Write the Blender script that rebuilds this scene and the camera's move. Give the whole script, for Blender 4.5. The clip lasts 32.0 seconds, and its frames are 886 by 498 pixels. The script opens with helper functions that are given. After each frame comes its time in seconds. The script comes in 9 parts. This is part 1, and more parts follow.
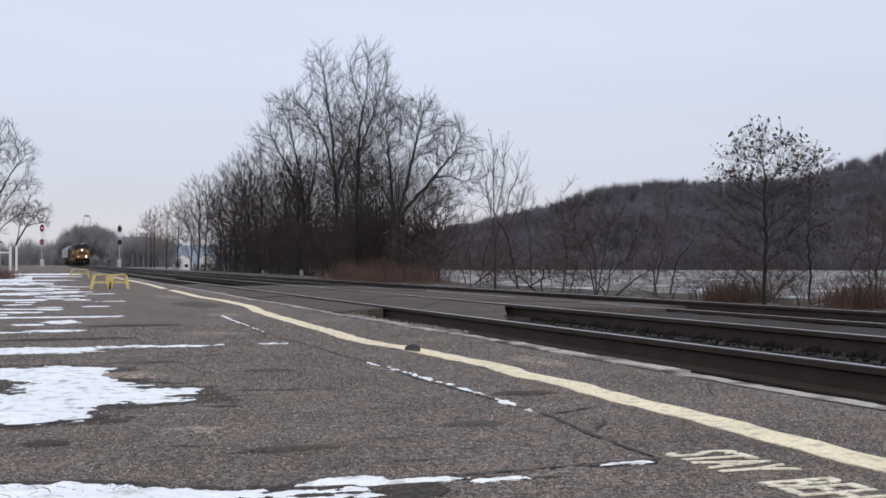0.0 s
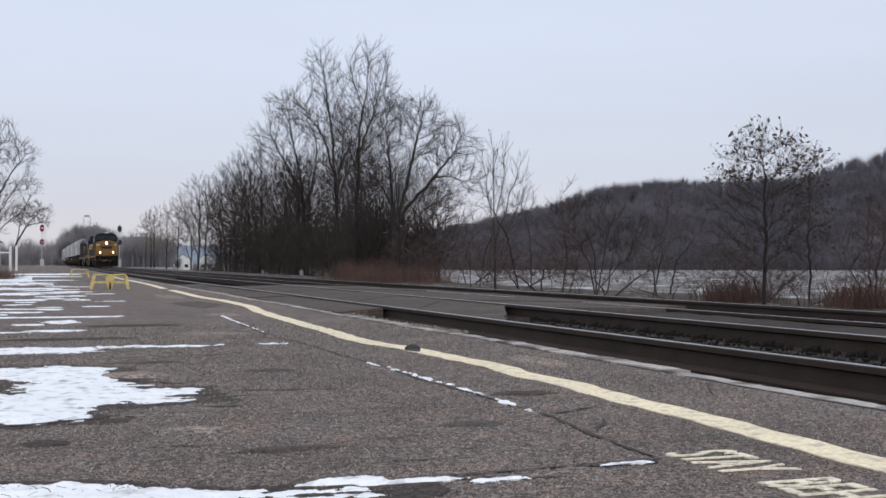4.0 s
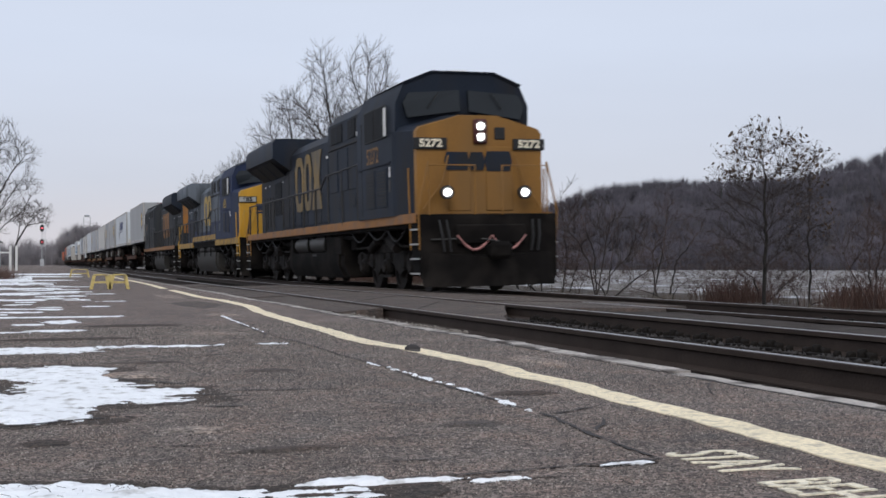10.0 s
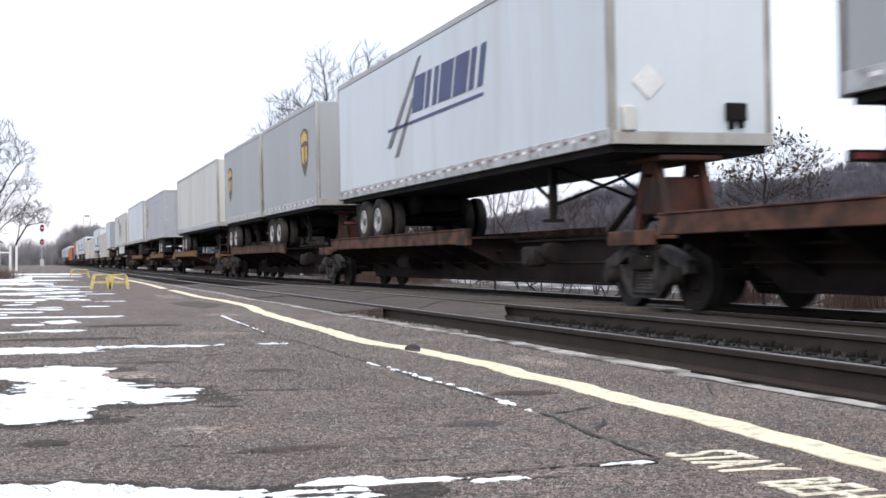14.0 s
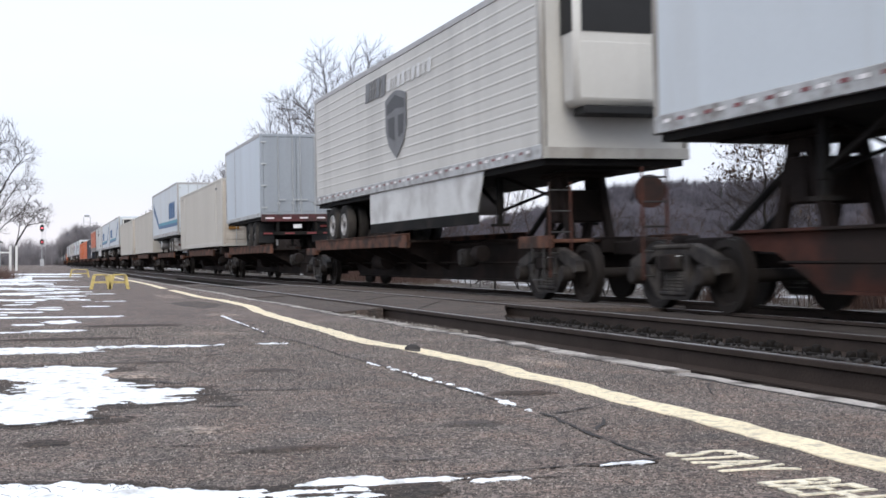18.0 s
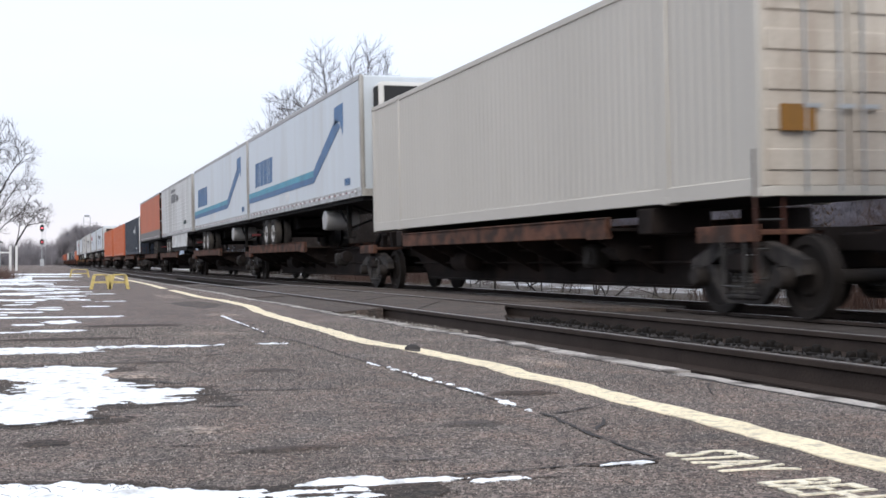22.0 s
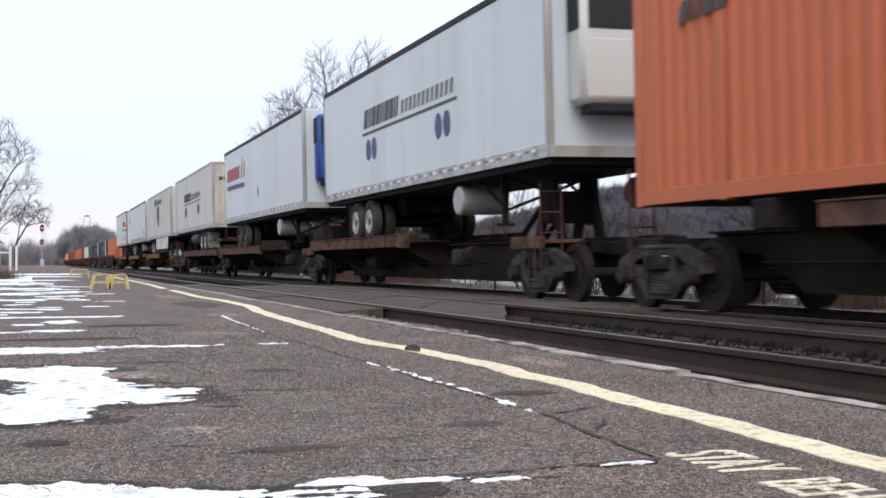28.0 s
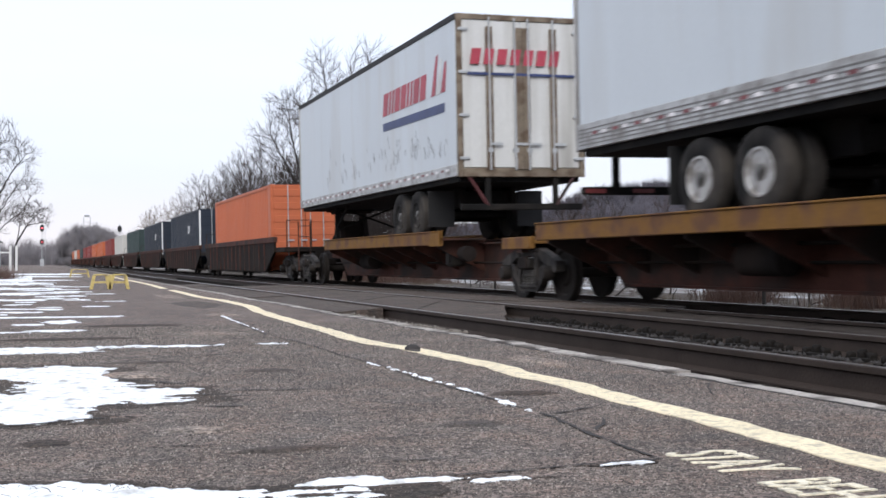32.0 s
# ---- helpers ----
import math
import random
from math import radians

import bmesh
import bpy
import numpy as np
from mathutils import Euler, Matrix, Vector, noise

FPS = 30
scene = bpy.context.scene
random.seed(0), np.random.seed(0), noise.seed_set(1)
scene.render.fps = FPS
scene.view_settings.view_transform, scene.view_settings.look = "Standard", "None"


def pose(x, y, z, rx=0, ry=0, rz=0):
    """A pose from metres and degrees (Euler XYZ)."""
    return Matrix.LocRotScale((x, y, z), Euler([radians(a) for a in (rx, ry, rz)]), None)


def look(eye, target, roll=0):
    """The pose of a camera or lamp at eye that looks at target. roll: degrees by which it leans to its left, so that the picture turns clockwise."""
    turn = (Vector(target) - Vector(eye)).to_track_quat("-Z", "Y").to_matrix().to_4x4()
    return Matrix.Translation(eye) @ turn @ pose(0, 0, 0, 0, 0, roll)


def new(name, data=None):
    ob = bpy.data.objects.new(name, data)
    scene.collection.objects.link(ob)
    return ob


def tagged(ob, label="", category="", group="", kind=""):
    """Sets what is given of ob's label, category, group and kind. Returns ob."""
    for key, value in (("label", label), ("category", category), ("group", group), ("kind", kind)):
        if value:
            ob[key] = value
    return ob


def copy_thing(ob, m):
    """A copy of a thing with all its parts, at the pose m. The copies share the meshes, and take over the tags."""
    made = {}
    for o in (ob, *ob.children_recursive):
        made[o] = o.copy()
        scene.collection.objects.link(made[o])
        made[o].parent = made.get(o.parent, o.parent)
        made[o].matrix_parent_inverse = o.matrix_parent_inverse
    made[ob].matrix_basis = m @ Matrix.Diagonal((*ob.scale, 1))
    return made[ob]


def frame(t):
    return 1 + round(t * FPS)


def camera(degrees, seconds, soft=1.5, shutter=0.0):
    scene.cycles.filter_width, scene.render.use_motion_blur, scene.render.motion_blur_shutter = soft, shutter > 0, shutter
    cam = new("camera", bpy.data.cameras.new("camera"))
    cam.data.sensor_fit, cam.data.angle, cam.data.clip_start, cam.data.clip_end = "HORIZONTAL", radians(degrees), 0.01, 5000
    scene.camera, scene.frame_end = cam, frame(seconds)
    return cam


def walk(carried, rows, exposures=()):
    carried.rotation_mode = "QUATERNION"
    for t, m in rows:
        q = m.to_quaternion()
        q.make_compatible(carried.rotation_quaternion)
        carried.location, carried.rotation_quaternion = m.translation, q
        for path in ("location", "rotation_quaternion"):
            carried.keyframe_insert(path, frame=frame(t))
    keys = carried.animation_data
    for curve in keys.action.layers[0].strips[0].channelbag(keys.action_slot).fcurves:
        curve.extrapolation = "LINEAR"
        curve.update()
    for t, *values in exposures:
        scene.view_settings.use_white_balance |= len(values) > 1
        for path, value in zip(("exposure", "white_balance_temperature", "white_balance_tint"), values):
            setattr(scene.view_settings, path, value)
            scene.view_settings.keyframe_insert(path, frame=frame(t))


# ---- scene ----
# ---- camera: low tripod on the platform, standing still ----
cam = camera(41.305, 32.0, soft=1.6, shutter=0.17)
EYE = pose(0, 0, 0.57, 90 + 0.689, 0, -18.946)
walk(cam, [(0, EYE), (32, EYE)],
     exposures=[(0, 0.10), (9.0, 0.10), (10.0, 0.04), (10.5, 0.05), (11.0, 0.20), (12.0, 0.90), (13.0, 0.94), (14.5, 0.74), (17, 0.62), (20, 0.57), (24, 0.62), (28, 0.58), (32, 0.60)])

# ---- overcast sky and a weak, wide sun ----
world = bpy.data.worlds.new("overcast_sky")
scene.world = world
world.use_nodes = True
wn, wl = world.node_tree.nodes, world.node_tree.links
wn.clear()
out = wn.new("ShaderNodeOutputWorld")
bg = wn.new("ShaderNodeBackground")
tc = wn.new("ShaderNodeTexCoord")
sep = wn.new("ShaderNodeSeparateXYZ")
ramp = wn.new("ShaderNodeValToRGB")
wl.new(tc.outputs["Generated"], sep.inputs[0])
wl.new(sep.outputs["Z"], ramp.inputs[0])
ramp.color_ramp.elements[0].position, ramp.color_ramp.elements[0].color = 0.0, (0.76, 0.735, 0.80, 1)
ramp.color_ramp.elements[1].position, ramp.color_ramp.elements[1].color = 1.0, (0.785, 0.86, 1.0, 1)
for at, col in ((0.025, (0.755, 0.74, 0.81, 1)), (0.07, (0.70, 0.735, 0.85, 1)), (0.18, (0.745, 0.815, 0.97, 1))):
    e = ramp.color_ramp.elements.new(at)
    e.color = col
cloud = wn.new("ShaderNodeTexNoise")
cloud.inputs["Scale"].default_value, cloud.inputs["Detail"].default_value = 2.2, 4
stretch = wn.new("ShaderNodeMapping")
stretch.inputs["Scale"].default_value = (1, 1, 5)
wl.new(tc.outputs["Generated"], stretch.inputs[0])
wl.new(stretch.outputs[0], cloud.inputs["Vector"])
cr = wn.new("ShaderNodeMapRange")
cr.inputs["To Min"].default_value, cr.inputs["To Max"].default_value = 0.76, 0.89
wl.new(cloud.outputs["Fac"], cr.inputs["Value"])
mul = wn.new("ShaderNodeVectorMath")
mul.operation = "SCALE"
wl.new(ramp.outputs[0], mul.inputs[0])
wl.new(cr.outputs[0], mul.inputs["Scale"])
sky = wn.new("ShaderNodeTexSky")
sky.sky_type, sky.sun_disc = "NISHITA", False
sky.sun_elevation, sky.sun_rotation = radians(28), radians(200)
nsky = wn.new("ShaderNodeVectorMath")
nsky.operation = "SCALE"
nsky.inputs["Scale"].default_value = 0.006
wl.new(sky.outputs[0], nsky.inputs[0])
add = wn.new("ShaderNodeVectorMath")
add.operation = "ADD"
wl.new(mul.outputs[0], add.inputs[0])
wl.new(nsky.outputs[0], add.inputs[1])
wl.new(add.outputs[0], bg.inputs[0])
bg.inputs[1].default_value = 1.0
wl.new(bg.outputs[0], out.inputs[0])
sun = new("sun", bpy.data.lights.new("sun", "SUN"))
sun.data.energy, sun.data.angle, sun.data.color = 1.4, radians(35), (1.0, 0.96, 0.9)
sun.matrix_basis = look((0, 0, 50), (18, 40, 15))
# ---- materials ----
def mat(name, col, rough=0.7, metal=0.0, var=0.18, scale=2.0, fine=45.0, bump=0.15, dirt=None, amt=0.3, streak=1.0, spec=0.4, speck=0.0, dirt_scale=1.3, soft_edge=0.18):
    m = bpy.data.materials.new(name)
    m.use_nodes = True
    n, l = m.node_tree.nodes, m.node_tree.links
    b = n["Principled BSDF"]
    b.inputs["Roughness"].default_value, b.inputs["Metallic"].default_value = rough, metal
    b.inputs["Specular IOR Level"].default_value = spec
    t = n.new("ShaderNodeTexCoord")
    mp = n.new("ShaderNodeMapping")
    mp.inputs["Scale"].default_value = (1, 1, streak)
    l.new(t.outputs["Object"], mp.inputs[0])

    def noise_at(s, d, src):
        x = n.new("ShaderNodeTexNoise")
        x.inputs["Scale"].default_value, x.inputs["Detail"].default_value = s, d
        l.new(src, x.inputs["Vector"])
        return x.outputs["Fac"]

    big = noise_at(scale, 5, mp.outputs[0])
    small = noise_at(fine, 4, t.outputs["Object"])
    r1 = n.new("ShaderNodeMapRange")
    r1.inputs["From Min"].default_value, r1.inputs["From Max"].default_value = 0.3, 0.7
    r1.inputs["To Min"].default_value, r1.inputs["To Max"].default_value = 1 - var, 1 + var
    l.new(big, r1.inputs["Value"])
    r2 = n.new("ShaderNodeMapRange")
    r2.inputs["From Min"].default_value, r2.inputs["From Max"].default_value = 0.3, 0.7
    r2.inputs["To Min"].default_value, r2.inputs["To Max"].default_value = 1 - var * 0.5 - speck, 1 + var * 0.5 + speck
    l.new(small, r2.inputs["Value"])
    if speck > 0.3:      # coarse aggregate between the two scales
        mid = noise_at(fine * 0.3, 3, t.outputs["Object"])
        r3 = n.new("ShaderNodeMapRange")
        r3.inputs["From Min"].default_value, r3.inputs["From Max"].default_value = 0.3, 0.7
        r3.inputs["To Min"].default_value, r3.inputs["To Max"].default_value = 0.78, 1.22
        l.new(mid, r3.inputs["Value"])
        m3 = n.new("ShaderNodeMath")
        m3.operation = "MULTIPLY"
        l.new(r1.outputs[0], m3.inputs[0])
        l.new(r3.outputs[0], m3.inputs[1])
        r1 = m3
    mu = n.new("ShaderNodeMath")
    mu.operation = "MULTIPLY"
    l.new(r1.outputs[0], mu.inputs[0])
    l.new(r2.outputs[0], mu.inputs[1])
    sc = n.new("ShaderNodeVectorMath")
    sc.operation = "SCALE"
    sc.inputs[0].default_value = col
    l.new(mu.outputs[0], sc.inputs["Scale"])
    res = sc.outputs[0]
    if dirt:
        dn = noise_at(dirt_scale, 7, mp.outputs[0])
        dr = n.new("ShaderNodeMapRange")
        dr.inputs["From Min"].default_value, dr.inputs["From Max"].default_value = 0.62 - amt * 0.5, 0.62 - amt * 0.5 + soft_edge
        l.new(dn, dr.inputs["Value"])
        mx = n.new("ShaderNodeMix")
        mx.data_type = "RGBA"
        l.new(dr.outputs[0], mx.inputs["Factor"])
        l.new(res, mx.inputs["A"])
        mx.inputs["B"].default_value = (*dirt, 1)
        res = mx.outputs["Result"]
    l.new(res, b.inputs["Base Color"])
    if bump:
        bp = n.new("ShaderNodeBump")
        bp.inputs["Strength"].default_value, bp.inputs["Distance"].default_value = bump, 0.01
        l.new(small, bp.inputs["Height"])
        l.new(bp.outputs[0], b.inputs["Normal"])
    return m


def island_mat(name, a, b):
    """Loose pieces that differ one from another."""
    m = bpy.data.materials.new(name)
    m.use_nodes = True
    n, l = m.node_tree.nodes, m.node_tree.links
    g = n.new("ShaderNodeNewGeometry")
    r = n.new("ShaderNodeValToRGB")
    r.color_ramp.elements[0].color, r.color_ramp.elements[1].color = (*a, 1), (*b, 1)
    r.color_ramp.elements.new(0.7).color = (*[p * 0.65 + q * 0.35 for p, q in zip(a, b)], 1)
    l.new(g.outputs["Random Per Island"], r.inputs[0])
    l.new(r.outputs[0], n["Principled BSDF"].inputs["Base Color"])
    n["Principled BSDF"].inputs["Roughness"].default_value = 0.9
    return m


def glow(name, col, power):
    m = bpy.data.materials.new(name)
    m.use_nodes = True
    b = m.node_tree.nodes["Principled BSDF"]
    b.inputs["Base Color"].default_value = (*col, 1)
    b.inputs["Emission Color"].default_value = (*col, 1)
    b.inputs["Emission Strength"].default_value = power
    return m


def asphalt_mat(name, col, lo, hi, rough=0.82, coarse=1.0):
    """Worn asphalt: dark binder, pale and reddish stones, mottling at several scales."""
    m = bpy.data.materials.new(name)
    m.use_nodes = True
    n, l = m.node_tree.nodes, m.node_tree.links
    b = n["Principled BSDF"]
    b.inputs["Roughness"].default_value, b.inputs["Specular IOR Level"].default_value = rough, 0.26
    t = n.new("ShaderNodeTexCoord")

    def tex(scale, detail, lo_v, hi_v, rough_v=0.6):
        x = n.new("ShaderNodeTexNoise")
        x.inputs["Scale"].default_value, x.inputs["Detail"].default_value, x.inputs["Roughness"].default_value = scale, detail, rough_v
        l.new(t.outputs["Object"], x.inputs["Vector"])
        r = n.new("ShaderNodeMapRange")
        r.inputs["From Min"].default_value, r.inputs["From Max"].default_value = 0.32, 0.68
        r.inputs["To Min"].default_value, r.inputs["To Max"].default_value = lo_v, hi_v
        l.new(x.outputs["Fac"], r.inputs["Value"])
        return r.outputs[0]

    def times(a, c):
        q = n.new("ShaderNodeMath")
        q.operation = "MULTIPLY"
        l.new(a, q.inputs[0])
        l.new(c, q.inputs[1])
        return q.outputs[0]

    stone = n.new("ShaderNodeTexVoronoi")
    stone.inputs["Scale"].default_value = 105 * coarse
    l.new(t.outputs["Object"], stone.inputs["Vector"])
    sp = n.new("ShaderNodeSeparateColor")
    l.new(stone.outputs["Color"], sp.inputs[0])
    pick = n.new("ShaderNodeMapRange")
    pick.inputs["From Min"].default_value, pick.inputs["From Max"].default_value = 0.0, 1.0
    pick.inputs["To Min"].default_value, pick.inputs["To Max"].default_value = lo, hi
    l.new(sp.outputs[0], pick.inputs["Value"])
    f = times(pick.outputs[0], tex(30 * coarse, 3, 0.62, 1.38))
    f = times(f, tex(7, 6, 0.80, 1.20, 0.7))
    f = times(f, tex(1.1, 6, 0.74, 1.26, 0.68))
    f = times(f, tex(160, 2, 0.75, 1.25))
    mx = n.new("ShaderNodeMix")
    mx.data_type = "RGBA"
    mx.inputs["A"].default_value = (*col, 1)
    mx.inputs["B"].default_value = (col[0] * 1.22, col[1] * 0.98, col[2] * 0.86, 1)
    l.new(tex(3.5, 6, 0, 1, 0.7), mx.inputs["Factor"])
    sc = n.new("ShaderNodeVectorMath")
    sc.operation = "SCALE"
    l.new(mx.outputs["Result"], sc.inputs[0])
    l.new(f, sc.inputs["Scale"])
    l.new(sc.outputs[0], b.inputs["Base Color"])
    bp = n.new("ShaderNodeBump")
    bp.inputs["Strength"].default_value, bp.inputs["Distance"].default_value = 0.9, 0.007
    l.new(times(tex(42, 4, 0, 1), stone.outputs["Distance"]), bp.inputs["Height"])
    l.new(bp.outputs[0], b.inputs["Normal"])
    return m


M = {
    "asphalt": asphalt_mat("worn_asphalt", (0.130, 0.114, 0.106), 0.2, 1.8),
    "asphalt_old": asphalt_mat("crossing_asphalt", (0.072, 0.063, 0.057), 0.5, 1.5),
    "asphalt_patch": asphalt_mat("patch_asphalt", (0.074, 0.067, 0.062), 0.6, 1.4, coarse=1.4),
    "asphalt_damp": asphalt_mat("damp_asphalt", (0.047, 0.040, 0.035), 0.45, 1.55, rough=0.85),
    "asphalt_pale": asphalt_mat("scuffed_asphalt", (0.20, 0.178, 0.158), 0.3, 1.7, coarse=0.8),
    "grit": island_mat("asphalt_grit", (0.030, 0.026, 0.024), (0.40, 0.345, 0.30)),
    "crack": mat("crack_tar", (0.035, 0.031, 0.03), 0.85, var=0.2, fine=60, bump=0.3),
    "concrete": mat("old_concrete", (0.38, 0.345, 0.315), 0.9, scale=3, fine=50, var=0.2, speck=0.2, bump=0.5, dirt=(0.11, 0.095, 0.085), amt=0.35, dirt_scale=4),
    "yellow_line": mat("cream_road_paint", (0.80, 0.69, 0.485), 0.8, scale=3, fine=60, var=0.08, speck=0.14, bump=0.4, dirt=(0.46, 0.40, 0.31), amt=0.2, dirt_scale=16),
    "letter_paint": mat("worn_letter_paint", (0.76, 0.69, 0.54), 0.85, scale=6, fine=70, var=0.12, speck=0.15, bump=0.4, dirt=(0.22, 0.19, 0.165), amt=0.2, dirt_scale=30),
    "snow": mat("old_snow", (0.82, 0.835, 0.86), 0.75, scale=7, fine=45, var=0.06, bump=0.8, dirt=(0.40, 0.39, 0.38), amt=0.16, dirt_scale=13, spec=0.3),
    "ballast": mat("dirty_ballast", (0.040, 0.032, 0.028), 0.95, scale=1.4, fine=26, var=0.25, speck=0.5, bump=1.0, dirt=(0.058, 0.049, 0.044), amt=0.3, spec=0.12),
    "rail": mat("rail_rust", (0.044, 0.033, 0.028), 0.7, metal=0.2, scale=3, fine=60, var=0.2, bump=0.3, spec=0.12),
    "rail_top": mat("polished_rail_head", (0.42, 0.40, 0.40), 0.32, metal=1.0, scale=4, fine=60, var=0.1, bump=0.05),
    "tie_plate": mat("oily_spike_steel", (0.014, 0.012, 0.011), 0.8, scale=4, fine=40, var=0.3, bump=0.3, spec=0.12),
    "crumb": mat("crumbled_edge_stone", (0.19, 0.17, 0.15), 0.95, scale=5, fine=60, var=0.3, bump=0.4, spec=0.12),
    "tie": mat("weathered_tie", (0.042, 0.034, 0.030), 0.95, scale=2, fine=30, var=0.3, bump=0.6, spec=0.12),
    "soil": mat("winter_soil", (0.078, 0.066, 0.058), 0.95, scale=0.25, fine=8, var=0.3, speck=0.3, bump=0.8, dirt=(0.40, 0.405, 0.42), amt=0.06, soft_edge=0.1, dirt_scale=1.6, spec=0.12),
    "field": mat("snowy_field", (0.15, 0.135, 0.125), 0.95, scale=0.05, fine=2.5, var=0.2, speck=0.25, bump=0.4, dirt=(0.54, 0.56, 0.60), amt=0.20, dirt_scale=0.22, streak=1, soft_edge=0.16),
    "bark": mat("grey_bark", (0.020, 0.017, 0.016), 0.95, scale=2, fine=25, var=0.3, bump=0.6),
    "twig": mat("winter_twigs", (0.052, 0.043, 0.040), 0.95, spec=0.15, scale=1, fine=20, var=0.3, bump=0.0),
    "twig_red": mat("reddish_winter_twigs", (0.078, 0.056, 0.052), 0.95, spec=0.15, scale=1, fine=20, var=0.3, bump=0.0),
    "twig_pale": mat("pale_winter_twigs", (0.17, 0.14, 0.115), 0.95, scale=1, fine=20, var=0.3, bump=0.0),
    # grey-brown twigs with a bluish distance haze mixed into the colour
    "twig_far_hazed": mat("haze_tinted_twigs", (0.090, 0.084, 0.099), 0.95, spec=0.1, scale=0.02, fine=0.2, var=0.35, bump=0.0),
    # paler grey twigs: the haze of distance is put into the colour
    "twig_painted_haze": mat("twigs_painted_hazy", (0.19, 0.176, 0.184), 0.95, spec=0.1, scale=0.03, fine=0.3, var=0.3, bump=0.0),
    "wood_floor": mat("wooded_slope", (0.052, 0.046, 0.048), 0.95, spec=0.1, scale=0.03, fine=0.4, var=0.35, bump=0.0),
    "conifer": mat("dark_conifer", (0.035, 0.045, 0.035), 0.9, scale=0.2, fine=2, var=0.3, bump=0.0),
    "dead_leaf": mat("withered_leaf", (0.075, 0.052, 0.038), 0.8, scale=3, fine=20, var=0.4, bump=0.0),
    "grass_brown": mat("dead_brown_grass", (0.078, 0.045, 0.036), 0.95, scale=0.6, fine=8, var=0.35, bump=0.0),
    "grass_pale": mat("dead_pale_grass", (0.135, 0.11, 0.085), 0.95, scale=0.6, fine=8, var=0.35, bump=0.0),
    "yellow": mat("yellow_enamel", (0.56, 0.44, 0.16), 0.5, scale=4, fine=40, var=0.14, bump=0.1, dirt=(0.22, 0.16, 0.08), amt=0.2, dirt_scale=6),
    "signal_black": mat("signal_black", (0.02, 0.02, 0.021), 0.6),
    "galv": mat("galvanised_steel", (0.42, 0.43, 0.44), 0.5, metal=0.6, var=0.15),
    "red_glow": glow("red_signal_lamp", (1.0, 0.10, 0.14), 3.5),
    "lamp_glow": glow("lit_headlamp", (1.0, 0.95, 0.88), 40.0),
    "white_paint": mat("white_wall_paint", (0.68, 0.68, 0.67), 0.7, scale=1, fine=20, var=0.08),
    "roof": mat("grey_shingles", (0.16, 0.15, 0.15), 0.9, scale=1, fine=12, var=0.25),
    # locomotives
    "loco_blue": mat("dark_blue_loco_paint", (0.0155, 0.0215, 0.034), 0.6, spec=0.12, scale=1.2, fine=30, var=0.25, bump=0.06, dirt=(0.021, 0.022, 0.026), amt=0.34, streak=0.35),
    "loco_dusty": mat("dusty_dark_loco_paint", (0.031, 0.036, 0.043), 0.65, spec=0.15, scale=1.2, fine=30, var=0.22, bump=0.06, dirt=(0.044, 0.045, 0.047), amt=0.36, streak=0.35),
    "loco_bright": mat("weathered_blue_paint", (0.025, 0.035, 0.073), 0.65, spec=0.12, scale=1.2, fine=30, var=0.2, bump=0.06, dirt=(0.038, 0.045, 0.066), amt=0.35, streak=0.35),
    "faded_gold": mat("faded_gold_paint", (0.225, 0.15, 0.055), 0.6, spec=0.2, scale=2, fine=30, var=0.2, bump=0.05, dirt=(0.13, 0.11, 0.08), amt=0.4, streak=0.4, dirt_scale=2.2),
    "bright_gold": mat("gold_emblem_paint", (0.40, 0.275, 0.08), 0.6, spec=0.2, scale=2, fine=30, var=0.15, bump=0.05, dirt=(0.26, 0.20, 0.10), amt=0.3, streak=0.4, dirt_scale=2.2),
    "faded_stripe": mat("faded_yellow_stripe", (0.38, 0.225, 0.045), 0.6, spec=0.2, scale=2, fine=30, var=0.15, dirt=(0.19, 0.125, 0.06), amt=0.36, dirt_scale=3),
    "rail_black": mat("worn_black_handrail", (0.020, 0.020, 0.022), 0.6, scale=4, fine=40, var=0.25),
    "lamp_case": mat("dark_red_lamp_case", (0.055, 0.012, 0.012), 0.6, var=0.2),
    "loco_grey": mat("loco_grey_paint", (0.132, 0.149, 0.174), 0.7, spec=0.08, scale=1.2, fine=30, var=0.16, bump=0.06, dirt=(0.055, 0.062, 0.07), amt=0.35, streak=0.35),
    "loco_yellow": mat("loco_gold_paint", (0.225, 0.108, 0.022), 0.5, spec=0.3, scale=1.5, fine=30, var=0.12, bump=0.05, dirt=(0.19, 0.098, 0.028), amt=0.28, streak=0.35),
    "loco_bright_yellow": mat("loco_bright_yellow", (0.50, 0.265, 0.028), 0.5, spec=0.3, scale=1.5, fine=30, var=0.1, bump=0.05, dirt=(0.42, 0.27, 0.06), amt=0.25, streak=0.35),
    "loco_under": mat("loco_underframe_grime", (0.0065, 0.0058, 0.0055), 0.9, spec=0.08, scale=3, fine=30, var=0.3, bump=0.2, dirt=(0.017, 0.0145, 0.013), amt=0.35),
    "tank": mat("fuel_tank_grey", (0.031, 0.031, 0.029), 0.6, spec=0.25, scale=1.5, fine=30, var=0.2, bump=0.08, dirt=(0.035, 0.03, 0.026), amt=0.35),
    "truck_grey": mat("dusty_truck_steel", (0.022, 0.019, 0.018), 0.75, spec=0.25, scale=4, fine=30, var=0.35, bump=0.3, dirt=(0.058, 0.049, 0.043), amt=0.32, dirt_scale=4),
    "loco_cast": mat("grimy_loco_casting", (0.0085, 0.0075, 0.007), 0.8, spec=0.16, scale=3, fine=30, var=0.35, bump=0.25, dirt=(0.024, 0.020, 0.018), amt=0.3, dirt_scale=4),
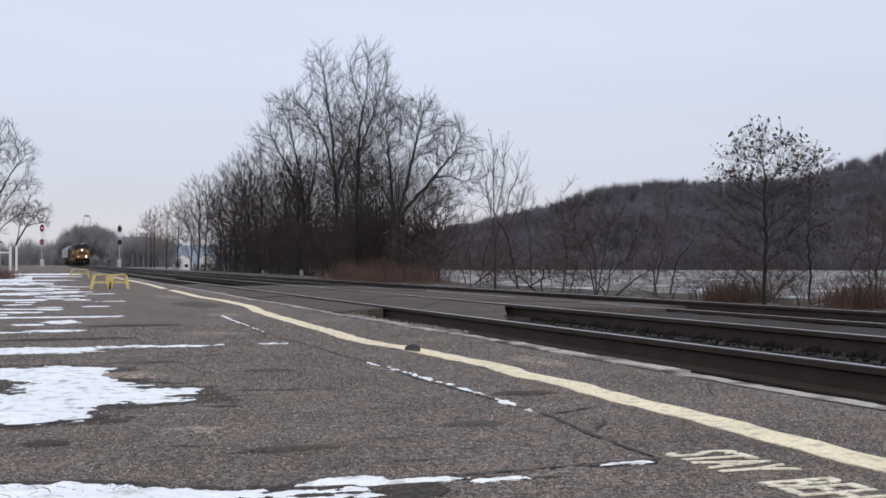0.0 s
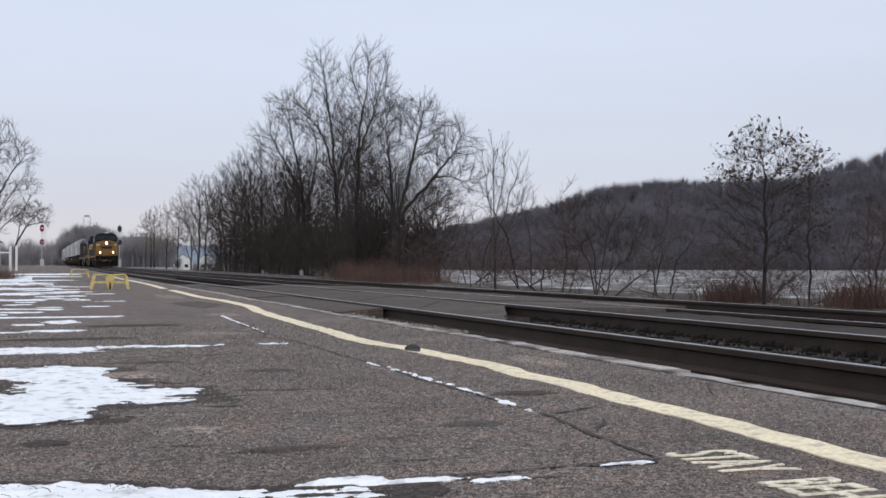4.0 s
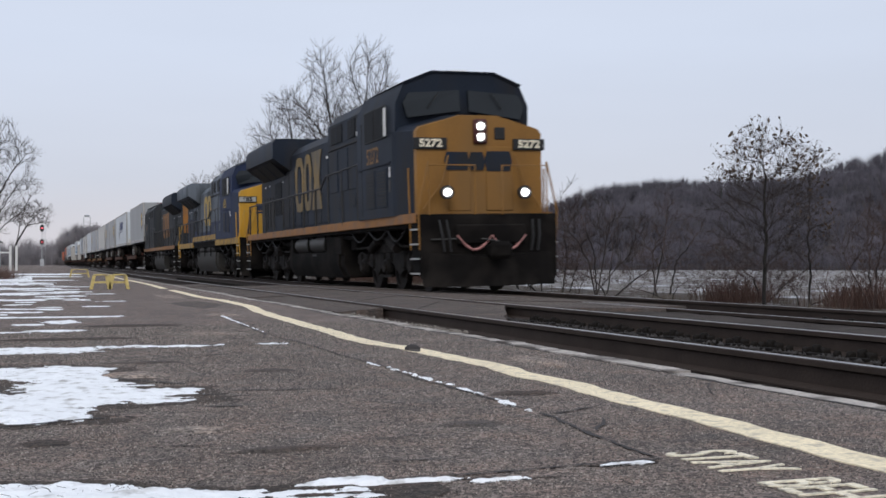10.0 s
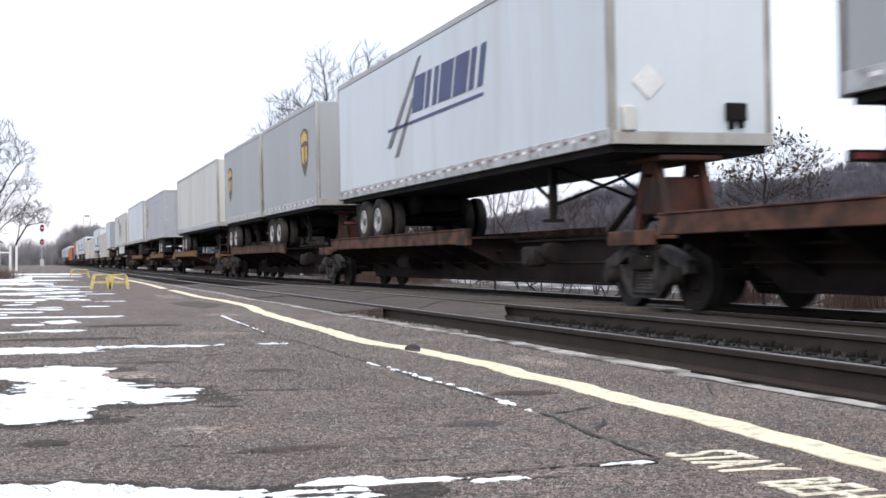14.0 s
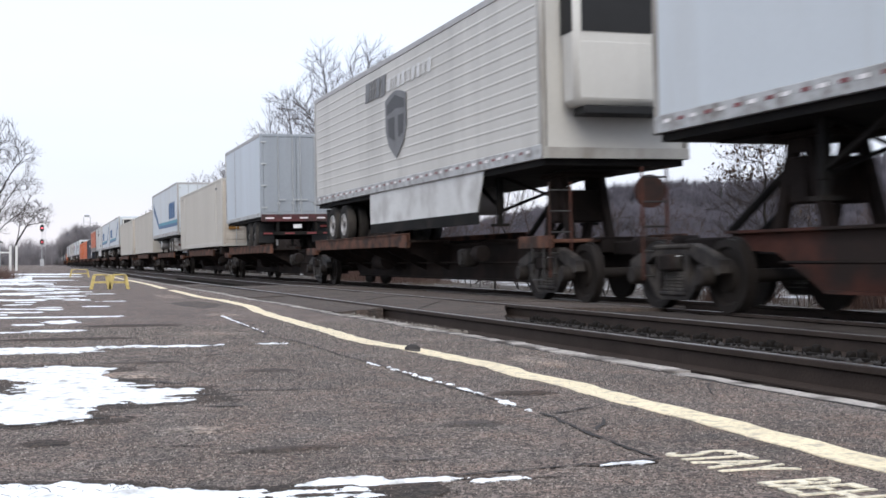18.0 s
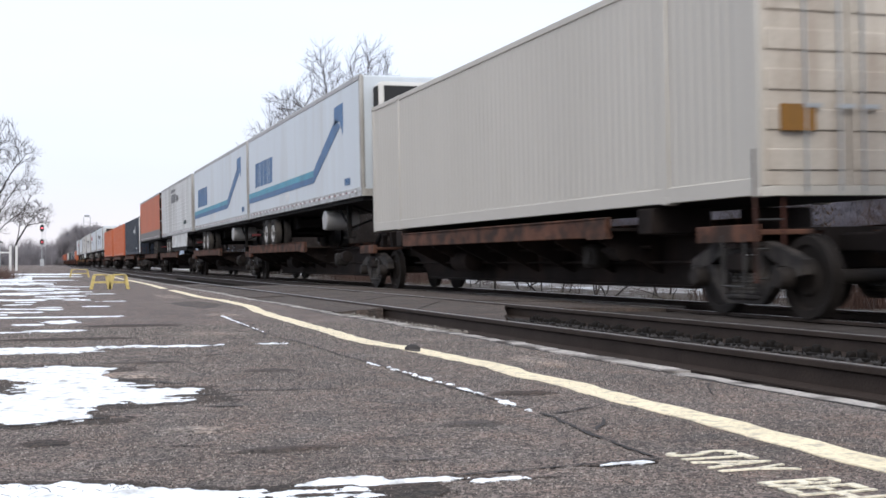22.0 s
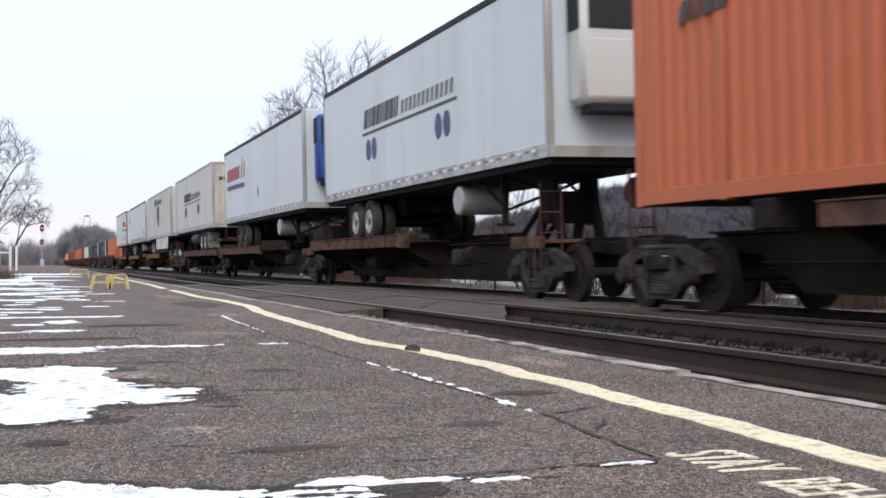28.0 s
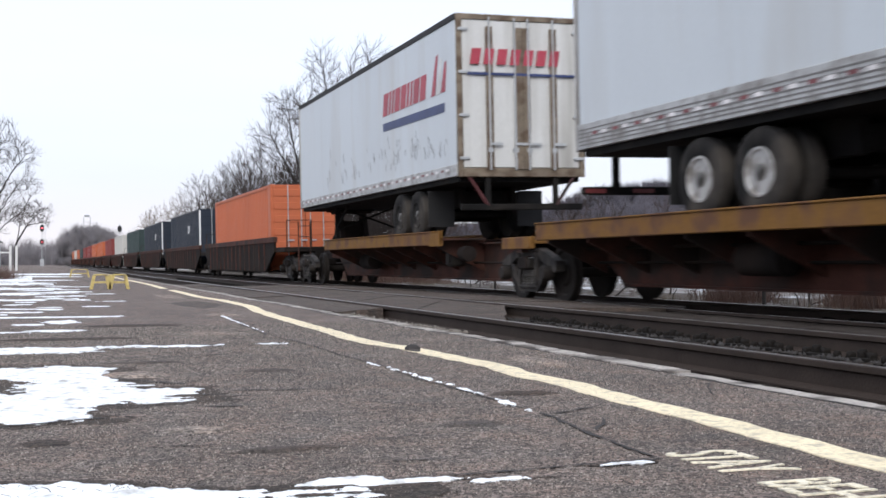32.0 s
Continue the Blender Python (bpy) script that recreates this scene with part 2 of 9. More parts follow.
    "spring_dust": mat("dusty_spring_steel", (0.085, 0.078, 0.072), 0.7, spec=0.25, scale=6, fine=40, var=0.3, bump=0.2, dirt=(0.03, 0.026, 0.023), amt=0.35, dirt_scale=6),
    "cast": mat("cast_truck_steel", (0.021, 0.018, 0.016), 0.75, spec=0.2, scale=3, fine=30, var=0.3, bump=0.2, dirt=(0.038, 0.031, 0.026), amt=0.3),
    "pipe": mat("air_tank_grey", (0.040, 0.038, 0.037), 0.6, spec=0.25, scale=3, fine=30, var=0.2, bump=0.08),
    "glass": mat("dark_window_glass", (0.016, 0.019, 0.022), 0.16, var=0.1, bump=0.0, spec=0.28),
    "open_window": mat("dark_open_window", (0.010, 0.011, 0.013), 0.6, var=0.2, bump=0.0, spec=0.08),
    "frame_black": mat("black_rubber", (0.012, 0.012, 0.013), 0.7, var=0.2),
    "orange_stripe": mat("orange_stripe", (0.27, 0.120, 0.033), 0.6, spec=0.25, scale=2, fine=30, var=0.15, dirt=(0.20, 0.11, 0.06), amt=0.35, dirt_scale=3),
    "wheel": mat("wheel_steel", (0.022, 0.018, 0.016), 0.7, metal=0.2, spec=0.2, scale=3, fine=30, var=0.25, bump=0.2),
    "bright_steel": mat("worn_bright_steel", (0.5, 0.5, 0.5), 0.45, metal=0.7, var=0.2),
    "hose": mat("pale_red_hose", (0.35, 0.16, 0.15), 0.6),
    # wagons and loads
    "car_brown": mat("boxcar_brown_steel", (0.075, 0.030, 0.022), 0.85, spec=0.2, scale=1.2, fine=25, var=0.28, bump=0.25, dirt=(0.032, 0.023, 0.02), amt=0.4),
    "car_dark": mat("grimy_brown_steel", (0.016, 0.0125, 0.0115), 0.9, spec=0.12, scale=1.5, fine=25, var=0.28, bump=0.25, dirt=(0.027, 0.019, 0.016), amt=0.3),
    "car_rust": mat("rusty_deck_edge", (0.105, 0.05, 0.034), 0.88, spec=0.2, scale=2.5, fine=25, var=0.3, bump=0.25, dirt=(0.04, 0.026, 0.021), amt=0.38, dirt_scale=3),
    "car_yellow": mat("faded_yellow_deck_edge", (0.21, 0.105, 0.028), 0.8, spec=0.2, scale=2.5, fine=25, var=0.25, bump=0.2, dirt=(0.12, 0.06, 0.035), amt=0.38, dirt_scale=2.5),
    "box_white": mat("white_trailer_skin", (0.54, 0.58, 0.615), 0.42, scale=0.8, fine=14, var=0.028, bump=0.04, dirt=(0.45, 0.445, 0.43), amt=0.2, soft_edge=0.4, streak=0.15),
    "box_pale": mat("off_white_trailer_skin", (0.53, 0.515, 0.485), 0.5, scale=0.8, fine=14, var=0.039, bump=0.04, dirt=(0.38, 0.37, 0.35), amt=0.24, soft_edge=0.4, streak=0.12),
    "box_grey": mat("grey_trailer_skin", (0.325, 0.333, 0.342), 0.5, scale=0.8, fine=14, var=0.044, bump=0.04, dirt=(0.30, 0.30, 0.30), amt=0.14, soft_edge=0.4, streak=0.15),
    "box_lilac": mat("cool_grey_trailer_skin", (0.335, 0.347, 0.375), 0.45, scale=0.8, fine=14, var=0.033, bump=0.04, dirt=(0.33, 0.33, 0.35), amt=0.14, soft_edge=0.4, streak=0.15),
    "box_silver": mat("silver_blue_trailer_skin", (0.47, 0.52, 0.57), 0.4, scale=0.8, fine=14, var=0.039, bump=0.04, dirt=(0.36, 0.39, 0.42), amt=0.14, soft_edge=0.4, streak=0.15),
    "box_beige": mat("beige_container_paint", (0.475, 0.445, 0.40), 0.55, scale=0.9, fine=20, var=0.033, bump=0.06, dirt=(0.45, 0.42, 0.37), amt=0.14, soft_edge=0.4, streak=0.15),
    "box_orange": mat("orange_container_paint", (0.46, 0.118, 0.048), 0.55, scale=0.9, fine=20, var=0.050, bump=0.06, dirt=(0.34, 0.098, 0.045), amt=0.14, soft_edge=0.4, streak=0.15),
    "box_navy": mat("navy_container_paint", (0.020, 0.027, 0.041), 0.55, spec=0.25, scale=0.9, fine=20, var=0.15, bump=0.06, dirt=(0.033, 0.038, 0.048), amt=0.3, streak=0.15),
    "box_dirty": mat("streaked_dirty_trailer_skin", (0.58, 0.58, 0.57), 0.55, scale=1.2, fine=14, var=0.06, bump=0.04, dirt=(0.30, 0.285, 0.26), amt=0.34, soft_edge=0.34, streak=0.08, dirt_scale=1.7),
    # streaked door grey, darkened by the shade of an end facing less sky
    "door_shaded": mat("shaded_weathered_doors", (0.29, 0.315, 0.345), 0.5, metal=0.1, scale=1.2, fine=14, var=0.07, bump=0.05, dirt=(0.20, 0.20, 0.205), amt=0.24, soft_edge=0.4, streak=0.12),
    "strap_tan": mat("tan_stained_strap", (0.17, 0.135, 0.10), 0.75, scale=3, fine=30, var=0.2, bump=0.1, dirt=(0.09, 0.06, 0.04), amt=0.34, dirt_scale=4),
    "rear_maroon": mat("dull_maroon_steel", (0.075, 0.02, 0.022), 0.7, scale=2, fine=20, var=0.2, dirt=(0.03, 0.02, 0.02), amt=0.3),
    "box_red": mat("dull_red_container_paint", (0.22, 0.045, 0.04), 0.6, scale=0.9, fine=20, var=0.12, streak=0.15),
    "box_green": mat("dark_green_container_paint", (0.03, 0.05, 0.05), 0.6, scale=0.9, fine=20, var=0.12, streak=0.15),
    "alu": mat("dull_aluminium_rail", (0.40, 0.39, 0.385), 0.5, metal=0.5, scale=2, fine=25, var=0.14, bump=0.08, dirt=(0.26, 0.24, 0.22), amt=0.16, soft_edge=0.3, dirt_scale=2),
    "rail_dull": mat("scuffed_bottom_rail", (0.43, 0.435, 0.44), 0.55, metal=0.15, scale=3, fine=25, var=0.12, bump=0.08, dirt=(0.20, 0.185, 0.17), amt=0.34, soft_edge=0.25, dirt_scale=5),
    "nose_post_dull": mat("stained_corner_post", (0.36, 0.345, 0.32), 0.6, scale=2, fine=25, var=0.12, bump=0.08, dirt=(0.17, 0.145, 0.12), amt=0.35, soft_edge=0.3, dirt_scale=1.6, streak=0.4),
    "band_grey": mat("dark_grey_lower_band", (0.175, 0.168, 0.165), 0.6, spec=0.25, scale=2, fine=25, var=0.1, bump=0.05, dirt=(0.24, 0.23, 0.22), amt=0.25, soft_edge=0.3),
    "rusty_door": mat("rust_stained_door", (0.50, 0.45, 0.39), 0.7, scale=1.5, fine=20, var=0.12, bump=0.15, dirt=(0.22, 0.15, 0.105), amt=0.34, dirt_scale=1.8, soft_edge=0.34, streak=0.25),
    "skirt": mat("white_side_skirt", (0.58, 0.58, 0.57), 0.5, scale=1, fine=14, var=0.08, dirt=(0.42, 0.41, 0.40), amt=0.3),
    "chassis": mat("black_chassis", (0.010, 0.0095, 0.0095), 0.85, spec=0.12, scale=2, fine=25, var=0.3, bump=0.15, dirt=(0.022, 0.019, 0.017), amt=0.3),
    "tyre": mat("tyre_rubber", (0.017, 0.016, 0.016), 0.9, spec=0.15, scale=4, fine=40, var=0.25, bump=0.2, dirt=(0.06, 0.053, 0.047), amt=0.3),
    "flap_grey": mat("dirty_grey_rubber", (0.20, 0.195, 0.185), 0.75, scale=3, fine=30, var=0.2, dirt=(0.10, 0.095, 0.09), amt=0.35, dirt_scale=5),
    "rim_white": mat("white_wheel_rim", (0.40, 0.39, 0.385), 0.5, scale=5, fine=40, var=0.12, dirt=(0.2, 0.185, 0.17), amt=0.36, dirt_scale=6),
    "hub_steel": mat("greasy_hub_steel", (0.13, 0.125, 0.12), 0.6, scale=5, fine=40, var=0.25, dirt=(0.03, 0.027, 0.024), amt=0.35, dirt_scale=7),
    "logo_brown": mat("brown_emblem", (0.060, 0.032, 0.016), 0.5),
    "logo_gold": mat("gold_emblem", (0.56, 0.36, 0.06), 0.5),
    "logo_navy": mat("navy_lettering", (0.03, 0.045, 0.13), 0.5),
    "logo_blue": mat("blue_swoosh", (0.021, 0.101, 0.240), 0.45),
    "logo_teal": mat("light_blue_swoosh", (0.030, 0.238, 0.341), 0.45),
    "logo_red": mat("red_lettering", (0.36, 0.045, 0.07), 0.5),
    "logo_black": mat("black_lettering", (0.03, 0.03, 0.033), 0.5),
    "logo_grey": mat("grey_emblem", (0.13, 0.13, 0.135), 0.5),
    "logo_pale": mat("pale_lettering", (0.6, 0.6, 0.6), 0.5),
    "board_pale": mat("number_board_glass", (0.34, 0.34, 0.32), 0.4, scale=4, fine=30, var=0.1),
    "reflector": mat("reflective_tape", (0.75, 0.72, 0.72), 0.3),
    "reflector_red": mat("red_reflective_tape", (0.17, 0.04, 0.042), 0.35),
    "tarp_blue": mat("blue_panel", (0.02, 0.06, 0.25), 0.5),
}


# ---- mesh helpers ----
class Build:
    """Collects plain geometry for one mesh."""

    def __init__(self):
        self.v, self.f = [], []

    def add(self, verts, faces):
        k = len(self.v)
        self.v.extend(verts)
        self.f.extend([tuple(i + k for i in f) for f in faces])
        return self

    def box(self, x0, x1, y0, y1, z0, z1, b=0.0):
        if b <= 0:
            v = [(x, y, z) for x in (x0, x1) for y in (y0, y1) for z in (z0, z1)]
            return self.add(v, [(0, 1, 3, 2), (4, 6, 7, 5), (0, 4, 5, 1), (2, 3, 7, 6), (0, 2, 6, 4), (1, 5, 7, 3)])
        b = min(b, (x1 - x0) * 0.45, (y1 - y0) * 0.45, (z1 - z0) * 0.45)
        v, idx = [], {}
        for sx in (0, 1):
            for sy in (0, 1):
                for sz in (0, 1):
                    X, Y, Z = (x1 if sx else x0), (y1 if sy else y0), (z1 if sz else z0)
                    dx, dy, dz = (-b if sx else b), (-b if sy else b), (-b if sz else b)
                    for a, p in enumerate(((X, Y + dy, Z + dz), (X + dx, Y, Z + dz), (X + dx, Y + dy, Z))):
                        idx[(sx, sy, sz, a)] = len(v)
                        v.append(p)
        g = lambda sx, sy, sz, a: idx[(sx, sy, sz, a)]
        f = []
        for s in (0, 1):
            f.append([g(s, 0, 0, 0), g(s, 1, 0, 0), g(s, 1, 1, 0), g(s, 0, 1, 0)][:: 1 if s else -1])
            f.append([g(0, s, 0, 1), g(1, s, 0, 1), g(1, s, 1, 1), g(0, s, 1, 1)][:: -1 if s else 1])
            f.append([g(0, 0, s, 2), g(1, 0, s, 2), g(1, 1, s, 2), g(0, 1, s, 2)][:: 1 if s else -1])
            for r in (0, 1):
                f.append([g(s, r, 0, 0), g(s, r, 1, 0), g(s, r, 1, 1), g(s, r, 0, 1)])
                f.append([g(s, 0, r, 0), g(s, 1, r, 0), g(s, 1, r, 2), g(s, 0, r, 2)])
                f.append([g(0, s, r, 1), g(1, s, r, 1), g(1, s, r, 2), g(0, s, r, 2)])
                for q in (0, 1):
                    f.append([g(s, r, q, 0), g(s, r, q, 1), g(s, r, q, 2)])
        return self.add(v, f)

    def cyl(self, p, q, r, n=12, r2=None, cap=True):
        p, q = Vector(p), Vector(q)
        r2 = r if r2 is None else r2
        d = (q - p).normalized()
        a = d.orthogonal().normalized()
        b = d.cross(a)
        v = []
        for c, rr in ((p, r), (q, r2)):
            for i in range(n):
                w = 2 * math.pi * i / n
                v.append(tuple(c + (a * math.cos(w) + b * math.sin(w)) * rr))
        f = [(i, (i + 1) % n, n + (i + 1) % n, n + i) for i in range(n)]
        if cap:
            f += [tuple(range(n - 1, -1, -1)), tuple(range(n, 2 * n))]
        return self.add(v, f)

    def prism(self, poly, axis, a, b):
        """poly: (y, z) for axis x, (x, z) for axis y, (x, y) for axis z."""
        n = len(poly)
        put = {"x": lambda t, p: (t, p[0], p[1]), "y": lambda t, p: (p[0], t, p[1]), "z": lambda t, p: (p[0], p[1], t)}[axis]
        v = [put(t, p) for t in (a, b) for p in poly]
        f = [(i, (i + 1) % n, n + (i + 1) % n, n + i) for i in range(n)] + [tuple(range(n - 1, -1, -1)), tuple(range(n, 2 * n))]
        return self.add(v, f)

    def tube(self, pts, r, n=6):
        """One round bar swept along a bent line."""
        pts = [Vector(p) for p in pts]
        v, f, a = [], [], None
        for i, p in enumerate(pts):
            d = ((pts[min(i + 1, len(pts) - 1)] - p).normalized() + (p - pts[max(i - 1, 0)]).normalized()).normalized()
            a = d.orthogonal().normalized() if a is None else (a - d * a.dot(d)).normalized()
            b = d.cross(a)
            v += [tuple(p + (a * math.cos(2 * math.pi * j / n) + b * math.sin(2 * math.pi * j / n)) * r) for j in range(n)]
        for i in range(len(pts) - 1):
            f += [(i * n + j, i * n + (j + 1) % n, (i + 1) * n + (j + 1) % n, (i + 1) * n + j) for j in range(n)]
        f += [tuple(range(n - 1, -1, -1)), tuple(range(len(v) - n, len(v)))]
        return self.add(v, f)

    def lathe(self, axis_pt, prof, n=20, axis="x"):
        """prof: (offset along the axis, radius)."""
        ax, ay, az = axis_pt
        v, f = [], []
        for o, r in prof:
            for i in range(n):
                w = 2 * math.pi * i / n
                c, s = r * math.cos(w), r * math.sin(w)
                v.append({"x": (ax + o, ay + c, az + s), "y": (ax + c, ay + o, az + s), "z": (ax + c, ay + s, az + o)}[axis])
        for k in range(len(prof) - 1):
            for i in range(n):
                j = (i + 1) % n
                f.append((k * n + i, k * n + j, (k + 1) * n + j, (k + 1) * n + i))
        f += [tuple(range(n - 1, -1, -1)), tuple(range((len(prof) - 1) * n, len(prof) * n))]
        return self.add(v, f)

    def mesh(self, name, material, smooth=True):
        me = bpy.data.meshes.new(name)
        me.from_pydata(self.v, [], self.f)
        bm = bmesh.new()
        bm.from_mesh(me)
        bmesh.ops.recalc_face_normals(bm, faces=bm.faces)
        bm.to_mesh(me)
        bm.free()
        if smooth:
            me.shade_smooth()
            me.set_sharp_from_angle(angle=radians(38))
        me.materials.append(M[material])
        return me


def part(name, b, material, parent, label=""):
    """Links a Build (or a mesh already made) as one mesh object under a thing or a part."""
    me = b if isinstance(b, bpy.types.Mesh) else b.mesh(name, material)
    ob = new(name, me)
    ob.parent = parent
    return tagged(ob, label)


def thing(name, label, category, group="", kind="", m=None, data=None):
    ob = new(name, data)
    if m is not None:
        ob.matrix_basis = m
    return tagged(ob, label, category, group, kind)


def array_mesh(name, verts, faces, material, smooth=False):
    """A mesh from numpy arrays: verts (n, 3) and faces (m, 3 or 4)."""
    me = bpy.data.meshes.new(name)
    k = faces.shape[1]
    me.vertices.add(len(verts))
    me.vertices.foreach_set("co", np.asarray(verts, np.float32).ravel())
    me.loops.add(faces.size)
    me.loops.foreach_set("vertex_index", faces.astype(np.int32).ravel())
    me.polygons.add(len(faces))
    me.polygons.foreach_set("loop_start", np.arange(len(faces), dtype=np.int32) * k)
    me.update(calc_edges=True)
    me.validate()
    if smooth:
        me.shade_smooth()
    me.materials.append(M[material])
    return me


def text_mesh(words, size, material, depth=0.002, shear=0.0, bold=0.0):
    cu = bpy.data.curves.new("text", "FONT")
    cu.body, cu.size, cu.extrude, cu.shear = words, size, depth, shear
    cu.offset = bold
    cu.align_x, cu.align_y = "CENTER", "CENTER"
    ob = new("text", cu)
    bpy.context.view_layer.update()
    me = bpy.data.meshes.new_from_object(ob.evaluated_get(bpy.context.evaluated_depsgraph_get()))
    bpy.data.objects.remove(ob)
    me.materials.clear()
    me.materials.append(M[material])
    return me
# ---- ground: one sheet to the horizon ----
def ground_z(x, y):
    if x < 3.0:
        z = -0.06 if x > -6 else -0.06 + 0.02 * min(-6 - x, 20)
    elif x < 11.5:
        z = -0.24
    elif x < 17:
        z = -0.3
    elif x < 26:
        z = -0.3 - (x - 17) / 9 * 1.6
    else:
        z = -1.9
    return z


def build_ground():
    xs = [-1500, -600, -250, -100, -50, -26, -15, -8, -4, 0, 2.95, 3.05, 5, 8, 10.5, 11.5, 13, 15, 17, 19, 21, 23.5, 26, 32, 45, 70, 120, 220, 400, 800, 1600, 2500]
    ys = [-400, -120, -40, -15, -5, 0, 5, 10, 15, 20, 26, 34, 45, 60, 80, 110, 150, 200, 280, 400, 600, 900, 1400, 2500]
    v = [(x, y, ground_z(x, y) + (0.05 * math.sin(x * 1.7 + y * 0.9) if 11.5 < x < 40 else 0)) for y in ys for x in xs]
    n = len(xs)
    me = bpy.data.meshes.new("ground")
    f, mi = [], []
    for j in range(len(ys) - 1):
        for i in range(n - 1):
            f.append((j * n + i, j * n + i + 1, (j + 1) * n + i + 1, (j + 1) * n + i))
            mi.append(1 if 3.0 <= xs[i] < 11.4 and xs[i + 1] <= 11.6 else 2 if xs[i] >= 23 else 0)
    me.from_pydata(v, [], f)
    for k in ("soil", "ballast", "field"):
        me.materials.append(M[k])
    me.polygons.foreach_set("material_index", mi)
    tagged(new("ground", me), "winter ground with ballast, brown soil and a snowy field", "ground", kind="structure")


build_ground()

# ---- platform: worn asphalt with a concrete edge ----
platform = thing("platform", "worn grey asphalt station platform with patches and cracks", "platform", kind="structure")


def edge_x(y):
    return 3.15 + 0.0009 * max(y - 12, 0) ** 1.4 + 0.02 * math.sin(y * 0.9) + 0.012 * math.sin(y * 2.3 + 1)


LINE = ((-3, 2.22), (2.7, 2.24), (3.3, 2.28), (3.75, 2.30), (4.25, 2.31), (4.65, 2.33), (5.15, 2.36), (5.45, 2.335), (6.05, 2.38), (6.8, 2.355), (7.5, 2.325), (8.15, 2.245), (8.6, 2.225), (9.3, 2.28), (10.35, 2.31), (12, 2.37),
        (13.6, 2.44), (14.3, 2.50), (15.2, 2.60), (16, 2.63), (18, 2.64), (20, 2.55), (25, 2.62), (34, 2.78), (62, 2.9))


def line_x(y):
    for (y0, x0), (y1, x1) in zip(LINE, LINE[1:]):
        if y <= y1:
            t = max(0.0, (y - y0) / (y1 - y0))
            return x0 + (x1 - x0) * t * t * (3 - 2 * t) + 0.006 * math.sin(y * 5.3)
    return LINE[-1][1]


def strip(y0, y1, step, left, right, z0, z1):
    """A long slab between two edge curves."""
    b = Build()
    ys = [y0 + (y1 - y0) * i / max(1, round((y1 - y0) / step)) for i in range(max(1, round((y1 - y0) / step)) + 1)]
    v = []
    for y in ys:
        v += [(left(y), y, z0), (left(y), y, z1), (right(y), y, z1), (right(y), y, z0)]
    f = []
    for i in range(len(ys) - 1):
        for k in range(3):
            f.append((4 * i + k, 4 * i + k + 1, 4 * i + 5 + k, 4 * i + 4 + k))
    f += [(0, 1, 2, 3), tuple(4 * (len(ys) - 1) + k for k in (3, 2, 1, 0))]
    return b.add(v, f)


part("slab", strip(-12, 330, 1.0, lambda y: -7.0, lambda y: edge_x(y) - 0.03, -0.3, 0.0), "asphalt", platform)
y = -4.0
edge_i = 0
rng = random.Random(4)
while y < 60:
    n = rng.uniform(1.5, 2.6)
    h = rng.uniform(-0.006, 0.007)
    w = rng.uniform(-0.012, 0.012)
    part("edge_stone", strip(y + 0.004, y + n - 0.004, 0.07 if y < 18 else 0.2, lambda q: edge_x(q) - 0.05 + 0.012 * math.sin(q * 9.1) + 0.03 * noise.noise((q * 4.1, 0, 1)) + 0.012 * noise.noise((q * 19, 0, 3)), lambda q: edge_x(q) + 0.07 + w * 0.5 + 0.035 * noise.noise((q * 3.3, 0, 5)) + 0.022 * noise.noise((q * 17, 0, 7)), -0.32, 0.006 + h), "concrete", platform)
    y += n
part("edge_beam", strip(60, 330, 5, lambda q: edge_x(q) - 0.08, lambda q: edge_x(q) + 0.075, -0.32, 0.008), "concrete", platform)

for k in range(14):
    crack_y = 2.0 + k * 1.15
    part("edge_seam", strip(crack_y, crack_y + 1.1, 0.07, lambda q: edge_x(q) - 0.062 - 0.02 * max(0, noise.noise((q * 5, 0, 9))), lambda q: edge_x(q) - 0.046 + 0.03 * noise.noise((q * 4.1, 0, 1)), -0.01, 0.003), "crack", platform)
# wavy yellow safety line
for a, b in ((-3.0, 25.3), (26.8, 34.0), (34.3, 62)):
    part("safety_line", strip(a, b, 0.11, lambda q: line_x(q) - 0.077 + 0.007 * math.sin(q * 17), lambda q: line_x(q) + 0.077 + 0.008 * math.sin(q * 14 + 1), -0.01, 0.004), "yellow_line", platform, "pale yellow painted safety line")
# painted words along the line, read by those who face the tracks
for text, yy, k in (("STAY", 2.925, 0.60), ("BEHIND", 2.345, 0.60)):
    words = part("warning_words", text_mesh(text, 0.26, "letter_paint", 0.002, bold=0.0008), "letter_paint", platform, "worn cream painted words")
    words.matrix_basis = Matrix.Translation((1.855, yy, 0.0035)) @ Matrix.Rotation(radians(-90), 4, "Z") @ Matrix.Diagonal((k, 1.28, 1, 1))


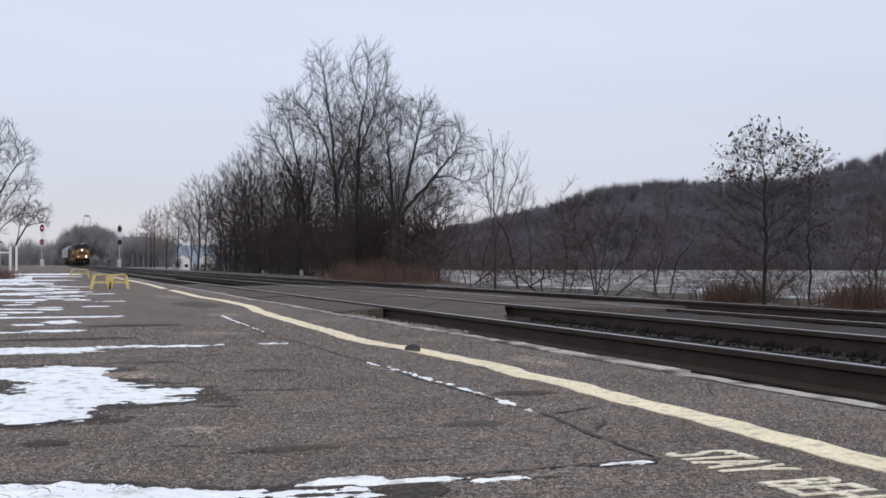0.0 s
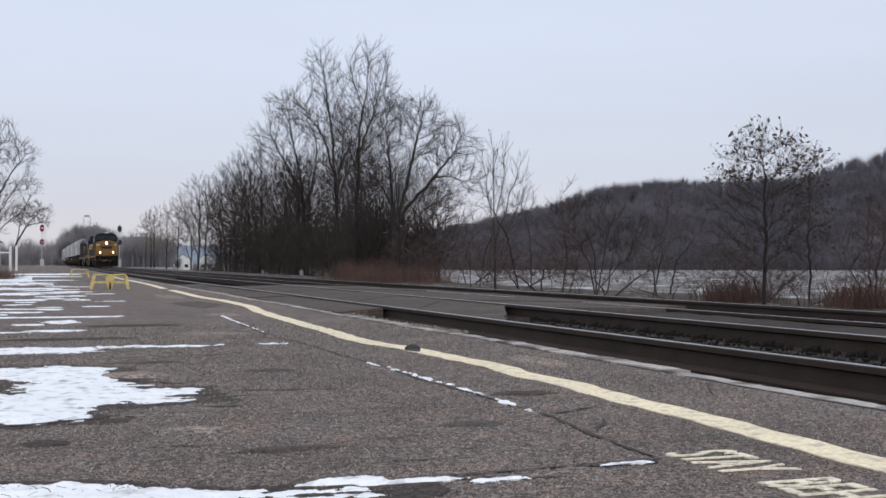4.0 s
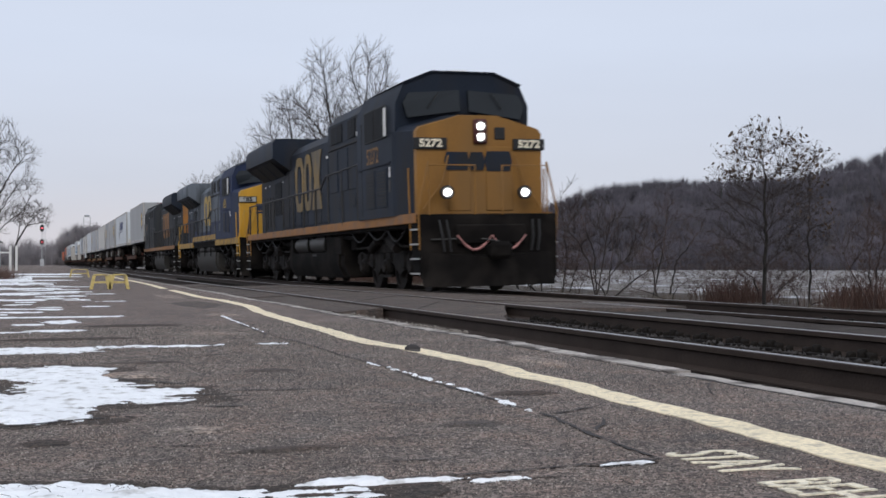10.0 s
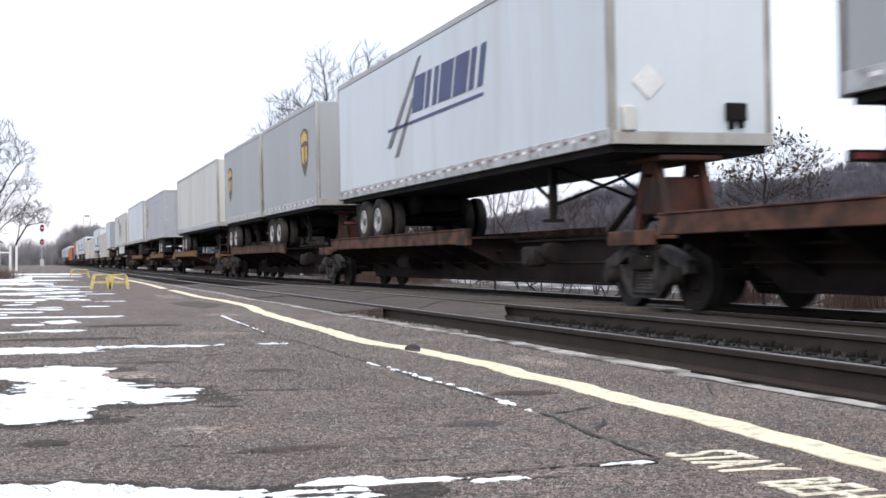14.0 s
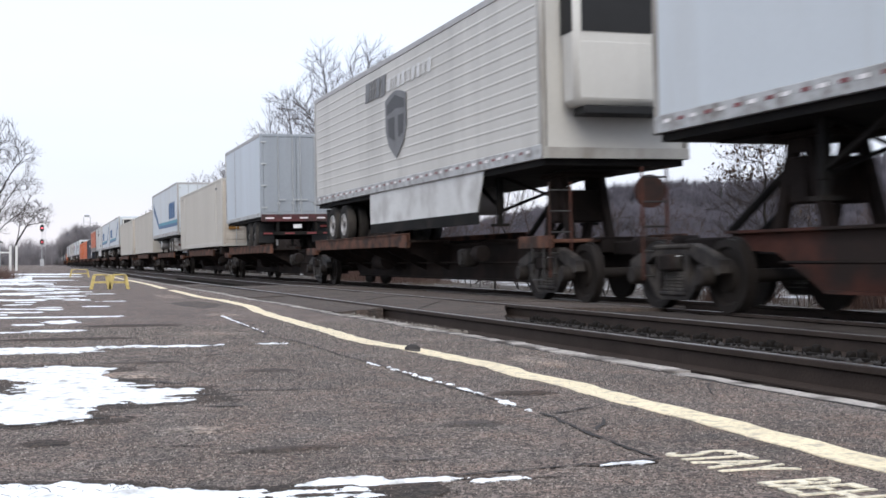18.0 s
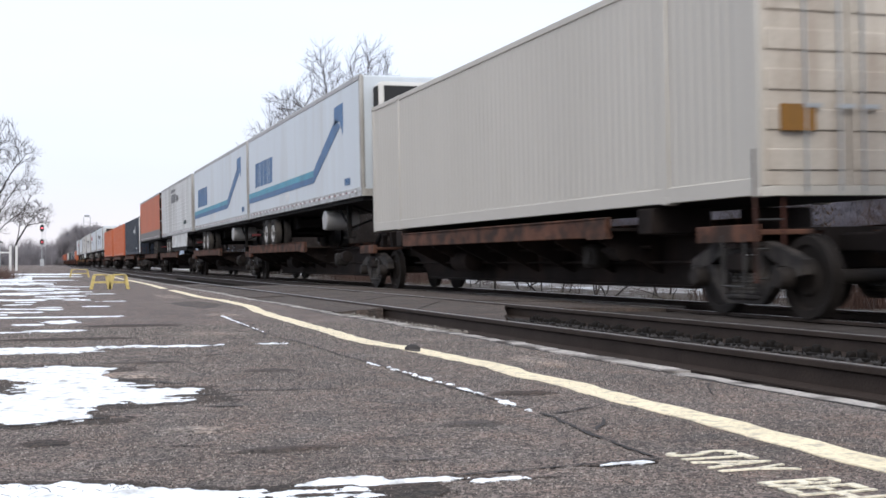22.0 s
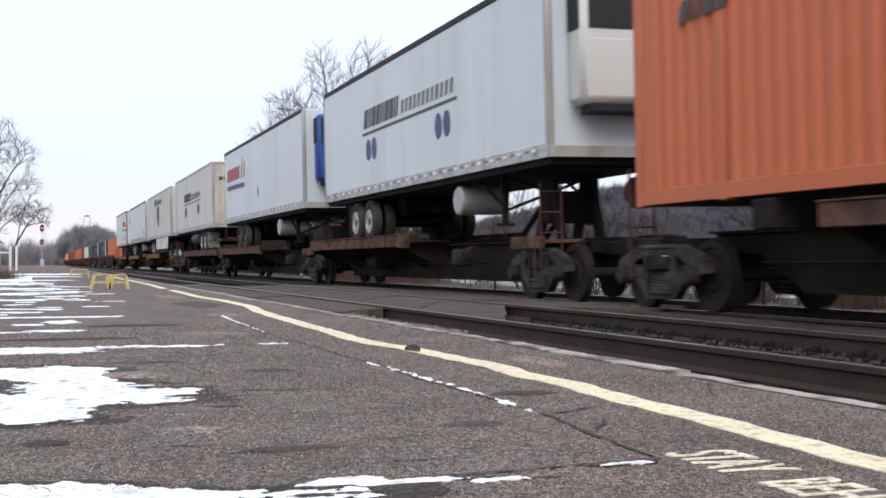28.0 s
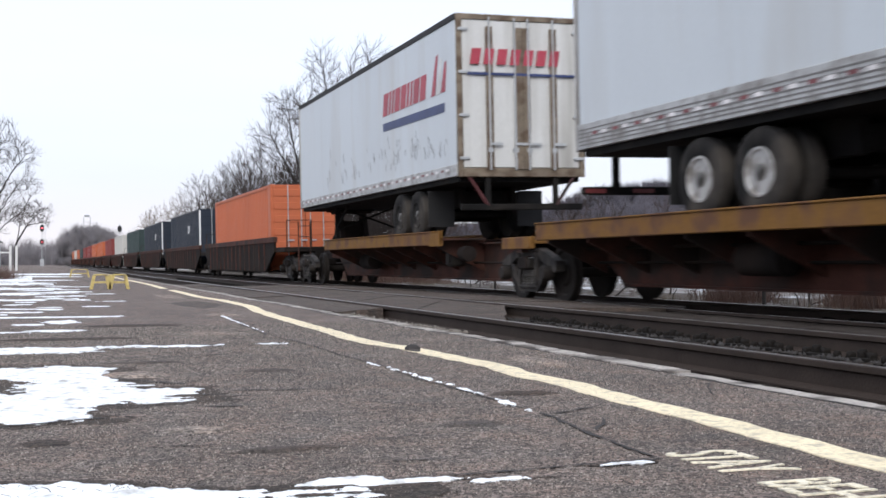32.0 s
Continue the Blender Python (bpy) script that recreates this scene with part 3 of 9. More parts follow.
def blob(cx, cy, rx, ry, z0, z1, seed, rough=0.25, n=72, rot=0.0, dome=0.5):
    """A flat uneven patch with ragged edges."""
    r = random.Random(seed)
    ph = [(r.uniform(0, 6.28), k, r.uniform(0.4, 1.0) / k ** 0.75) for k in (2, 3, 4, 5, 7, 9, 13, 19, 27)]
    ring = []
    for i in range(n):
        w = 2 * math.pi * i / n
        s = 1 + rough * sum(a * math.sin(k * w + p) for p, k, a in ph) * 0.55
        x, y = rx * s * math.cos(w), ry * s * math.sin(w)
        ring.append((x * math.cos(rot) - y * math.sin(rot), x * math.sin(rot) + y * math.cos(rot)))
    v = [(cx + x, cy + y, z0) for x, y in ring] + [(cx + x * 0.96, cy + y * 0.96, z0 + (z1 - z0) * dome) for x, y in ring] + [(cx + x * 0.6, cy + y * 0.6, z1) for x, y in ring] + [(cx, cy, z1)]
    f = []
    for k in (0, 1):
        f += [(k * n + i, k * n + (i + 1) % n, (k + 1) * n + (i + 1) % n, (k + 1) * n + i) for i in range(n)]
    f += [(2 * n + i, 2 * n + (i + 1) % n, 3 * n) for i in range(n)]
    return Build().add(v, f)


# darker repairs and pale scuffs
for i, (cx, cy, rx, ry, m) in enumerate(((0.02, 3.92, 0.085, 0.11, "asphalt_damp"), (0.52, 4.07, 0.15, 0.10, "asphalt_pale"), (2.05, 16.5, 0.35, 1.5, "asphalt_patch"), (2.1, 20.5, 0.22, 1.5, "asphalt_pale"),
                                         (2.0, 4.75, 0.17, 0.10, "asphalt_damp"), (1.15, 6.2, 0.16, 0.10, "asphalt_patch"), (0.55, 6.9, 0.25, 0.06, "asphalt_patch"), (0.72, 3.55, 0.2, 0.05, "asphalt_patch"), (1.45, 3.9, 0.14, 0.07, "asphalt_patch"), (0.2, 9.2, 0.6, 0.12, "asphalt_damp"), (0.8, 11.0, 0.5, 0.2, "asphalt_damp"), (1.3, 9.6, 0.3, 0.2, "asphalt_pale"), (2.75, 6.3, 0.12, 0.4, "asphalt_pale"), (0.45, 6.15, 0.17, 0.2, "asphalt_pale"), (2.3, 7.3, 0.05, 0.14, "asphalt_patch"), (1.9, 13.0, 0.2, 0.25, "asphalt_pale"))):
    part("patch", blob(cx, cy, rx, ry, -0.01, 0.005 + 0.0005 * i, 60 + i, 0.3), m, platform)


def crack(x0, y0, x1, y1, wide, seed, m="crack", h=0.0042, parent=None):
    r = random.Random(seed)
    n = max(4, int(math.hypot(x1 - x0, y1 - y0) / 0.05))
    off = 0.0
    L, R = [], []
    dx, dy = x1 - x0, y1 - y0
    ln = math.hypot(dx, dy)
    nx, ny = -dy / ln, dx / ln
    for i in range(n + 1):
        t = i / n
        off += r.uniform(-0.011, 0.011)
        off *= 0.93
        w = wide * 1.35 * r.uniform(0.2, 1.3) * (0.25 if i in (0, n) else 1)
        px, py = x0 + dx * t + nx * off, y0 + dy * t + ny * off
        L.append((px - nx * w, py - ny * w, h))
        R.append((px + nx * w, py + ny * w, h))
    v = L + R
    f = [(i, i + 1, n + 2 + i, n + 1 + i) for i in range(n)]
    return part("crack" if m == "crack" else "snow_seam", Build().add(v, f), m, parent or platform)


for i, c in enumerate(((1.80, 4.1, 1.70, 3.02, 0.007), (1.70, 3.03, 1.48, 2.95, 0.008), (1.78, 7.9, 1.78, 4.2, 0.006), (1.72, 9.2, 1.80, 7.8, 0.007), (1.90, 13.4, 1.72, 9.2, 0.008), (0.62, 5.15, 0.95, 5.0, 0.006),
                       (-0.6, 7.1, 1.1, 7.35, 0.01), (-0.8, 8.1, 1.6, 8.3, 0.012), (0.9, 2.98, 1.7, 3.02, 0.006), (-0.5, 4.2, 0.25, 4.5, 0.01), (0.2, 6.2, 0.65, 5.55, 0.012), (1.78, 4.5, 2.1, 4.7, 0.005), (2.0, 6.3, 2.25, 6.4, 0.004),
                       (1.0, 4.45, 1.5, 4.4, 0.003), (0.8, 3.6, 1.25, 3.7, 0.003), (1.3, 5.6, 1.75, 5.7, 0.003), (-1, 14.3, 2.4, 13.2, 0.012), (-1, 19.5, 2.2, 18.6, 0.014), (1.2, 26, 2.3, 30, 0.015), (2.75, 4.4, 3.05, 4.9, 0.003), (0.78, 5.25, 1.32, 5.2, 0.009), (0.62, 4.72, 0.80, 4.68, 0.012), (0.9, 7.3, 1.3, 7.5, 0.007), (0.3, 7.0, 0.75, 7.15, 0.009), (1.83, 4.05, 2.12, 4.25, 0.006), (1.95, 3.9, 1.78, 3.6, 0.007), (1.2, 3.4, 1.45, 3.35, 0.003), (0.3, 3.75, 0.55, 3.72, 0.004), (1.2, 6.4, 1.6, 6.5, 0.005), (0.95, 3.25, 1.2, 3.2, 0.004), (2.5, 5.2, 2.9, 5.6, 0.003), (2.45, 8.5, 3.0, 9.5, 0.005))):
    crack(*c, seed=100 + i)

# ---- snow left on the platform ----
def value_noise(x, y, seed):
    """Smooth random values in -1..1 on a unit lattice, four octaves."""
    out = np.zeros_like(x)
    amp = 1.0
    for o in range(4):
        g = np.random.RandomState(seed * 7 + o).uniform(-1, 1, (64, 64))
        u, w = x * 2 ** o + 11.3 * o, y * 2 ** o + 5.7 * o
        i, j = np.floor(u).astype(int), np.floor(w).astype(int)
        a, c = u - i, w - j
        a, c = a * a * (3 - 2 * a), c * c * (3 - 2 * c)
        out += amp * ((g[i % 64, j % 64] * (1 - a) + g[(i + 1) % 64, j % 64] * a) * (1 - c) + (g[i % 64, (j + 1) % 64] * (1 - a) + g[(i + 1) % 64, (j + 1) % 64] * a) * c)
        amp *= 0.6
    return out


def snow_field(lumps, high, seed, cell, grain, ragged, limit=0.0, flat=None):
    """A thin sheet over some lumps (cx, cy, rx, ry), broken by noise at its edge and here and there inside."""
    x0, x1 = min(l[0] - l[2] * 1.5 for l in lumps), max(l[0] + l[2] * 1.5 for l in lumps)
    y0, y1 = min(l[1] - l[3] * 1.5 for l in lumps), max(l[1] + l[3] * 1.5 for l in lumps)
    gx, gy = np.meshgrid(np.arange(x0, x1, cell), np.arange(y0, y1, cell * 1.6), indexing="ij")
    f = np.full(gx.shape, -9.0)
    for cx, cy, rx, ry in lumps:
        f = np.maximum(f, (1 - np.sqrt(((gx - cx) / rx) ** 2 + ((gy - cy) / ry) ** 2)) * min(rx, ry) / lumps[0][3])
    f = f + ragged * value_noise(gx / grain, gy / grain, seed) + ragged * 0.55 * value_noise(gx / (grain * 0.22), gy / (grain * 0.22), seed + 1) - limit
    z = np.full(gx.shape, flat) if flat else np.where(f > 0, 0.002 + high * np.minimum(1, f * 4) * (0.7 + 0.3 * value_noise(gx / (grain * 0.5), gy / (grain * 0.5), seed + 2)), -0.006)
    n = gx.shape[1]
    i, j = np.meshgrid(np.arange(gx.shape[0] - 1), np.arange(n - 1), indexing="ij")
    q = np.stack([i * n + j, (i + 1) * n + j, (i + 1) * n + j + 1, i * n + j + 1], -1).reshape(-1, 4)
    on = f.ravel() > 0
    q = q[on[q].any(1) if not flat else on[q].all(1)]
    used, inv = np.unique(q, return_inverse=True)
    v = np.stack([gx.ravel(), gy.ravel(), z.ravel()], 1)[used]
    return v, inv.reshape(-1, 4)


def pieces(v, f):
    """The connected pieces of a sheet, largest first."""
    lab = np.arange(len(v))
    while True:
        low = lab[f].min(1)
        nxt = lab.copy()
        np.minimum.at(nxt, f.ravel(), np.repeat(low, f.shape[1]))
        nxt = nxt[nxt]
        if (nxt == lab).all():
            break
        lab = nxt
    ids, count = np.unique(lab[f[:, 0]], return_counts=True)
    for k in ids[np.argsort(-count)]:
        g = f[lab[f[:, 0]] == k]
        used, inv = np.unique(g, return_inverse=True)
        yield v[used], inv.reshape(g.shape)


def snow_patch(name, label, lumps, high, seed, cell=0.012, grain=0.22, ragged=0.16, damp=0.2, crumbs=False):
    v, f = snow_field(lumps, high, seed, cell, grain, ragged)
    if crumbs:
        tagged(new(name, array_mesh(name, v, f, "snow", True)), label, "snow", "", "stuff")
    else:
        for n, (pv, pf) in enumerate(pieces(v, f)):
            if n and len(pf) < 60 or n > 4:
                break
            thing(name, label, "snow", "snow patches on the platform", "", None, array_mesh(name, pv, pf, "snow", True))
    if damp:
        v, f = snow_field(lumps, high, seed, cell * 1.5, grain, ragged, -damp, 0.0015 + 0.0002 * (seed % 7))
        part("damp_stain", array_mesh("damp_stain", v, f, "asphalt_damp"), "asphalt_damp", platform)


LYING = "thin ragged patch of old white snow on the asphalt"
snow_patch("snow_patch", "broad ragged patch of old snow with grit in it", ((0.13, 5.62, 0.27, 0.95), (-0.42, 6.4, 0.5, 0.36), (0.05, 6.35, 0.34, 0.5), (0.30, 5.2, 0.34, 0.26), (0.48, 4.97, 0.18, 0.12), (-0.02, 4.85, 0.30, 0.50), (-0.45, 5.2, 0.40, 0.45)), 0.016, 21, 0.009, 0.3, 0.10, 0.16)
for i, (lumps, high) in enumerate(((((-0.25, 8.06, 0.60, 0.30), (0.65, 8.22, 0.80, 0.10)), 0.010), (((0.12, 10.35, 0.22, 0.17), (-0.25, 10.2, 0.3, 0.08)), 0.006), (((0.22, 11.9, 0.14, 0.32), (-0.05, 11.5, 0.14, 0.12)), 0.006), (((0.1, 13.0, 0.85, 0.14),), 0.006),
                                   (((-0.55, 19.2, 0.5, 0.34), (0.15, 19.6, 0.3, 0.16)), 0.008), (((1.1, 22.6, 0.30, 0.18),), 0.005), (((-0.65, 22.6, 0.5, 0.5), (0.1, 23.6, 0.42, 0.22)), 0.008), (((-0.75, 27.4, 0.7, 0.8), (0.3, 26.5, 0.35, 0.2)), 0.010), (((-1.0, 34, 0.9, 1.4),), 0.012), (((-0.1, 41, 0.9, 0.8),), 0.01), (((0.0, 52, 1.2, 1.5),), 0.012),
                                   (((0.3, 63, 1.1, 3),), 0.012), (((-1.6, 45, 0.9, 4),), 0.016), (((-0.35, 15.4, 0.3, 0.14), (0.1, 15.9, 0.2, 0.1)), 0.005), (((0.36, 9.25, 0.10, 0.05),), 0.004), (((0.42, 5.62, 0.10, 0.03),), 0.004), (((0.95, 18.2, 0.2, 0.12),), 0.004), (((0.7, 29.5, 0.4, 0.3),), 0.006))):
    far = lumps[0][1]
    snow_patch("snow_patch", LYING, lumps, high, 40 + i, 0.006 if far < 6 or lumps[0][2] < 0.15 else 0.012 if far < 15 else 0.022 if far < 32 else 0.06, 0.16 if far < 12 else 0.3, 0.22 if far < 12 else 0.34 if far < 14 else 0.6, 0.1 if far < 25 else 0)
# small remnants scattered between the larger patches
rw = random.Random(31)
for k in range(24):
    y = 13.8 + 26 * (k / 23) ** 1.2
    x = rw.uniform(-0.55 - 0.02 * (y - 14), 0.75)
    w = rw.uniform(0.09, 0.26) * (0.8 + y / 60)
    snow_patch("snow_patch", LYING, ((x, y, w, w * rw.uniform(0.7, 1.6)), (x + rw.uniform(0.6, 1.2) * w, y + rw.uniform(-0.4, 0.4) * w, w * 0.6, w * rw.uniform(0.3, 0.8))), 0.006, 200 + k, 0.016 if y < 22 else 0.03, 0.22, 0.55, 0)
# the drift along the near crack
DRIFT = "low white snow drift along a crack in the asphalt"
snow_patch("snow_drift", DRIFT, ((-0.26, 3.05, 0.46, 0.21), (0.1, 2.885, 0.42, 0.125), (0.44, 2.78, 0.36, 0.06), (0.60, 2.865, 0.2, 0.032)), 0.018, 81, 0.005, 0.14, 0.11, 0.22)
snow_patch("snow_drift", DRIFT, ((0.76, 2.965, 0.11, 0.030), (0.95, 2.915, 0.17, 0.017), (1.16, 2.87, 0.13, 0.014)), 0.012, 82, 0.004, 0.10, 0.22, 0.25)
snow_patch("snow_drift", DRIFT, ((1.58, 2.985, 0.09, 0.02),), 0.006, 83, 0.003, 0.06, 0.2, 0.4)
# withered grass that pokes through the drift
rg = random.Random(6)
poke = Build()
for k in range(70):
    x, y = rg.gauss(0.12, 0.16), rg.gauss(3.03, 0.05)
    a, h = rg.uniform(-1.2, 1.2), rg.uniform(0.014, 0.036)
    poke.tube([(x, y, 0.0), (x + h * 0.5 * math.sin(a), y, h * 0.55), (x + h * 1.3 * math.sin(a), y - 0.01, h * 0.8)], 0.0006, 3)
tagged(new("withered_grass", poke.mesh("withered_grass", "bark")), "thin withered grass stalks poking through the snow drift", "grass", kind="stuff")
lump = thing("loose_stone", "small dark loose stone lying on the painted line", "stone", "", "", pose(2.31, 7.34, 0.0), Build().lathe((0, 0, 0), ((0, 0.055), (0.02, 0.05), (0.034, 0.032), (0.04, 0.008)), 9, "z").mesh("loose_stone", "crack"))
rl = random.Random(12)
for x0, y0, x1, y1, w in ((1.78, 6.5, 1.80, 5.95, 0.02), (1.80, 5.9, 1.815, 5.72, 0.016), (1.81, 5.68, 1.81, 5.2, 0.026), (1.81, 5.12, 1.80, 4.74, 0.026), (1.80, 4.68, 1.79, 4.3, 0.024), (1.79, 4.27, 1.78, 4.1, 0.016), (1.88, 13.2, 1.75, 9.7, 0.022)):
    k = max(3, int((y0 - y1) / (w * 3)))
    lumps = [(x0 + (x1 - x0) * (i + 0.5) / k + rl.gauss(0, w * 0.35), y0 + (y1 - y0) * (i + 0.5) / k, w * rl.uniform(0.28, 0.65), w * rl.uniform(1.2, 2.4)) for i in range(k) if rl.random() > 0.28]
    snow_patch("snow_seam", "broken line of snow caught in a long pavement crack", lumps, 0.007, 120 + k, 0.0045 if y0 < 9 else 0.012, w * 2.2, 0.35, 0, True)

# coarse stones that stand out of the worn asphalt
def grit(n, y0, y1, seed):
    r = np.random.RandomState(seed)
    y = y0 * (y1 / y0) ** r.uniform(0, 1, n)
    x = y * np.tan(r.uniform(radians(-4.5), radians(42), n))
    x[x > 3.05] = r.uniform(-0.6, 3.05, (x > 3.05).sum())
    s = r.uniform(0.0022, 0.0055, n) * (0.7 + 0.1 * y)
    a = r.uniform(0, 6.283, n)
    base = [np.stack([x + s * np.cos(a + k * 2.094) * r.uniform(0.7, 1.3, n), y + s * np.sin(a + k * 2.094) * r.uniform(0.7, 1.3, n), np.full(n, -0.001)], 1) for k in range(3)]
    top = np.stack([x + r.normal(0, 0.3, n) * s, y + r.normal(0, 0.3, n) * s, s * r.uniform(0.4, 0.95, n)], 1)
    v = np.stack(base + [top], 1).reshape(-1, 3)
    return v, (np.array([(0, 1, 3), (1, 2, 3), (2, 0, 3)])[None] + 4 * np.arange(n)[:, None, None]).reshape(-1, 3)


v, f = grit(110000, 2.5, 11.0, 3)
tagged(new("asphalt_grit", array_mesh("asphalt_grit", v, f, "grit")), "coarse stones standing out of the worn asphalt", "grit", kind="stuff")

# ---- two tracks ----
def track(name, cx, z_near, z_far, label):
    tr = thing(name, label, "railway track", "tracks", "structure")
    prof = ((-0.07, -0.168), (-0.07, -0.157), (-0.012, -0.135), (-0.009, -0.048), (-0.036, -0.034), (-0.036, -0.004), (-0.03, 0.0), (0.03, 0.0), (0.036, -0.004), (0.036, -0.034), (0.009, -0.048), (0.012, -0.135), (0.07, -0.157), (0.07, -0.168))
    for side, z in ((-0.753, z_near), (0.753, z_far)):
        rail = part("rail", Build().prism([(cx + side + x, z + h) for x, h in prof], "y", -30, 700), "rail", tr, "rusty steel rail with a polished top")
        part("running_surface", Build().box(cx + side - 0.022, cx + side + 0.026, -30, 700, z - 0.004, z + 0.002), "rail_top", rail)
    tie = Build().box(-1.3, 1.3, -0.115, 0.115, -0.17, 0.0, 0.012).mesh("tie", "tie")
    clip = Build().box(-0.17, 0.17, -0.09, 0.09, -0.006, 0.018, 0.004).box(-0.125, -0.05, -0.075, -0.04, 0, 0.055, 0.012).box(-0.13, -0.055, 0.015, 0.07, 0, 0.075, 0.016).box(-0.105, -0.06, -0.03, 0.0, 0, 0.06, 0.01).box(-0.12, -0.05, 0.15, 0.20, -0.01, 0.05, 0.014).box(-0.115, -0.05, -0.2, -0.16, -0.01, 0.045, 0.014)
    clip = clip.mesh("tie_plate", "tie_plate")
    tilt = math.atan2(z_far - z_near, 1.506)
    r = random.Random(int(cx * 10))
    for k in range(100):
        yy = -1.5 + k * 0.52 + r.uniform(-0.03, 0.03)
        if 12.6 < yy < 29.5:
            continue
        t = part("tie", tie, "", tr)
        t.matrix_basis = Matrix.Translation((cx, yy, (z_near + z_far) / 2 - 0.172)) @ Matrix.Rotation(-tilt, 4, "Y")
        for side, z in ((0.753, z_far),):
            c = part("tie_plate", clip, "", tr)
            c.matrix_basis = Matrix.Translation((cx + side, yy + r.uniform(-0.02, 0.02), z - 0.166))
    return tr


NEAR_X, FAR_X, RAIL_C, RAIL_D = 4.80, 8.80, -0.04, -0.018
track("near_track", NEAR_X, 0.04, 0.057, "near railway track with rusty rails on dark ballast")
track("far_track", FAR_X, RAIL_C, RAIL_D, "far main line track that carries the train")
bed = thing("ballast_bed", "dark dirty stone ballast between the rails", "ballast", kind="stuff")


def stones(n, x0, x1, y0, y1, z, s0, s1, seed):
    r = np.random.RandomState(seed)
    base = np.array([(1, 0, 0), (-1, 0, 0), (0, 1, 0), (0, -1, 0), (0, 0, 1), (0, 0, -1)], float)
    tri = np.array([(0, 2, 4), (2, 1, 4), (1, 3, 4), (3, 0, 4), (2, 0, 5), (1, 2, 5), (3, 1, 5), (0, 3, 5)])
    c = np.stack([r.uniform(x0, x1, n), y0 + (y1 - y0) * r.uniform(0, 1, n) ** 1.5, np.full(n, z)], 1)
    v = base[None] * r.uniform(s0, s1, (n, 6, 1)) * np.array([1, 1, 0.8]) + r.normal(0, s0 * 0.3, (n, 6, 3)) + c[:, None]
    return v.reshape(-1, 3), (tri[None] + 6 * np.arange(n)[:, None, None]).reshape(-1, 3)


for i, (n, x0, x1, y0, y1, z) in enumerate(((5000, 3.25, 4.0, 0, 40, -0.2), (6000, 4.15, 5.5, 0, 40, -0.17), (7000, 5.65, 8.0, 0, 45, -0.18), (5000, 8.1, 9.5, 0, 45, -0.2), (5000, 9.65, 11.4, 0, 50, -0.2))):
    v, f = stones(n, x0, x1, y0, y1, z, 0.02, 0.045, i)
    part("stones", array_mesh("stones", v, f, "ballast"), "ballast", bed)
v, f = stones(900, NEAR_X + 0.56, NEAR_X + 0.70, 2.0, 15, -0.115, 0.015, 0.038, 21)
part("stones", array_mesh("stones", v, f, "crack"), "crack", bed)
v, f = stones(700, NEAR_X - 0.98, NEAR_X - 0.83, 2.0, 15, -0.16, 0.015, 0.035, 22)
part("stones", array_mesh("stones", v, f, "ballast"), "ballast", bed)
# crumbled stone at the platform edge by the crossing
v, f = stones(520, 3.14, 3.5, 9.5, 14.8, -0.03, 0.010, 0.028, 11)
part("crumbs", array_mesh("crumbs", v, f, "crumb"), "crumb", bed)

# ---- paved foot crossing flush with the rails ----
crossing = thing("foot_crossing", "dark patched asphalt foot crossing between the rails", "crossing", kind="structure")
# near edge at x0 and at x1, far edge, height at x0 and at x1
for x0, x1, na, nb, y1, z0, z1 in ((3.3, 3.99, 13.4, 13.9, 31, 0.0, 0.02), (4.13, 5.49, 10.2, 13.6, 27.5, 0.026, 0.048), (5.62, 7.98, 13.0, 14.0, 29.5, 0.045, -0.035), (8.13, 9.47, 15.0, 16.0, 28.5, -0.045, -0.10), (9.62, 11.6, 16, 16.4, 29, -0.09, -0.14)):
    n = 6
    for k in range(n):
        ends = [(q + (y1 - q) * k / n, q + (y1 - q) * (k + 1) / n - 0.02) for q in (na, nb)]
        (a0, b0), (a1, b1) = ends
        j = 0.006 * math.sin(k * 2.1 + x0)
        m = 7 if k == 0 else 1
        top = []
        for i in range(m + 1):      # the first panel has a broken, crumbling end
            t = i / m
            w = 0.16 * noise.noise((t * 5 + x0, 3.1, 0.7)) if 0 < i < m else 0
            top.append((x0 + (x1 - x0) * t, a0 + (a1 - a0) * t + w, z0 + (z1 - z0) * t + j))
        ring = top + [(x1, b1, z1 + j), (x0, b0, z0 + j)]
        c = len(ring)
        v = [(p, q - (0.10 if k == 0 and i <= m else 0), -0.3) for i, (p, q, _) in enumerate(ring)] + ring
        part("panel", Build().add(v, [tuple(range(c - 1, -1, -1)), tuple(range(c, 2 * c))] + [(i, (i + 1) % c, c + (i + 1) % c, c + i) for i in range(c)]), "asphalt_old", crossing)
# packed dirt between the two tracks, nearly level with the rails
fill = Build()
v, f = [], []
for i in range(61):
    for q in range(9):
        t = q / 8
        v.append((5.68 + 2.24 * t, 1.5 + 0.21 * i, -0.015 - 0.06 * t - 0.05 * math.sin(math.pi * t) * (1 - i / 60) - 0.02 * (1 - i / 60) + 0.018 * noise.noise((t * 6, i * 0.45, 2.0))))
for i in range(60):
    for q in range(8):
        f.append((i * 9 + q, i * 9 + q + 1, i * 9 + q + 10, i * 9 + q + 9))
tagged(part("packed_dirt", fill.add(v, f), "ballast", bed), "", kind="stuff")
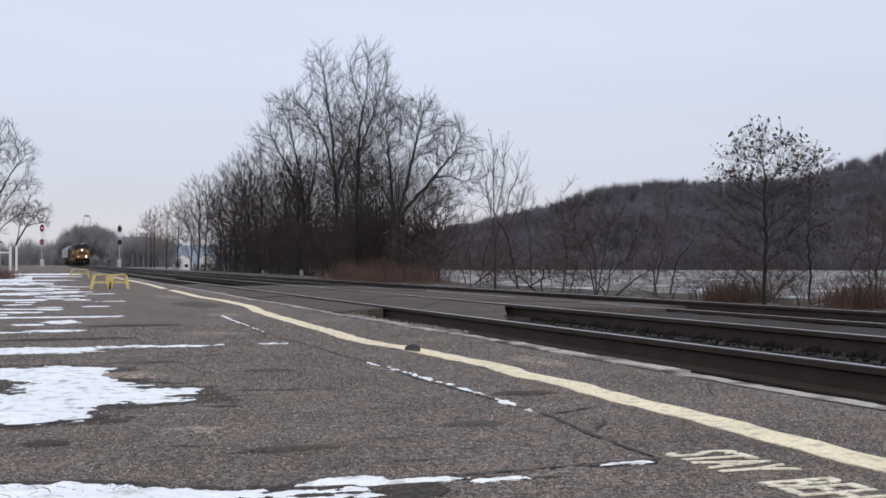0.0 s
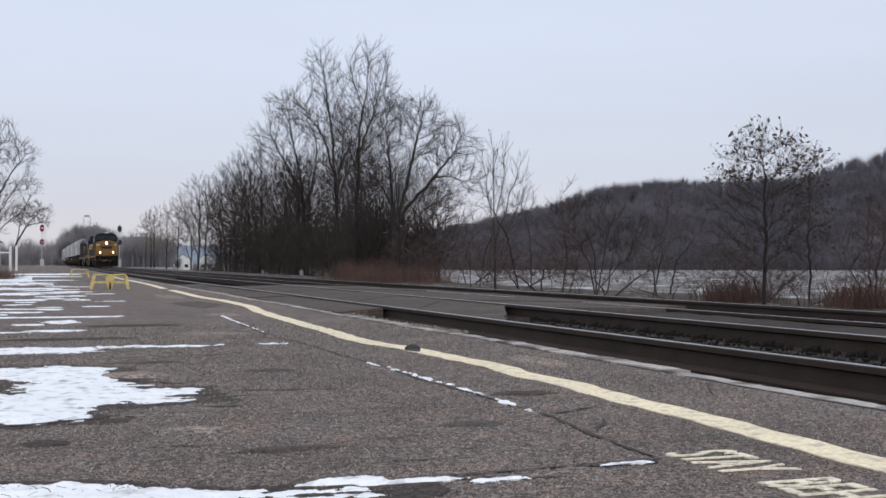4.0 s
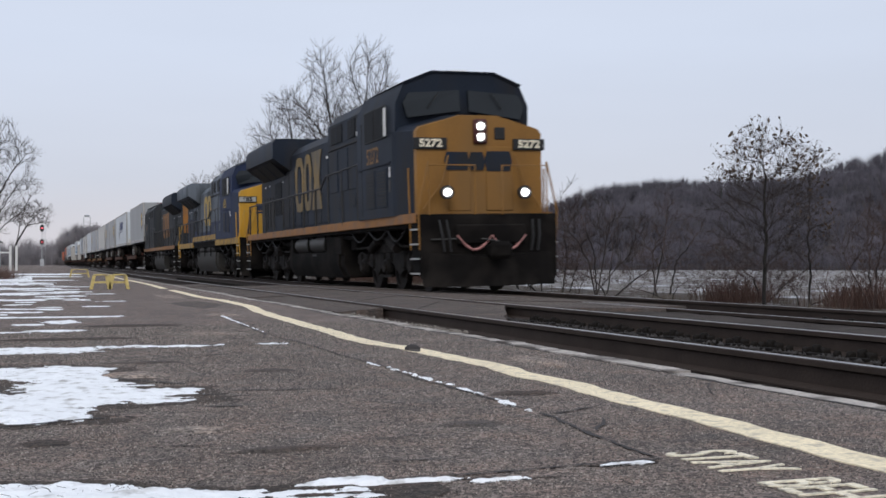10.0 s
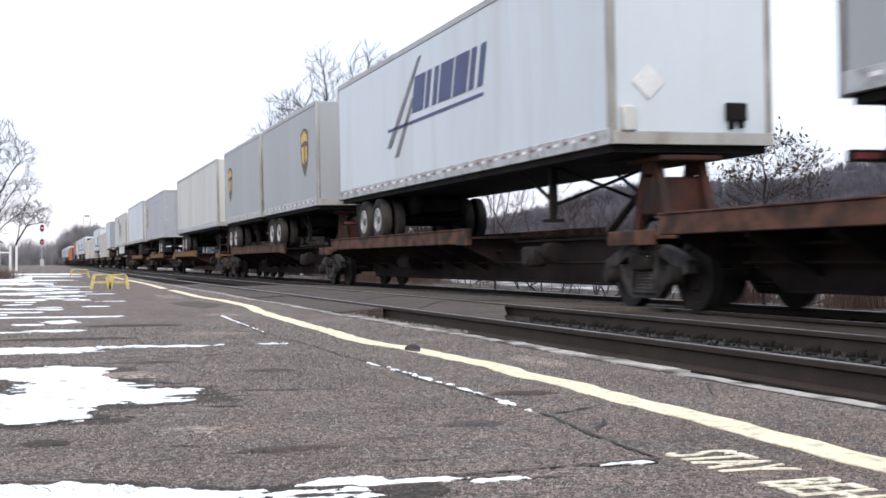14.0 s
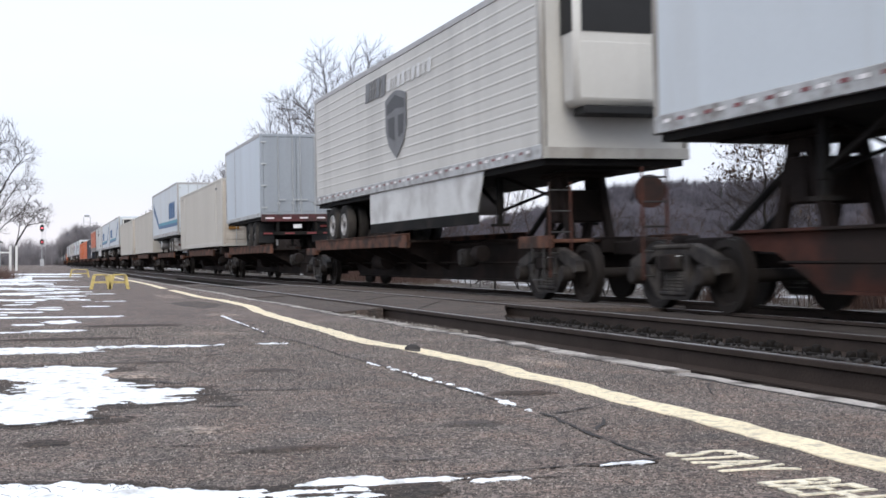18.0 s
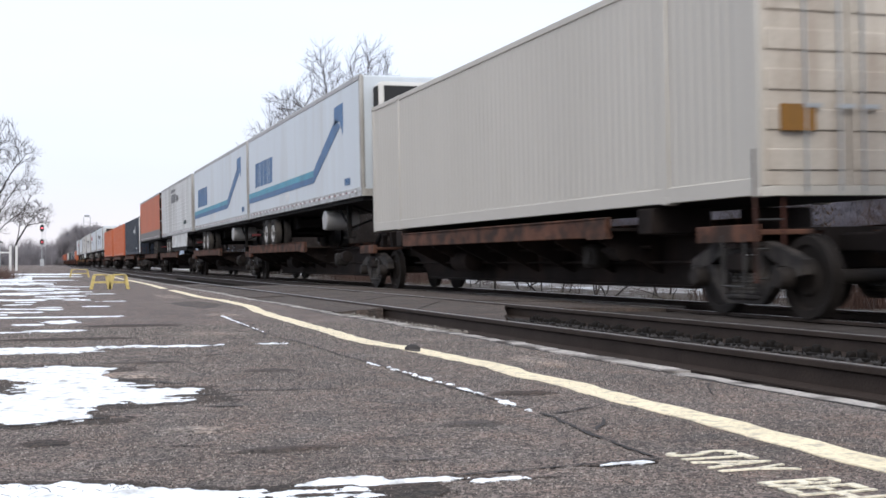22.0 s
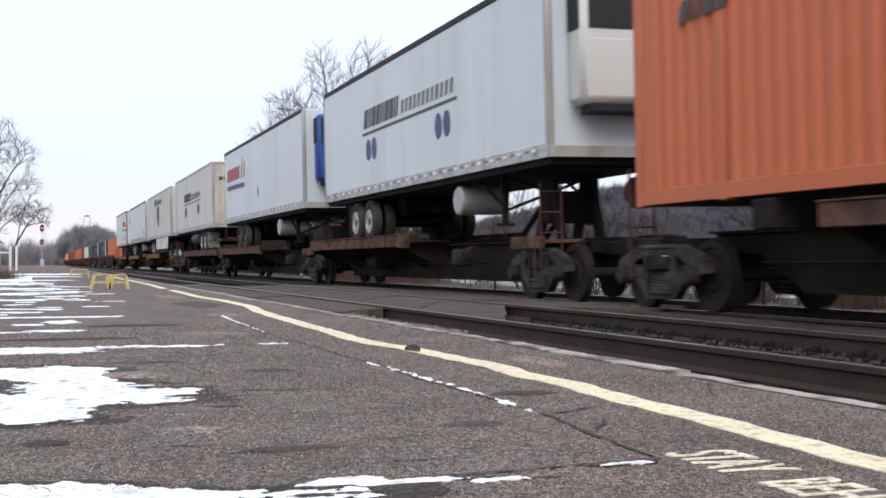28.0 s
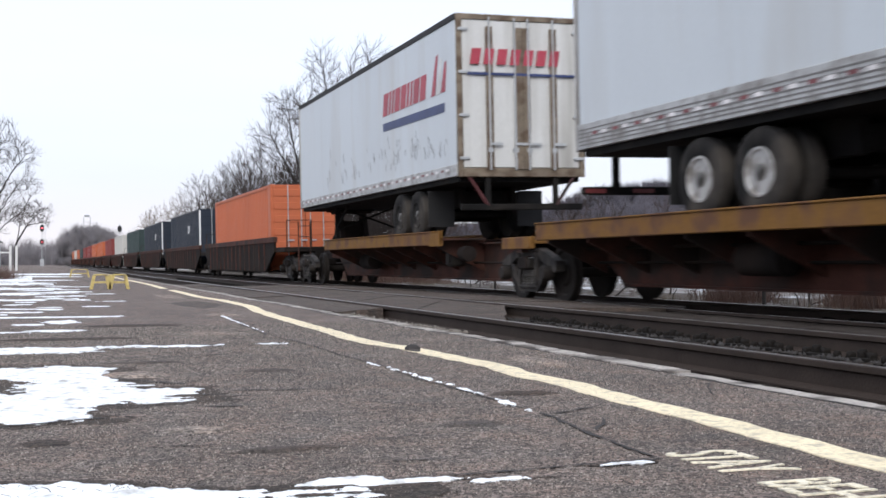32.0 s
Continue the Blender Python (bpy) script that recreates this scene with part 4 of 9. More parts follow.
# ---- bare trees ----
def tubes(segs, sides):
    """Tapered tubes for rows of (x0, y0, z0, x1, y1, z1, r0, r1)."""
    s = np.asarray(segs, float)
    p, q = s[:, :3], s[:, 3:6]
    d = q - p
    d /= np.linalg.norm(d, axis=1, keepdims=True) + 1e-9
    ref = np.where(np.abs(d[:, 2:3]) < 0.9, np.array([[0, 0, 1.0]]), np.array([[1.0, 0, 0]]))
    a = np.cross(d, ref)
    a /= np.linalg.norm(a, axis=1, keepdims=True) + 1e-9
    b = np.cross(d, a)
    w = 2 * np.pi * np.arange(sides) / sides
    ring = a[:, None] * np.cos(w)[None, :, None] + b[:, None] * np.sin(w)[None, :, None]
    v = np.concatenate([p[:, None] + ring * s[:, 6][:, None, None], q[:, None] + ring * s[:, 7][:, None, None]], 1).reshape(-1, 3)
    i = np.arange(sides)
    j = (i + 1) % sides
    f = np.stack([i, j, sides + j, sides + i], 1)[None] + (2 * sides * np.arange(len(s)))[:, None, None]
    return v, f.reshape(-1, 4)


def grow(seed, height, radius, spread=0.55, levels=5, up=0.35, first=0.28, kids=(5, 4, 4, 3, 3), stems=1, bend=0.10, ratio=0.60):
    """Branches of a bare tree: (trunk and limbs, twigs)."""
    r = random.Random(seed)
    thick, thin, tips = [], [], []

    def shoot(p, d, length, rad, lev):
        n = 5 if lev < 2 else 4 if lev < 4 else 3
        pts = [p]
        dd = d
        for i in range(n):
            dd = (dd + Vector((r.gauss(0, bend), r.gauss(0, bend), r.gauss(0, bend * 0.6) + up * 0.10 * (lev > 0)))).normalized()
            p = p + dd * length / n
            pts.append(p)
        for i in range(n):
            r0, r1 = rad * (1 - 0.75 * i / n), rad * (1 - 0.75 * (i + 1) / n)
            (thick if lev < 2 else thin).append((*pts[i], *pts[i + 1], r0, r1))
        tips.append((pts[-1], dd))
        if lev >= levels:
            return
        k = kids[min(lev, len(kids) - 1)] + r.choice((-1, 0, 0, 1))
        lo = first if lev == 0 else 0.2
        for j in range(max(2, k)):
            t = lo + (1 - lo) * (j + r.random() * 0.8) / max(2, k)
            t = min(t, 0.98)
            i = min(int(t * n), n - 1)
            q = pts[i].lerp(pts[i + 1], t * n - i)
            ax = (pts[i + 1] - pts[i]).normalized()
            side = ax.orthogonal().normalized()
            side.rotate(Matrix.Rotation(r.uniform(0, 6.283), 3, ax))
            a = spread * r.uniform(0.6, 1.25)
            nd = (ax * math.cos(a) + side * math.sin(a) + Vector((0, 0, up * r.uniform(0.2, 0.8)))).normalized()
            ll = length * (ratio if lev else ratio * (1.1 - 0.55 * t)) * r.uniform(0.75, 1.2)
            shoot(q, nd, ll, rad * (1 - 0.7 * t) * 0.62, lev + 1)

    for s in range(stems):
        a = r.uniform(0, 6.28)
        lean = 0.05 if stems == 1 else 0.28
        d = Vector((math.cos(a) * lean * r.random(), math.sin(a) * lean * r.random(), 1)).normalized()
        off = 0 if stems == 1 else 0.02 * height
        shoot(Vector((math.cos(a) * off, math.sin(a) * off, -0.2)), d, height * (1 if s == 0 else r.uniform(0.7, 0.98)) * 0.82, radius * (1 if s == 0 else r.uniform(0.5, 0.9)), 0)
    return thick, thin, tips


def crown(seed, trunk, lobes, count, step, tip=0.006, power=2.05, rise=0.42, twigs=3, twig_len=0.6, wild=0.09, reach=6.0):
    """Branches that grow towards free room inside some lobes (cx, cy, cz, rx, ry, rz), for limbs that fork and crook as real ones do.
    trunk: polylines of points. Returns (trunk and limbs, twigs, tips)."""
    r = np.random.RandomState(seed)
    vol = np.array([l[3] * l[4] * l[5] for l in lobes])
    pts = []
    for l, n in zip(lobes, (vol / vol.sum() * count).astype(int)):
        d = r.normal(0, 1, (n, 3))
        d /= np.linalg.norm(d, axis=1, keepdims=True)
        pts.append(np.array(l[:3]) + d * r.uniform(0.12, 1, (n, 1)) ** 0.42 * np.array(l[3:]))
    free = np.concatenate(pts)
    free = free[free[:, 2] > 0.25]
    pos, par = [], []
    for line in trunk:
        last = -1
        if pos:
            last = int(np.argmin(np.linalg.norm(np.array(pos) - np.array(line[0]), axis=1)))
        for p, q in zip(line, line[1:]):
            p, q = np.array(p, float), np.array(q, float)
            m = max(1, int(np.linalg.norm(q - p) / step))
            for k in range(m + (1 if last < 0 else 0)):
                t = (k + (0 if last < 0 and k == 0 and not pos else 1)) / m if pos else 0.0
                pos.append(p + (q - p) * min(t, 1.0) + (r.normal(0, step * 0.08, 3) if k else 0))
                par.append(last)
                last = len(pos) - 1
    dist = np.full(len(free), 1e9)
    near = np.zeros(len(free), int)
    stall = np.zeros(len(free), int)
    done = 0
    for it in range(140):
        new_p = np.array(pos[done:])
        dd = np.linalg.norm(free[:, None] - new_p[None], axis=2)
        j = dd.argmin(1)
        m = dd[np.arange(len(free)), j]
        better = m < dist
        dist[better], near[better] = m[better], j[better] + done
        done = len(pos)
        act = dist < step * reach * (3 if it < 6 else 1)
        stall = np.where(better, 0, stall + act)      # give up room that no shoot comes closer to
        keep = (dist > step * 1.35) & (stall < 3)
        free, dist, near, stall, act = free[keep], dist[keep], near[keep], stall[keep], act[keep]
        if not act.any():
            break
        ids, inv = np.unique(near[act], return_inverse=True)
        d = free[act] - np.array(pos)[near[act]]
        d /= np.linalg.norm(d, axis=1, keepdims=True)
        s = np.zeros((len(ids), 3))
        np.add.at(s, inv, d)
        s /= np.linalg.norm(s, axis=1, keepdims=True) + 1e-6
        s += r.normal(0, wild, s.shape) + np.array([0, 0, rise])
        s /= np.linalg.norm(s, axis=1, keepdims=True)
        for i, v in zip(ids, s):
            pos.append(pos[i] + v * step)
            par.append(int(i))
    pos, par = np.array(pos), np.array(par)
    for k in range(3):       # ease the kinks
        tot, cnt = np.zeros_like(pos), np.zeros(len(pos))
        ok = par >= 0
        np.add.at(tot, par[ok], pos[ok])
        np.add.at(cnt, par[ok], 1)
        mid_p = (pos[np.maximum(par, 0)] + tot / np.maximum(cnt, 1)[:, None]) / 2
        move = ok & (cnt > 0)
        pos[move] = 0.5 * pos[move] + 0.5 * mid_p[move]
    n = len(pos)
    area = np.zeros(n)
    child = np.zeros(n, int)
    for i in range(n - 1, 0, -1):
        if child[i] == 0:
            area[i] = tip ** power
        if par[i] >= 0:
            area[par[i]] += area[i]
            child[par[i]] += 1
    rad = np.maximum(area, tip ** power) ** (1 / power)
    thick, thin, tips = [], [], []
    for i in range(1, n):
        k = par[i]
        if k < 0:
            continue
        (thick if rad[i] > tip * 5 else thin).append((*pos[k], *pos[i], min(rad[k], rad[i] * 1.25), rad[i]))
        if rad[i] < tip * 3.2:
            d = (pos[i] - pos[k]) / step
            for q in range(twigs if child[i] else twigs + 1):
                w = d * r.uniform(0.7, 1.1) + r.normal(0, 0.36, 3) + np.array([0, 0, 0.30])
                w /= np.linalg.norm(w)
                m = pos[i] + w * twig_len * r.uniform(0.3, 0.6)
                w2 = w + r.normal(0, 0.16, 3) + np.array([0, 0, 0.18])
                e = m + w2 / np.linalg.norm(w2) * twig_len * r.uniform(0.3, 0.7)
                thin.append((*pos[i], *m, tip * 0.8, tip * 0.65))
                thin.append((*m, *e, tip * 0.65, tip * 0.4))
                tips.append((Vector(e), Vector(w)))
    return thick, thin, tips


def tree(label, segs, m, twig="twig", leaves=None, group="bare trees", name="tree", min_r=0.006):
    thick, thin, tips = segs
    t = thing(name, label, "tree", group, "", m)
    v, f = tubes(thick, 7)
    part("trunk", array_mesh("trunk", v, f, "bark", True), "bark", t)
    thin = np.asarray(thin)
    thin[:, 6:] = np.maximum(thin[:, 6:], min_r)
    v, f = tubes(thin, 3)
    part("crown", array_mesh("crown", v, f, twig), twig, t)
    if leaves:
        part("leaves", leaves, "dead_leaf", t, "few withered brown leaves")
    return t


def leaf_mesh(tips, n, size, seed, keep):
    r = np.random.RandomState(seed)
    pick = [p for p, d in tips if keep(p)] or [p for p, d in tips]
    idx = r.randint(0, len(pick), n)
    c = np.array([tuple(pick[i]) for i in idx]) + r.normal(0, size * 0.5, (n, 3))
    a = r.normal(0, 1, (n, 3))
    a[:, 2] -= 0.6
    a /= np.linalg.norm(a, axis=1, keepdims=True)
    b = np.cross(a, r.normal(0, 1, (n, 3)))
    b /= np.linalg.norm(b, axis=1, keepdims=True)
    nn = np.cross(a, b)
    s = size * r.uniform(0.6, 1.3, (n, 1))
    v = np.stack([c, c + a * s * 0.5 + b * s * 0.27 + nn * s * 0.10, c + a * s * 1.05, c + a * s * 0.5 - b * s * 0.27 + nn * s * 0.10], 1).reshape(-1, 3)
    k = 4 * np.arange(n)[:, None]
    return array_mesh("leaves", v, np.concatenate([k + np.array([[0, 1, 2]]), k + np.array([[0, 2, 3]])], 0), "dead_leaf")


# variants grown once, then shared
def stand(x, y, turn=0.0, s=1.0):
    return pose(x, y, ground_z(x, y), 0, 0, turn) @ Matrix.Scale(s, 4)


tall = [tree("tall bare grey-brown tree by the line", crown(sd, tr, lobes, cnt, 0.31, 0.0095, rise=0.85, twigs=2, twig_len=0.8, wild=0.04), stand(x, y, 0, 0.97), min_r=0.0058)
        for x, y, sd, cnt, tr, lobes in (
    (17.3, 66.5, 1, 1700, [[(0, 0, -0.3), (0.25, 0, 5.4), (0.35, 0, 8.7), (0.8, 0, 11.3), (0.87, 0, 13.4)], [(0.3, 0, 7.6), (1.2, 0.2, 9.8), (1.8, 0.2, 12.0)], [(0.3, 0, 6.4), (-0.7, -0.3, 8.6), (-0.9, 0, 10.6)], [(0.6, 0, 10.4), (0.0, 0.2, 12.0), (-0.3, 0.2, 13.0)]],
     ((0.9, 0, 11.9, 1.75, 1.6, 2.2), (1.4, 0, 9.2, 1.7, 1.6, 2.4), (-0.5, 0, 9.0, 1.4, 1.5, 2.0), (0.4, 0, 6.6, 1.9, 1.6, 1.8))),
    (18.84, 76.5, 2, 1700, [[(0, 0, -0.3), (-0.12, 0, 6.3), (-0.6, 0, 11.2), (-1.1, 0, 15)], [(0, 0, 6.5), (-0.9, 0.2, 9.9), (-2.1, 0.2, 11.4), (-3.1, 0.2, 12.5)], [(-0.1, 0, 7.2), (0.9, 0, 9.6), (1.0, 0, 12.2)]],
     ((-1.1, 0, 14.0, 1.4, 1.4, 2.1), (-0.9, 0, 11.2, 1.8, 1.8, 2.4), (-2.8, 0, 11.4, 1.4, 1.3, 1.5), (0.5, 0, 9.8, 1.5, 1.5, 2.6), (0.0, 0, 7.4, 1.8, 1.7, 1.6))),
    (18.67, 85, 3, 1600, [[(0, 0, -0.3), (-0.45, 0, 6.8), (-1.3, 0, 11), (-1.75, 0, 13.6)], [(0, 0, 5.6), (0.65, 0.2, 8.5), (0.65, 0.1, 10.6), (0.2, 0, 12.4)], [(-0.4, 0, 6.4), (-1.8, 0.2, 9.0), (-2.9, 0.2, 10.9)]],
     ((-1.75, 0, 12.4, 1.7, 1.6, 1.7), (-2.5, 0, 10.0, 1.9, 1.8, 2.0), (0.3, 0, 10.4, 1.5, 1.5, 2.5), (-1.1, 0, 7.4, 2.1, 1.9, 1.8))))]
tree("wide-crowned bare tree with a forked trunk", crown(4, [[(0, 0, -0.3), (-0.05, 0, 1.6), (-0.1, 0, 3.2), (-0.3, 0, 6.1), (-0.55, 0, 8.4)], [(-0.05, 0, 2.8), (0.6, 0, 5.2), (1.1, 0.1, 7.3), (1.55, 0.1, 9.0)], [(-0.05, 0, 2.6), (0.35, 0, 3.7), (1.15, 0, 4.7), (2.25, 0, 5.75), (3.2, 0, 5.8), (4.1, 0, 5.5)], [(2.25, 0, 5.75), (3.2, 0.1, 6.9), (3.8, 0.1, 8.0)], [(0, 0, 2.2), (0.6, 0.2, 3.1), (1.6, 0.2, 3.8), (2.7, 0.2, 4.6)], [(-0.1, 0, 4.0), (-1.0, 0.2, 5.6), (-1.4, 0.2, 7.2)]],
     ((-0.4, 0, 8.6, 1.5, 1.5, 1.8), (1.5, 0, 8.6, 1.4, 1.3, 1.5), (3.2, 0, 7.4, 1.5, 1.4, 1.5), (3.8, 0, 5.8, 1.1, 1.1, 1.1), (1.9, 0, 6.2, 1.7, 1.5, 1.5), (2.4, 0, 4.5, 1.2, 1.0, 0.7), (-1.1, 0, 6.4, 1.2, 1.2, 1.6)), 2000, 0.25, 0.0090, rise=0.5, twig_len=0.7, wild=0.04), stand(18.1, 60.6, 0), min_r=0.006)
tree("bare trunk bent over in an arch at the thicket's edge", crown(5, [[(0, 0, -0.3), (-0.05, 0, 0.9), (-0.35, 0, 1.7), (-1.0, 0, 2.1), (-1.7, 0, 2.0)], [(0, 0, 0.2), (0.5, 0.1, 0.9), (0.9, 0.1, 1.5)]], ((-1.3, 0, 2.0, 0.9, 0.6, 0.6), (0.5, 0, 1.2, 0.7, 0.5, 0.7)), 160, 0.18, 0.012, rise=0.1, twig_len=0.35), stand(19.2, 59.5, 0), name="bent_tree", min_r=0.006)
mid = [tree("bare grey-brown tree in a thicket", crown(30 + i, [[(0, 0, -0.3), (0.2 - 0.2 * i, 0, 2.6), (0.3 - 0.5 * i, 0, 6)], [(0.1, 0, 1.2), (-0.8, 0.4, 4)]], ((0, 0, 5.4, 2.5, 2.4, 3.6), (0.4 - 0.5 * i, 0, 7.6, 1.5, 1.4, 1.9)), 760, 0.33, 0.0095, rise=0.6, twigs=2), stand(x, y, 70 * i), min_r=0.007)
       for i, (x, y) in enumerate(((18, 83), (18, 107), (18.4, 121)))]
low = [tree("low tangled bare bush at the thicket's foot", crown(40 + i, [[(0, 0, -0.3), (0.1, 0, 0.9)], [(0, 0, 0.1), (-0.7, 0.1, 1.2)], [(0, 0, 0.1), (0.8, 0.1, 1.3)]], ((0, 0, 1.7, 2.0, 1.6, 1.7), (0.5 - i, 0, 2.6, 1.1, 1, 1.2)), 560, 0.22, 0.0075), stand(x, y, 50 * i), name="bush", min_r=0.006)
       for i, (x, y) in enumerate(((17.5, 66), (17.4, 80)))]
slim = [tree("slender bare tree with a fine crown", crown(50 + i, [[(0, 0, -0.3), (0.1, 0, 8)]], ((0, 0, 6.6, 1.8, 1.8, 4.0), (0, 0, 9, 1.0, 1, 1.8)), 420, 0.4, 0.010, rise=0.7), stand(x, y, 50 * i), "twig_pale", min_r=0.009)
        for i, (x, y) in enumerate(((18, 165), (18.5, 185)))]
rt = random.Random(77)
for x, y, s, k, tn in ((19.4, 72, 0.66, 0, 130), (20.5, 84, 0.8, 1, 200), (20.5, 68, 0.6, 2, 60), (20.5, 97, 0.75, 0, 250)):
    copy_thing(tall[k], stand(x, y, tn, s)).scale = (s, s, s)
for x, y, s in ((18.5, 88, 1.0), (19.5, 98, 1.1), (18, 114, 1.05), (19.5, 130, 1.2), (18, 143, 1.25), (20, 152, 1.2), (19, 72, 0.72), (19.4, 93, 0.75), (18.2, 126, 0.85), (21, 118, 1.1), (22, 104, 0.95), (19, 158, 1.0), (20.5, 88, 0.8), (20, 64, 0.6), (19.6, 69, 0.8), (20.6, 74, 0.85), (19.8, 79, 0.9), (20.8, 82, 1.0), (20.2, 90, 1.0), (21.5, 70, 0.8), (22, 78, 0.9), (18.9, 95, 0.9), (18.4, 70, 0.62), (18.2, 102, 1.0), (21.5, 64, 0.7), (22.5, 66, 0.75), (23, 72, 0.9), (18.4, 104, 1.22), (18.6, 112, 1.3), (19.4, 124, 1.35)):
    copy_thing(mid[rt.randrange(3)], stand(x, y, rt.uniform(0, 360), s)).scale = (s, s, s)
for x, y, s in ((17.6, 73, 1.0), (17.5, 90, 1.1), (17.6, 101, 1.1), (17.5, 112, 1.2), (17.7, 126, 0.9), (19.6, 70, 1.3), (19.8, 80, 1.3), (19.5, 95, 1.3), (19.8, 62.5, 1.0), (18.6, 118, 1.2), (20.5, 66, 1.2), (21, 75, 1.4), (21, 86, 1.5), (20.8, 102, 1.5), (20.5, 110, 1.5), (20.5, 118, 1.2), (18.8, 66.5, 1.1), (18.7, 84, 1.2), (18.6, 98, 1.2)):
    copy_thing(low[rt.randrange(2)], stand(x, y, rt.uniform(0, 360), s)).scale = (s, s, s)
for x, y, s in ((18, 200, 1.0), (19, 218, 1.0), (20, 240, 1.1)):
    copy_thing(slim[rt.randrange(2)], stand(x, y, rt.uniform(0, 360), s)).scale = (s, s, s)

# single trees between the line and the field
tree("upright many-stemmed bare young tree", crown(71, [[(0, 0, -0.3), (0, 0, 1.5), (-0.05, 0, 3.2), (-0.1, 0, 4.7)], [(0, 0, 1.5), (0.5, 0, 3.0), (0.9, 0, 4.1)], [(0, 0, 1.9), (-0.3, 0, 3.4), (-0.42, 0, 4.4)], [(0, 0, 1.1), (0.6, 0.1, 2.2), (1.0, 0.1, 3.0)], [(0, 0, 2.3), (0.25, -0.2, 3.6), (0.3, -0.2, 4.6)]],
     ((0, 0, 3.7, 0.5, 0.5, 1.1), (0.75, 0, 3.4, 0.45, 0.4, 0.9), (-0.4, 0, 3.6, 0.3, 0.3, 0.8), (0.85, 0, 2.4, 0.45, 0.4, 0.6)), 260, 0.22, 0.0062, rise=0.75, twigs=2, twig_len=0.6, wild=0.05), pose(14, 35.6, -0.3), min_r=0.0045)
tree("leaning bare shrub beside the track", crown(62, [[(0, 0, -0.3), (-0.2, 0, 0.9), (-0.9, 0, 2.0)], [(0, 0, 0), (0.3, 0, 1.6)], [(0, 0, 0.1), (0.9, 0.2, 1.1)]], ((-0.5, 0, 2.0, 1.0, 0.8, 1.0), (0.5, 0, 1.5, 0.9, 0.8, 1.0)), 200, 0.16, 0.005, twig_len=0.3), pose(14, 28.2, -0.3, 0, 0, -19), min_r=0.0025)
g1 = crown(63, [[(0, 0, -0.3), (0.03, 0, 1.6), (0.0, 0, 3.2)]], ((0, 0, 1.9, 1.2, 1.1, 0.9), (0.1, 0, 2.65, 1.12, 1.0, 0.75), (-0.1, 0, 3.15, 0.55, 0.6, 0.5), (0, 0, 1.1, 0.9, 0.8, 0.5)), 700, 0.12, 0.0034, rise=0.55, twig_len=0.3)
tree("small tree with withered leaves at its top", g1, pose(13.6, 20.0, -0.3), "twig", leaf_mesh(g1[2], 430, 0.10, 5, lambda p: p.z > 2.55), min_r=0.002)
g2 = crown(64, [[(0, 0, -0.3), (0.0, 0, 2.9)]], ((0, 0, 2.2, 0.5, 0.5, 1.2), (0, 0, 1.3, 0.7, 0.6, 0.7)), 190, 0.13, 0.0034, rise=0.35, twig_len=0.24)
tree("thin young tree with brown leaves", g2, pose(14.6, 19.9, -0.3), "twig", leaf_mesh(g2[2], 190, 0.08, 6, lambda p: p.z > 1.4), min_r=0.002)
shrubs = []
for sd, trunks, lobes, cnt, n_leaf, at in (
        (65, [[(0, 0, -0.3), (0.1, 0, 0.8)], [(0, 0, 0), (-0.5, 0.1, 0.9)], [(0, 0, 0), (0.6, 0.1, 0.8)]], ((0, 0, 1.1, 0.9, 0.8, 0.9), (0.3, 0, 1.6, 0.5, 0.5, 0.7)), 260, 60, (14.8, 18.3)),
        (66, [[(0, 0, -0.3), (-0.3, 0, 0.5), (-1.0, 0.1, 1.1)], [(0, 0, -0.1), (0.9, 0.2, 0.55), (1.5, 0.2, 0.8)], [(-0.9, 0.3, -0.3), (-0.5, 0.3, 0.7)]], ((-0.8, 0, 0.9, 0.9, 0.7, 0.7), (1.0, 0, 0.65, 0.9, 0.7, 0.55), (0, 0, 0.5, 1.3, 0.8, 0.4)), 380, 70, (15.4, 22.6)),
        (67, [[(0, 0, -0.3), (0.35, 0, 1.0), (0.5, 0, 2.2)], [(0.3, 0, 0.8), (-0.3, 0.1, 1.7)]], ((0.5, 0, 2.0, 0.5, 0.5, 1.0), (-0.2, 0, 1.5, 0.5, 0.4, 0.7)), 150, 10, (14.7, 26.6)),
        (68, [[(0, 0, -0.3), (-0.1, 0, 1.2), (-0.6, 0, 2.4)], [(0.3, 0, -0.3), (0.5, 0, 1.3), (0.4, 0, 2.0)], [(-0.4, 0, -0.3), (-0.9, 0, 0.8)]], ((-0.5, 0, 2.1, 0.7, 0.6, 0.9), (0.4, 0, 1.6, 0.6, 0.5, 0.9), (-0.7, 0, 0.9, 0.8, 0.5, 0.6), (0.4, 0, 0.6, 0.9, 0.5, 0.4)), 420, 12, (15.1, 30.4))):
    g = crown(sd, trunks, lobes, cnt, 0.12, 0.003, rise=0.25, twig_len=0.24, wild=0.13)
    shrubs.append(tree("low tangled bare shrub with brown leaves" if n_leaf > 30 else "thin bare shrub beside the track", g, pose(*at, -0.3), "twig_red", leaf_mesh(g[2], n_leaf, 0.055, sd, lambda p: p.z > 0.4), min_r=0.0017, name="shrub"))
rs = random.Random(5)
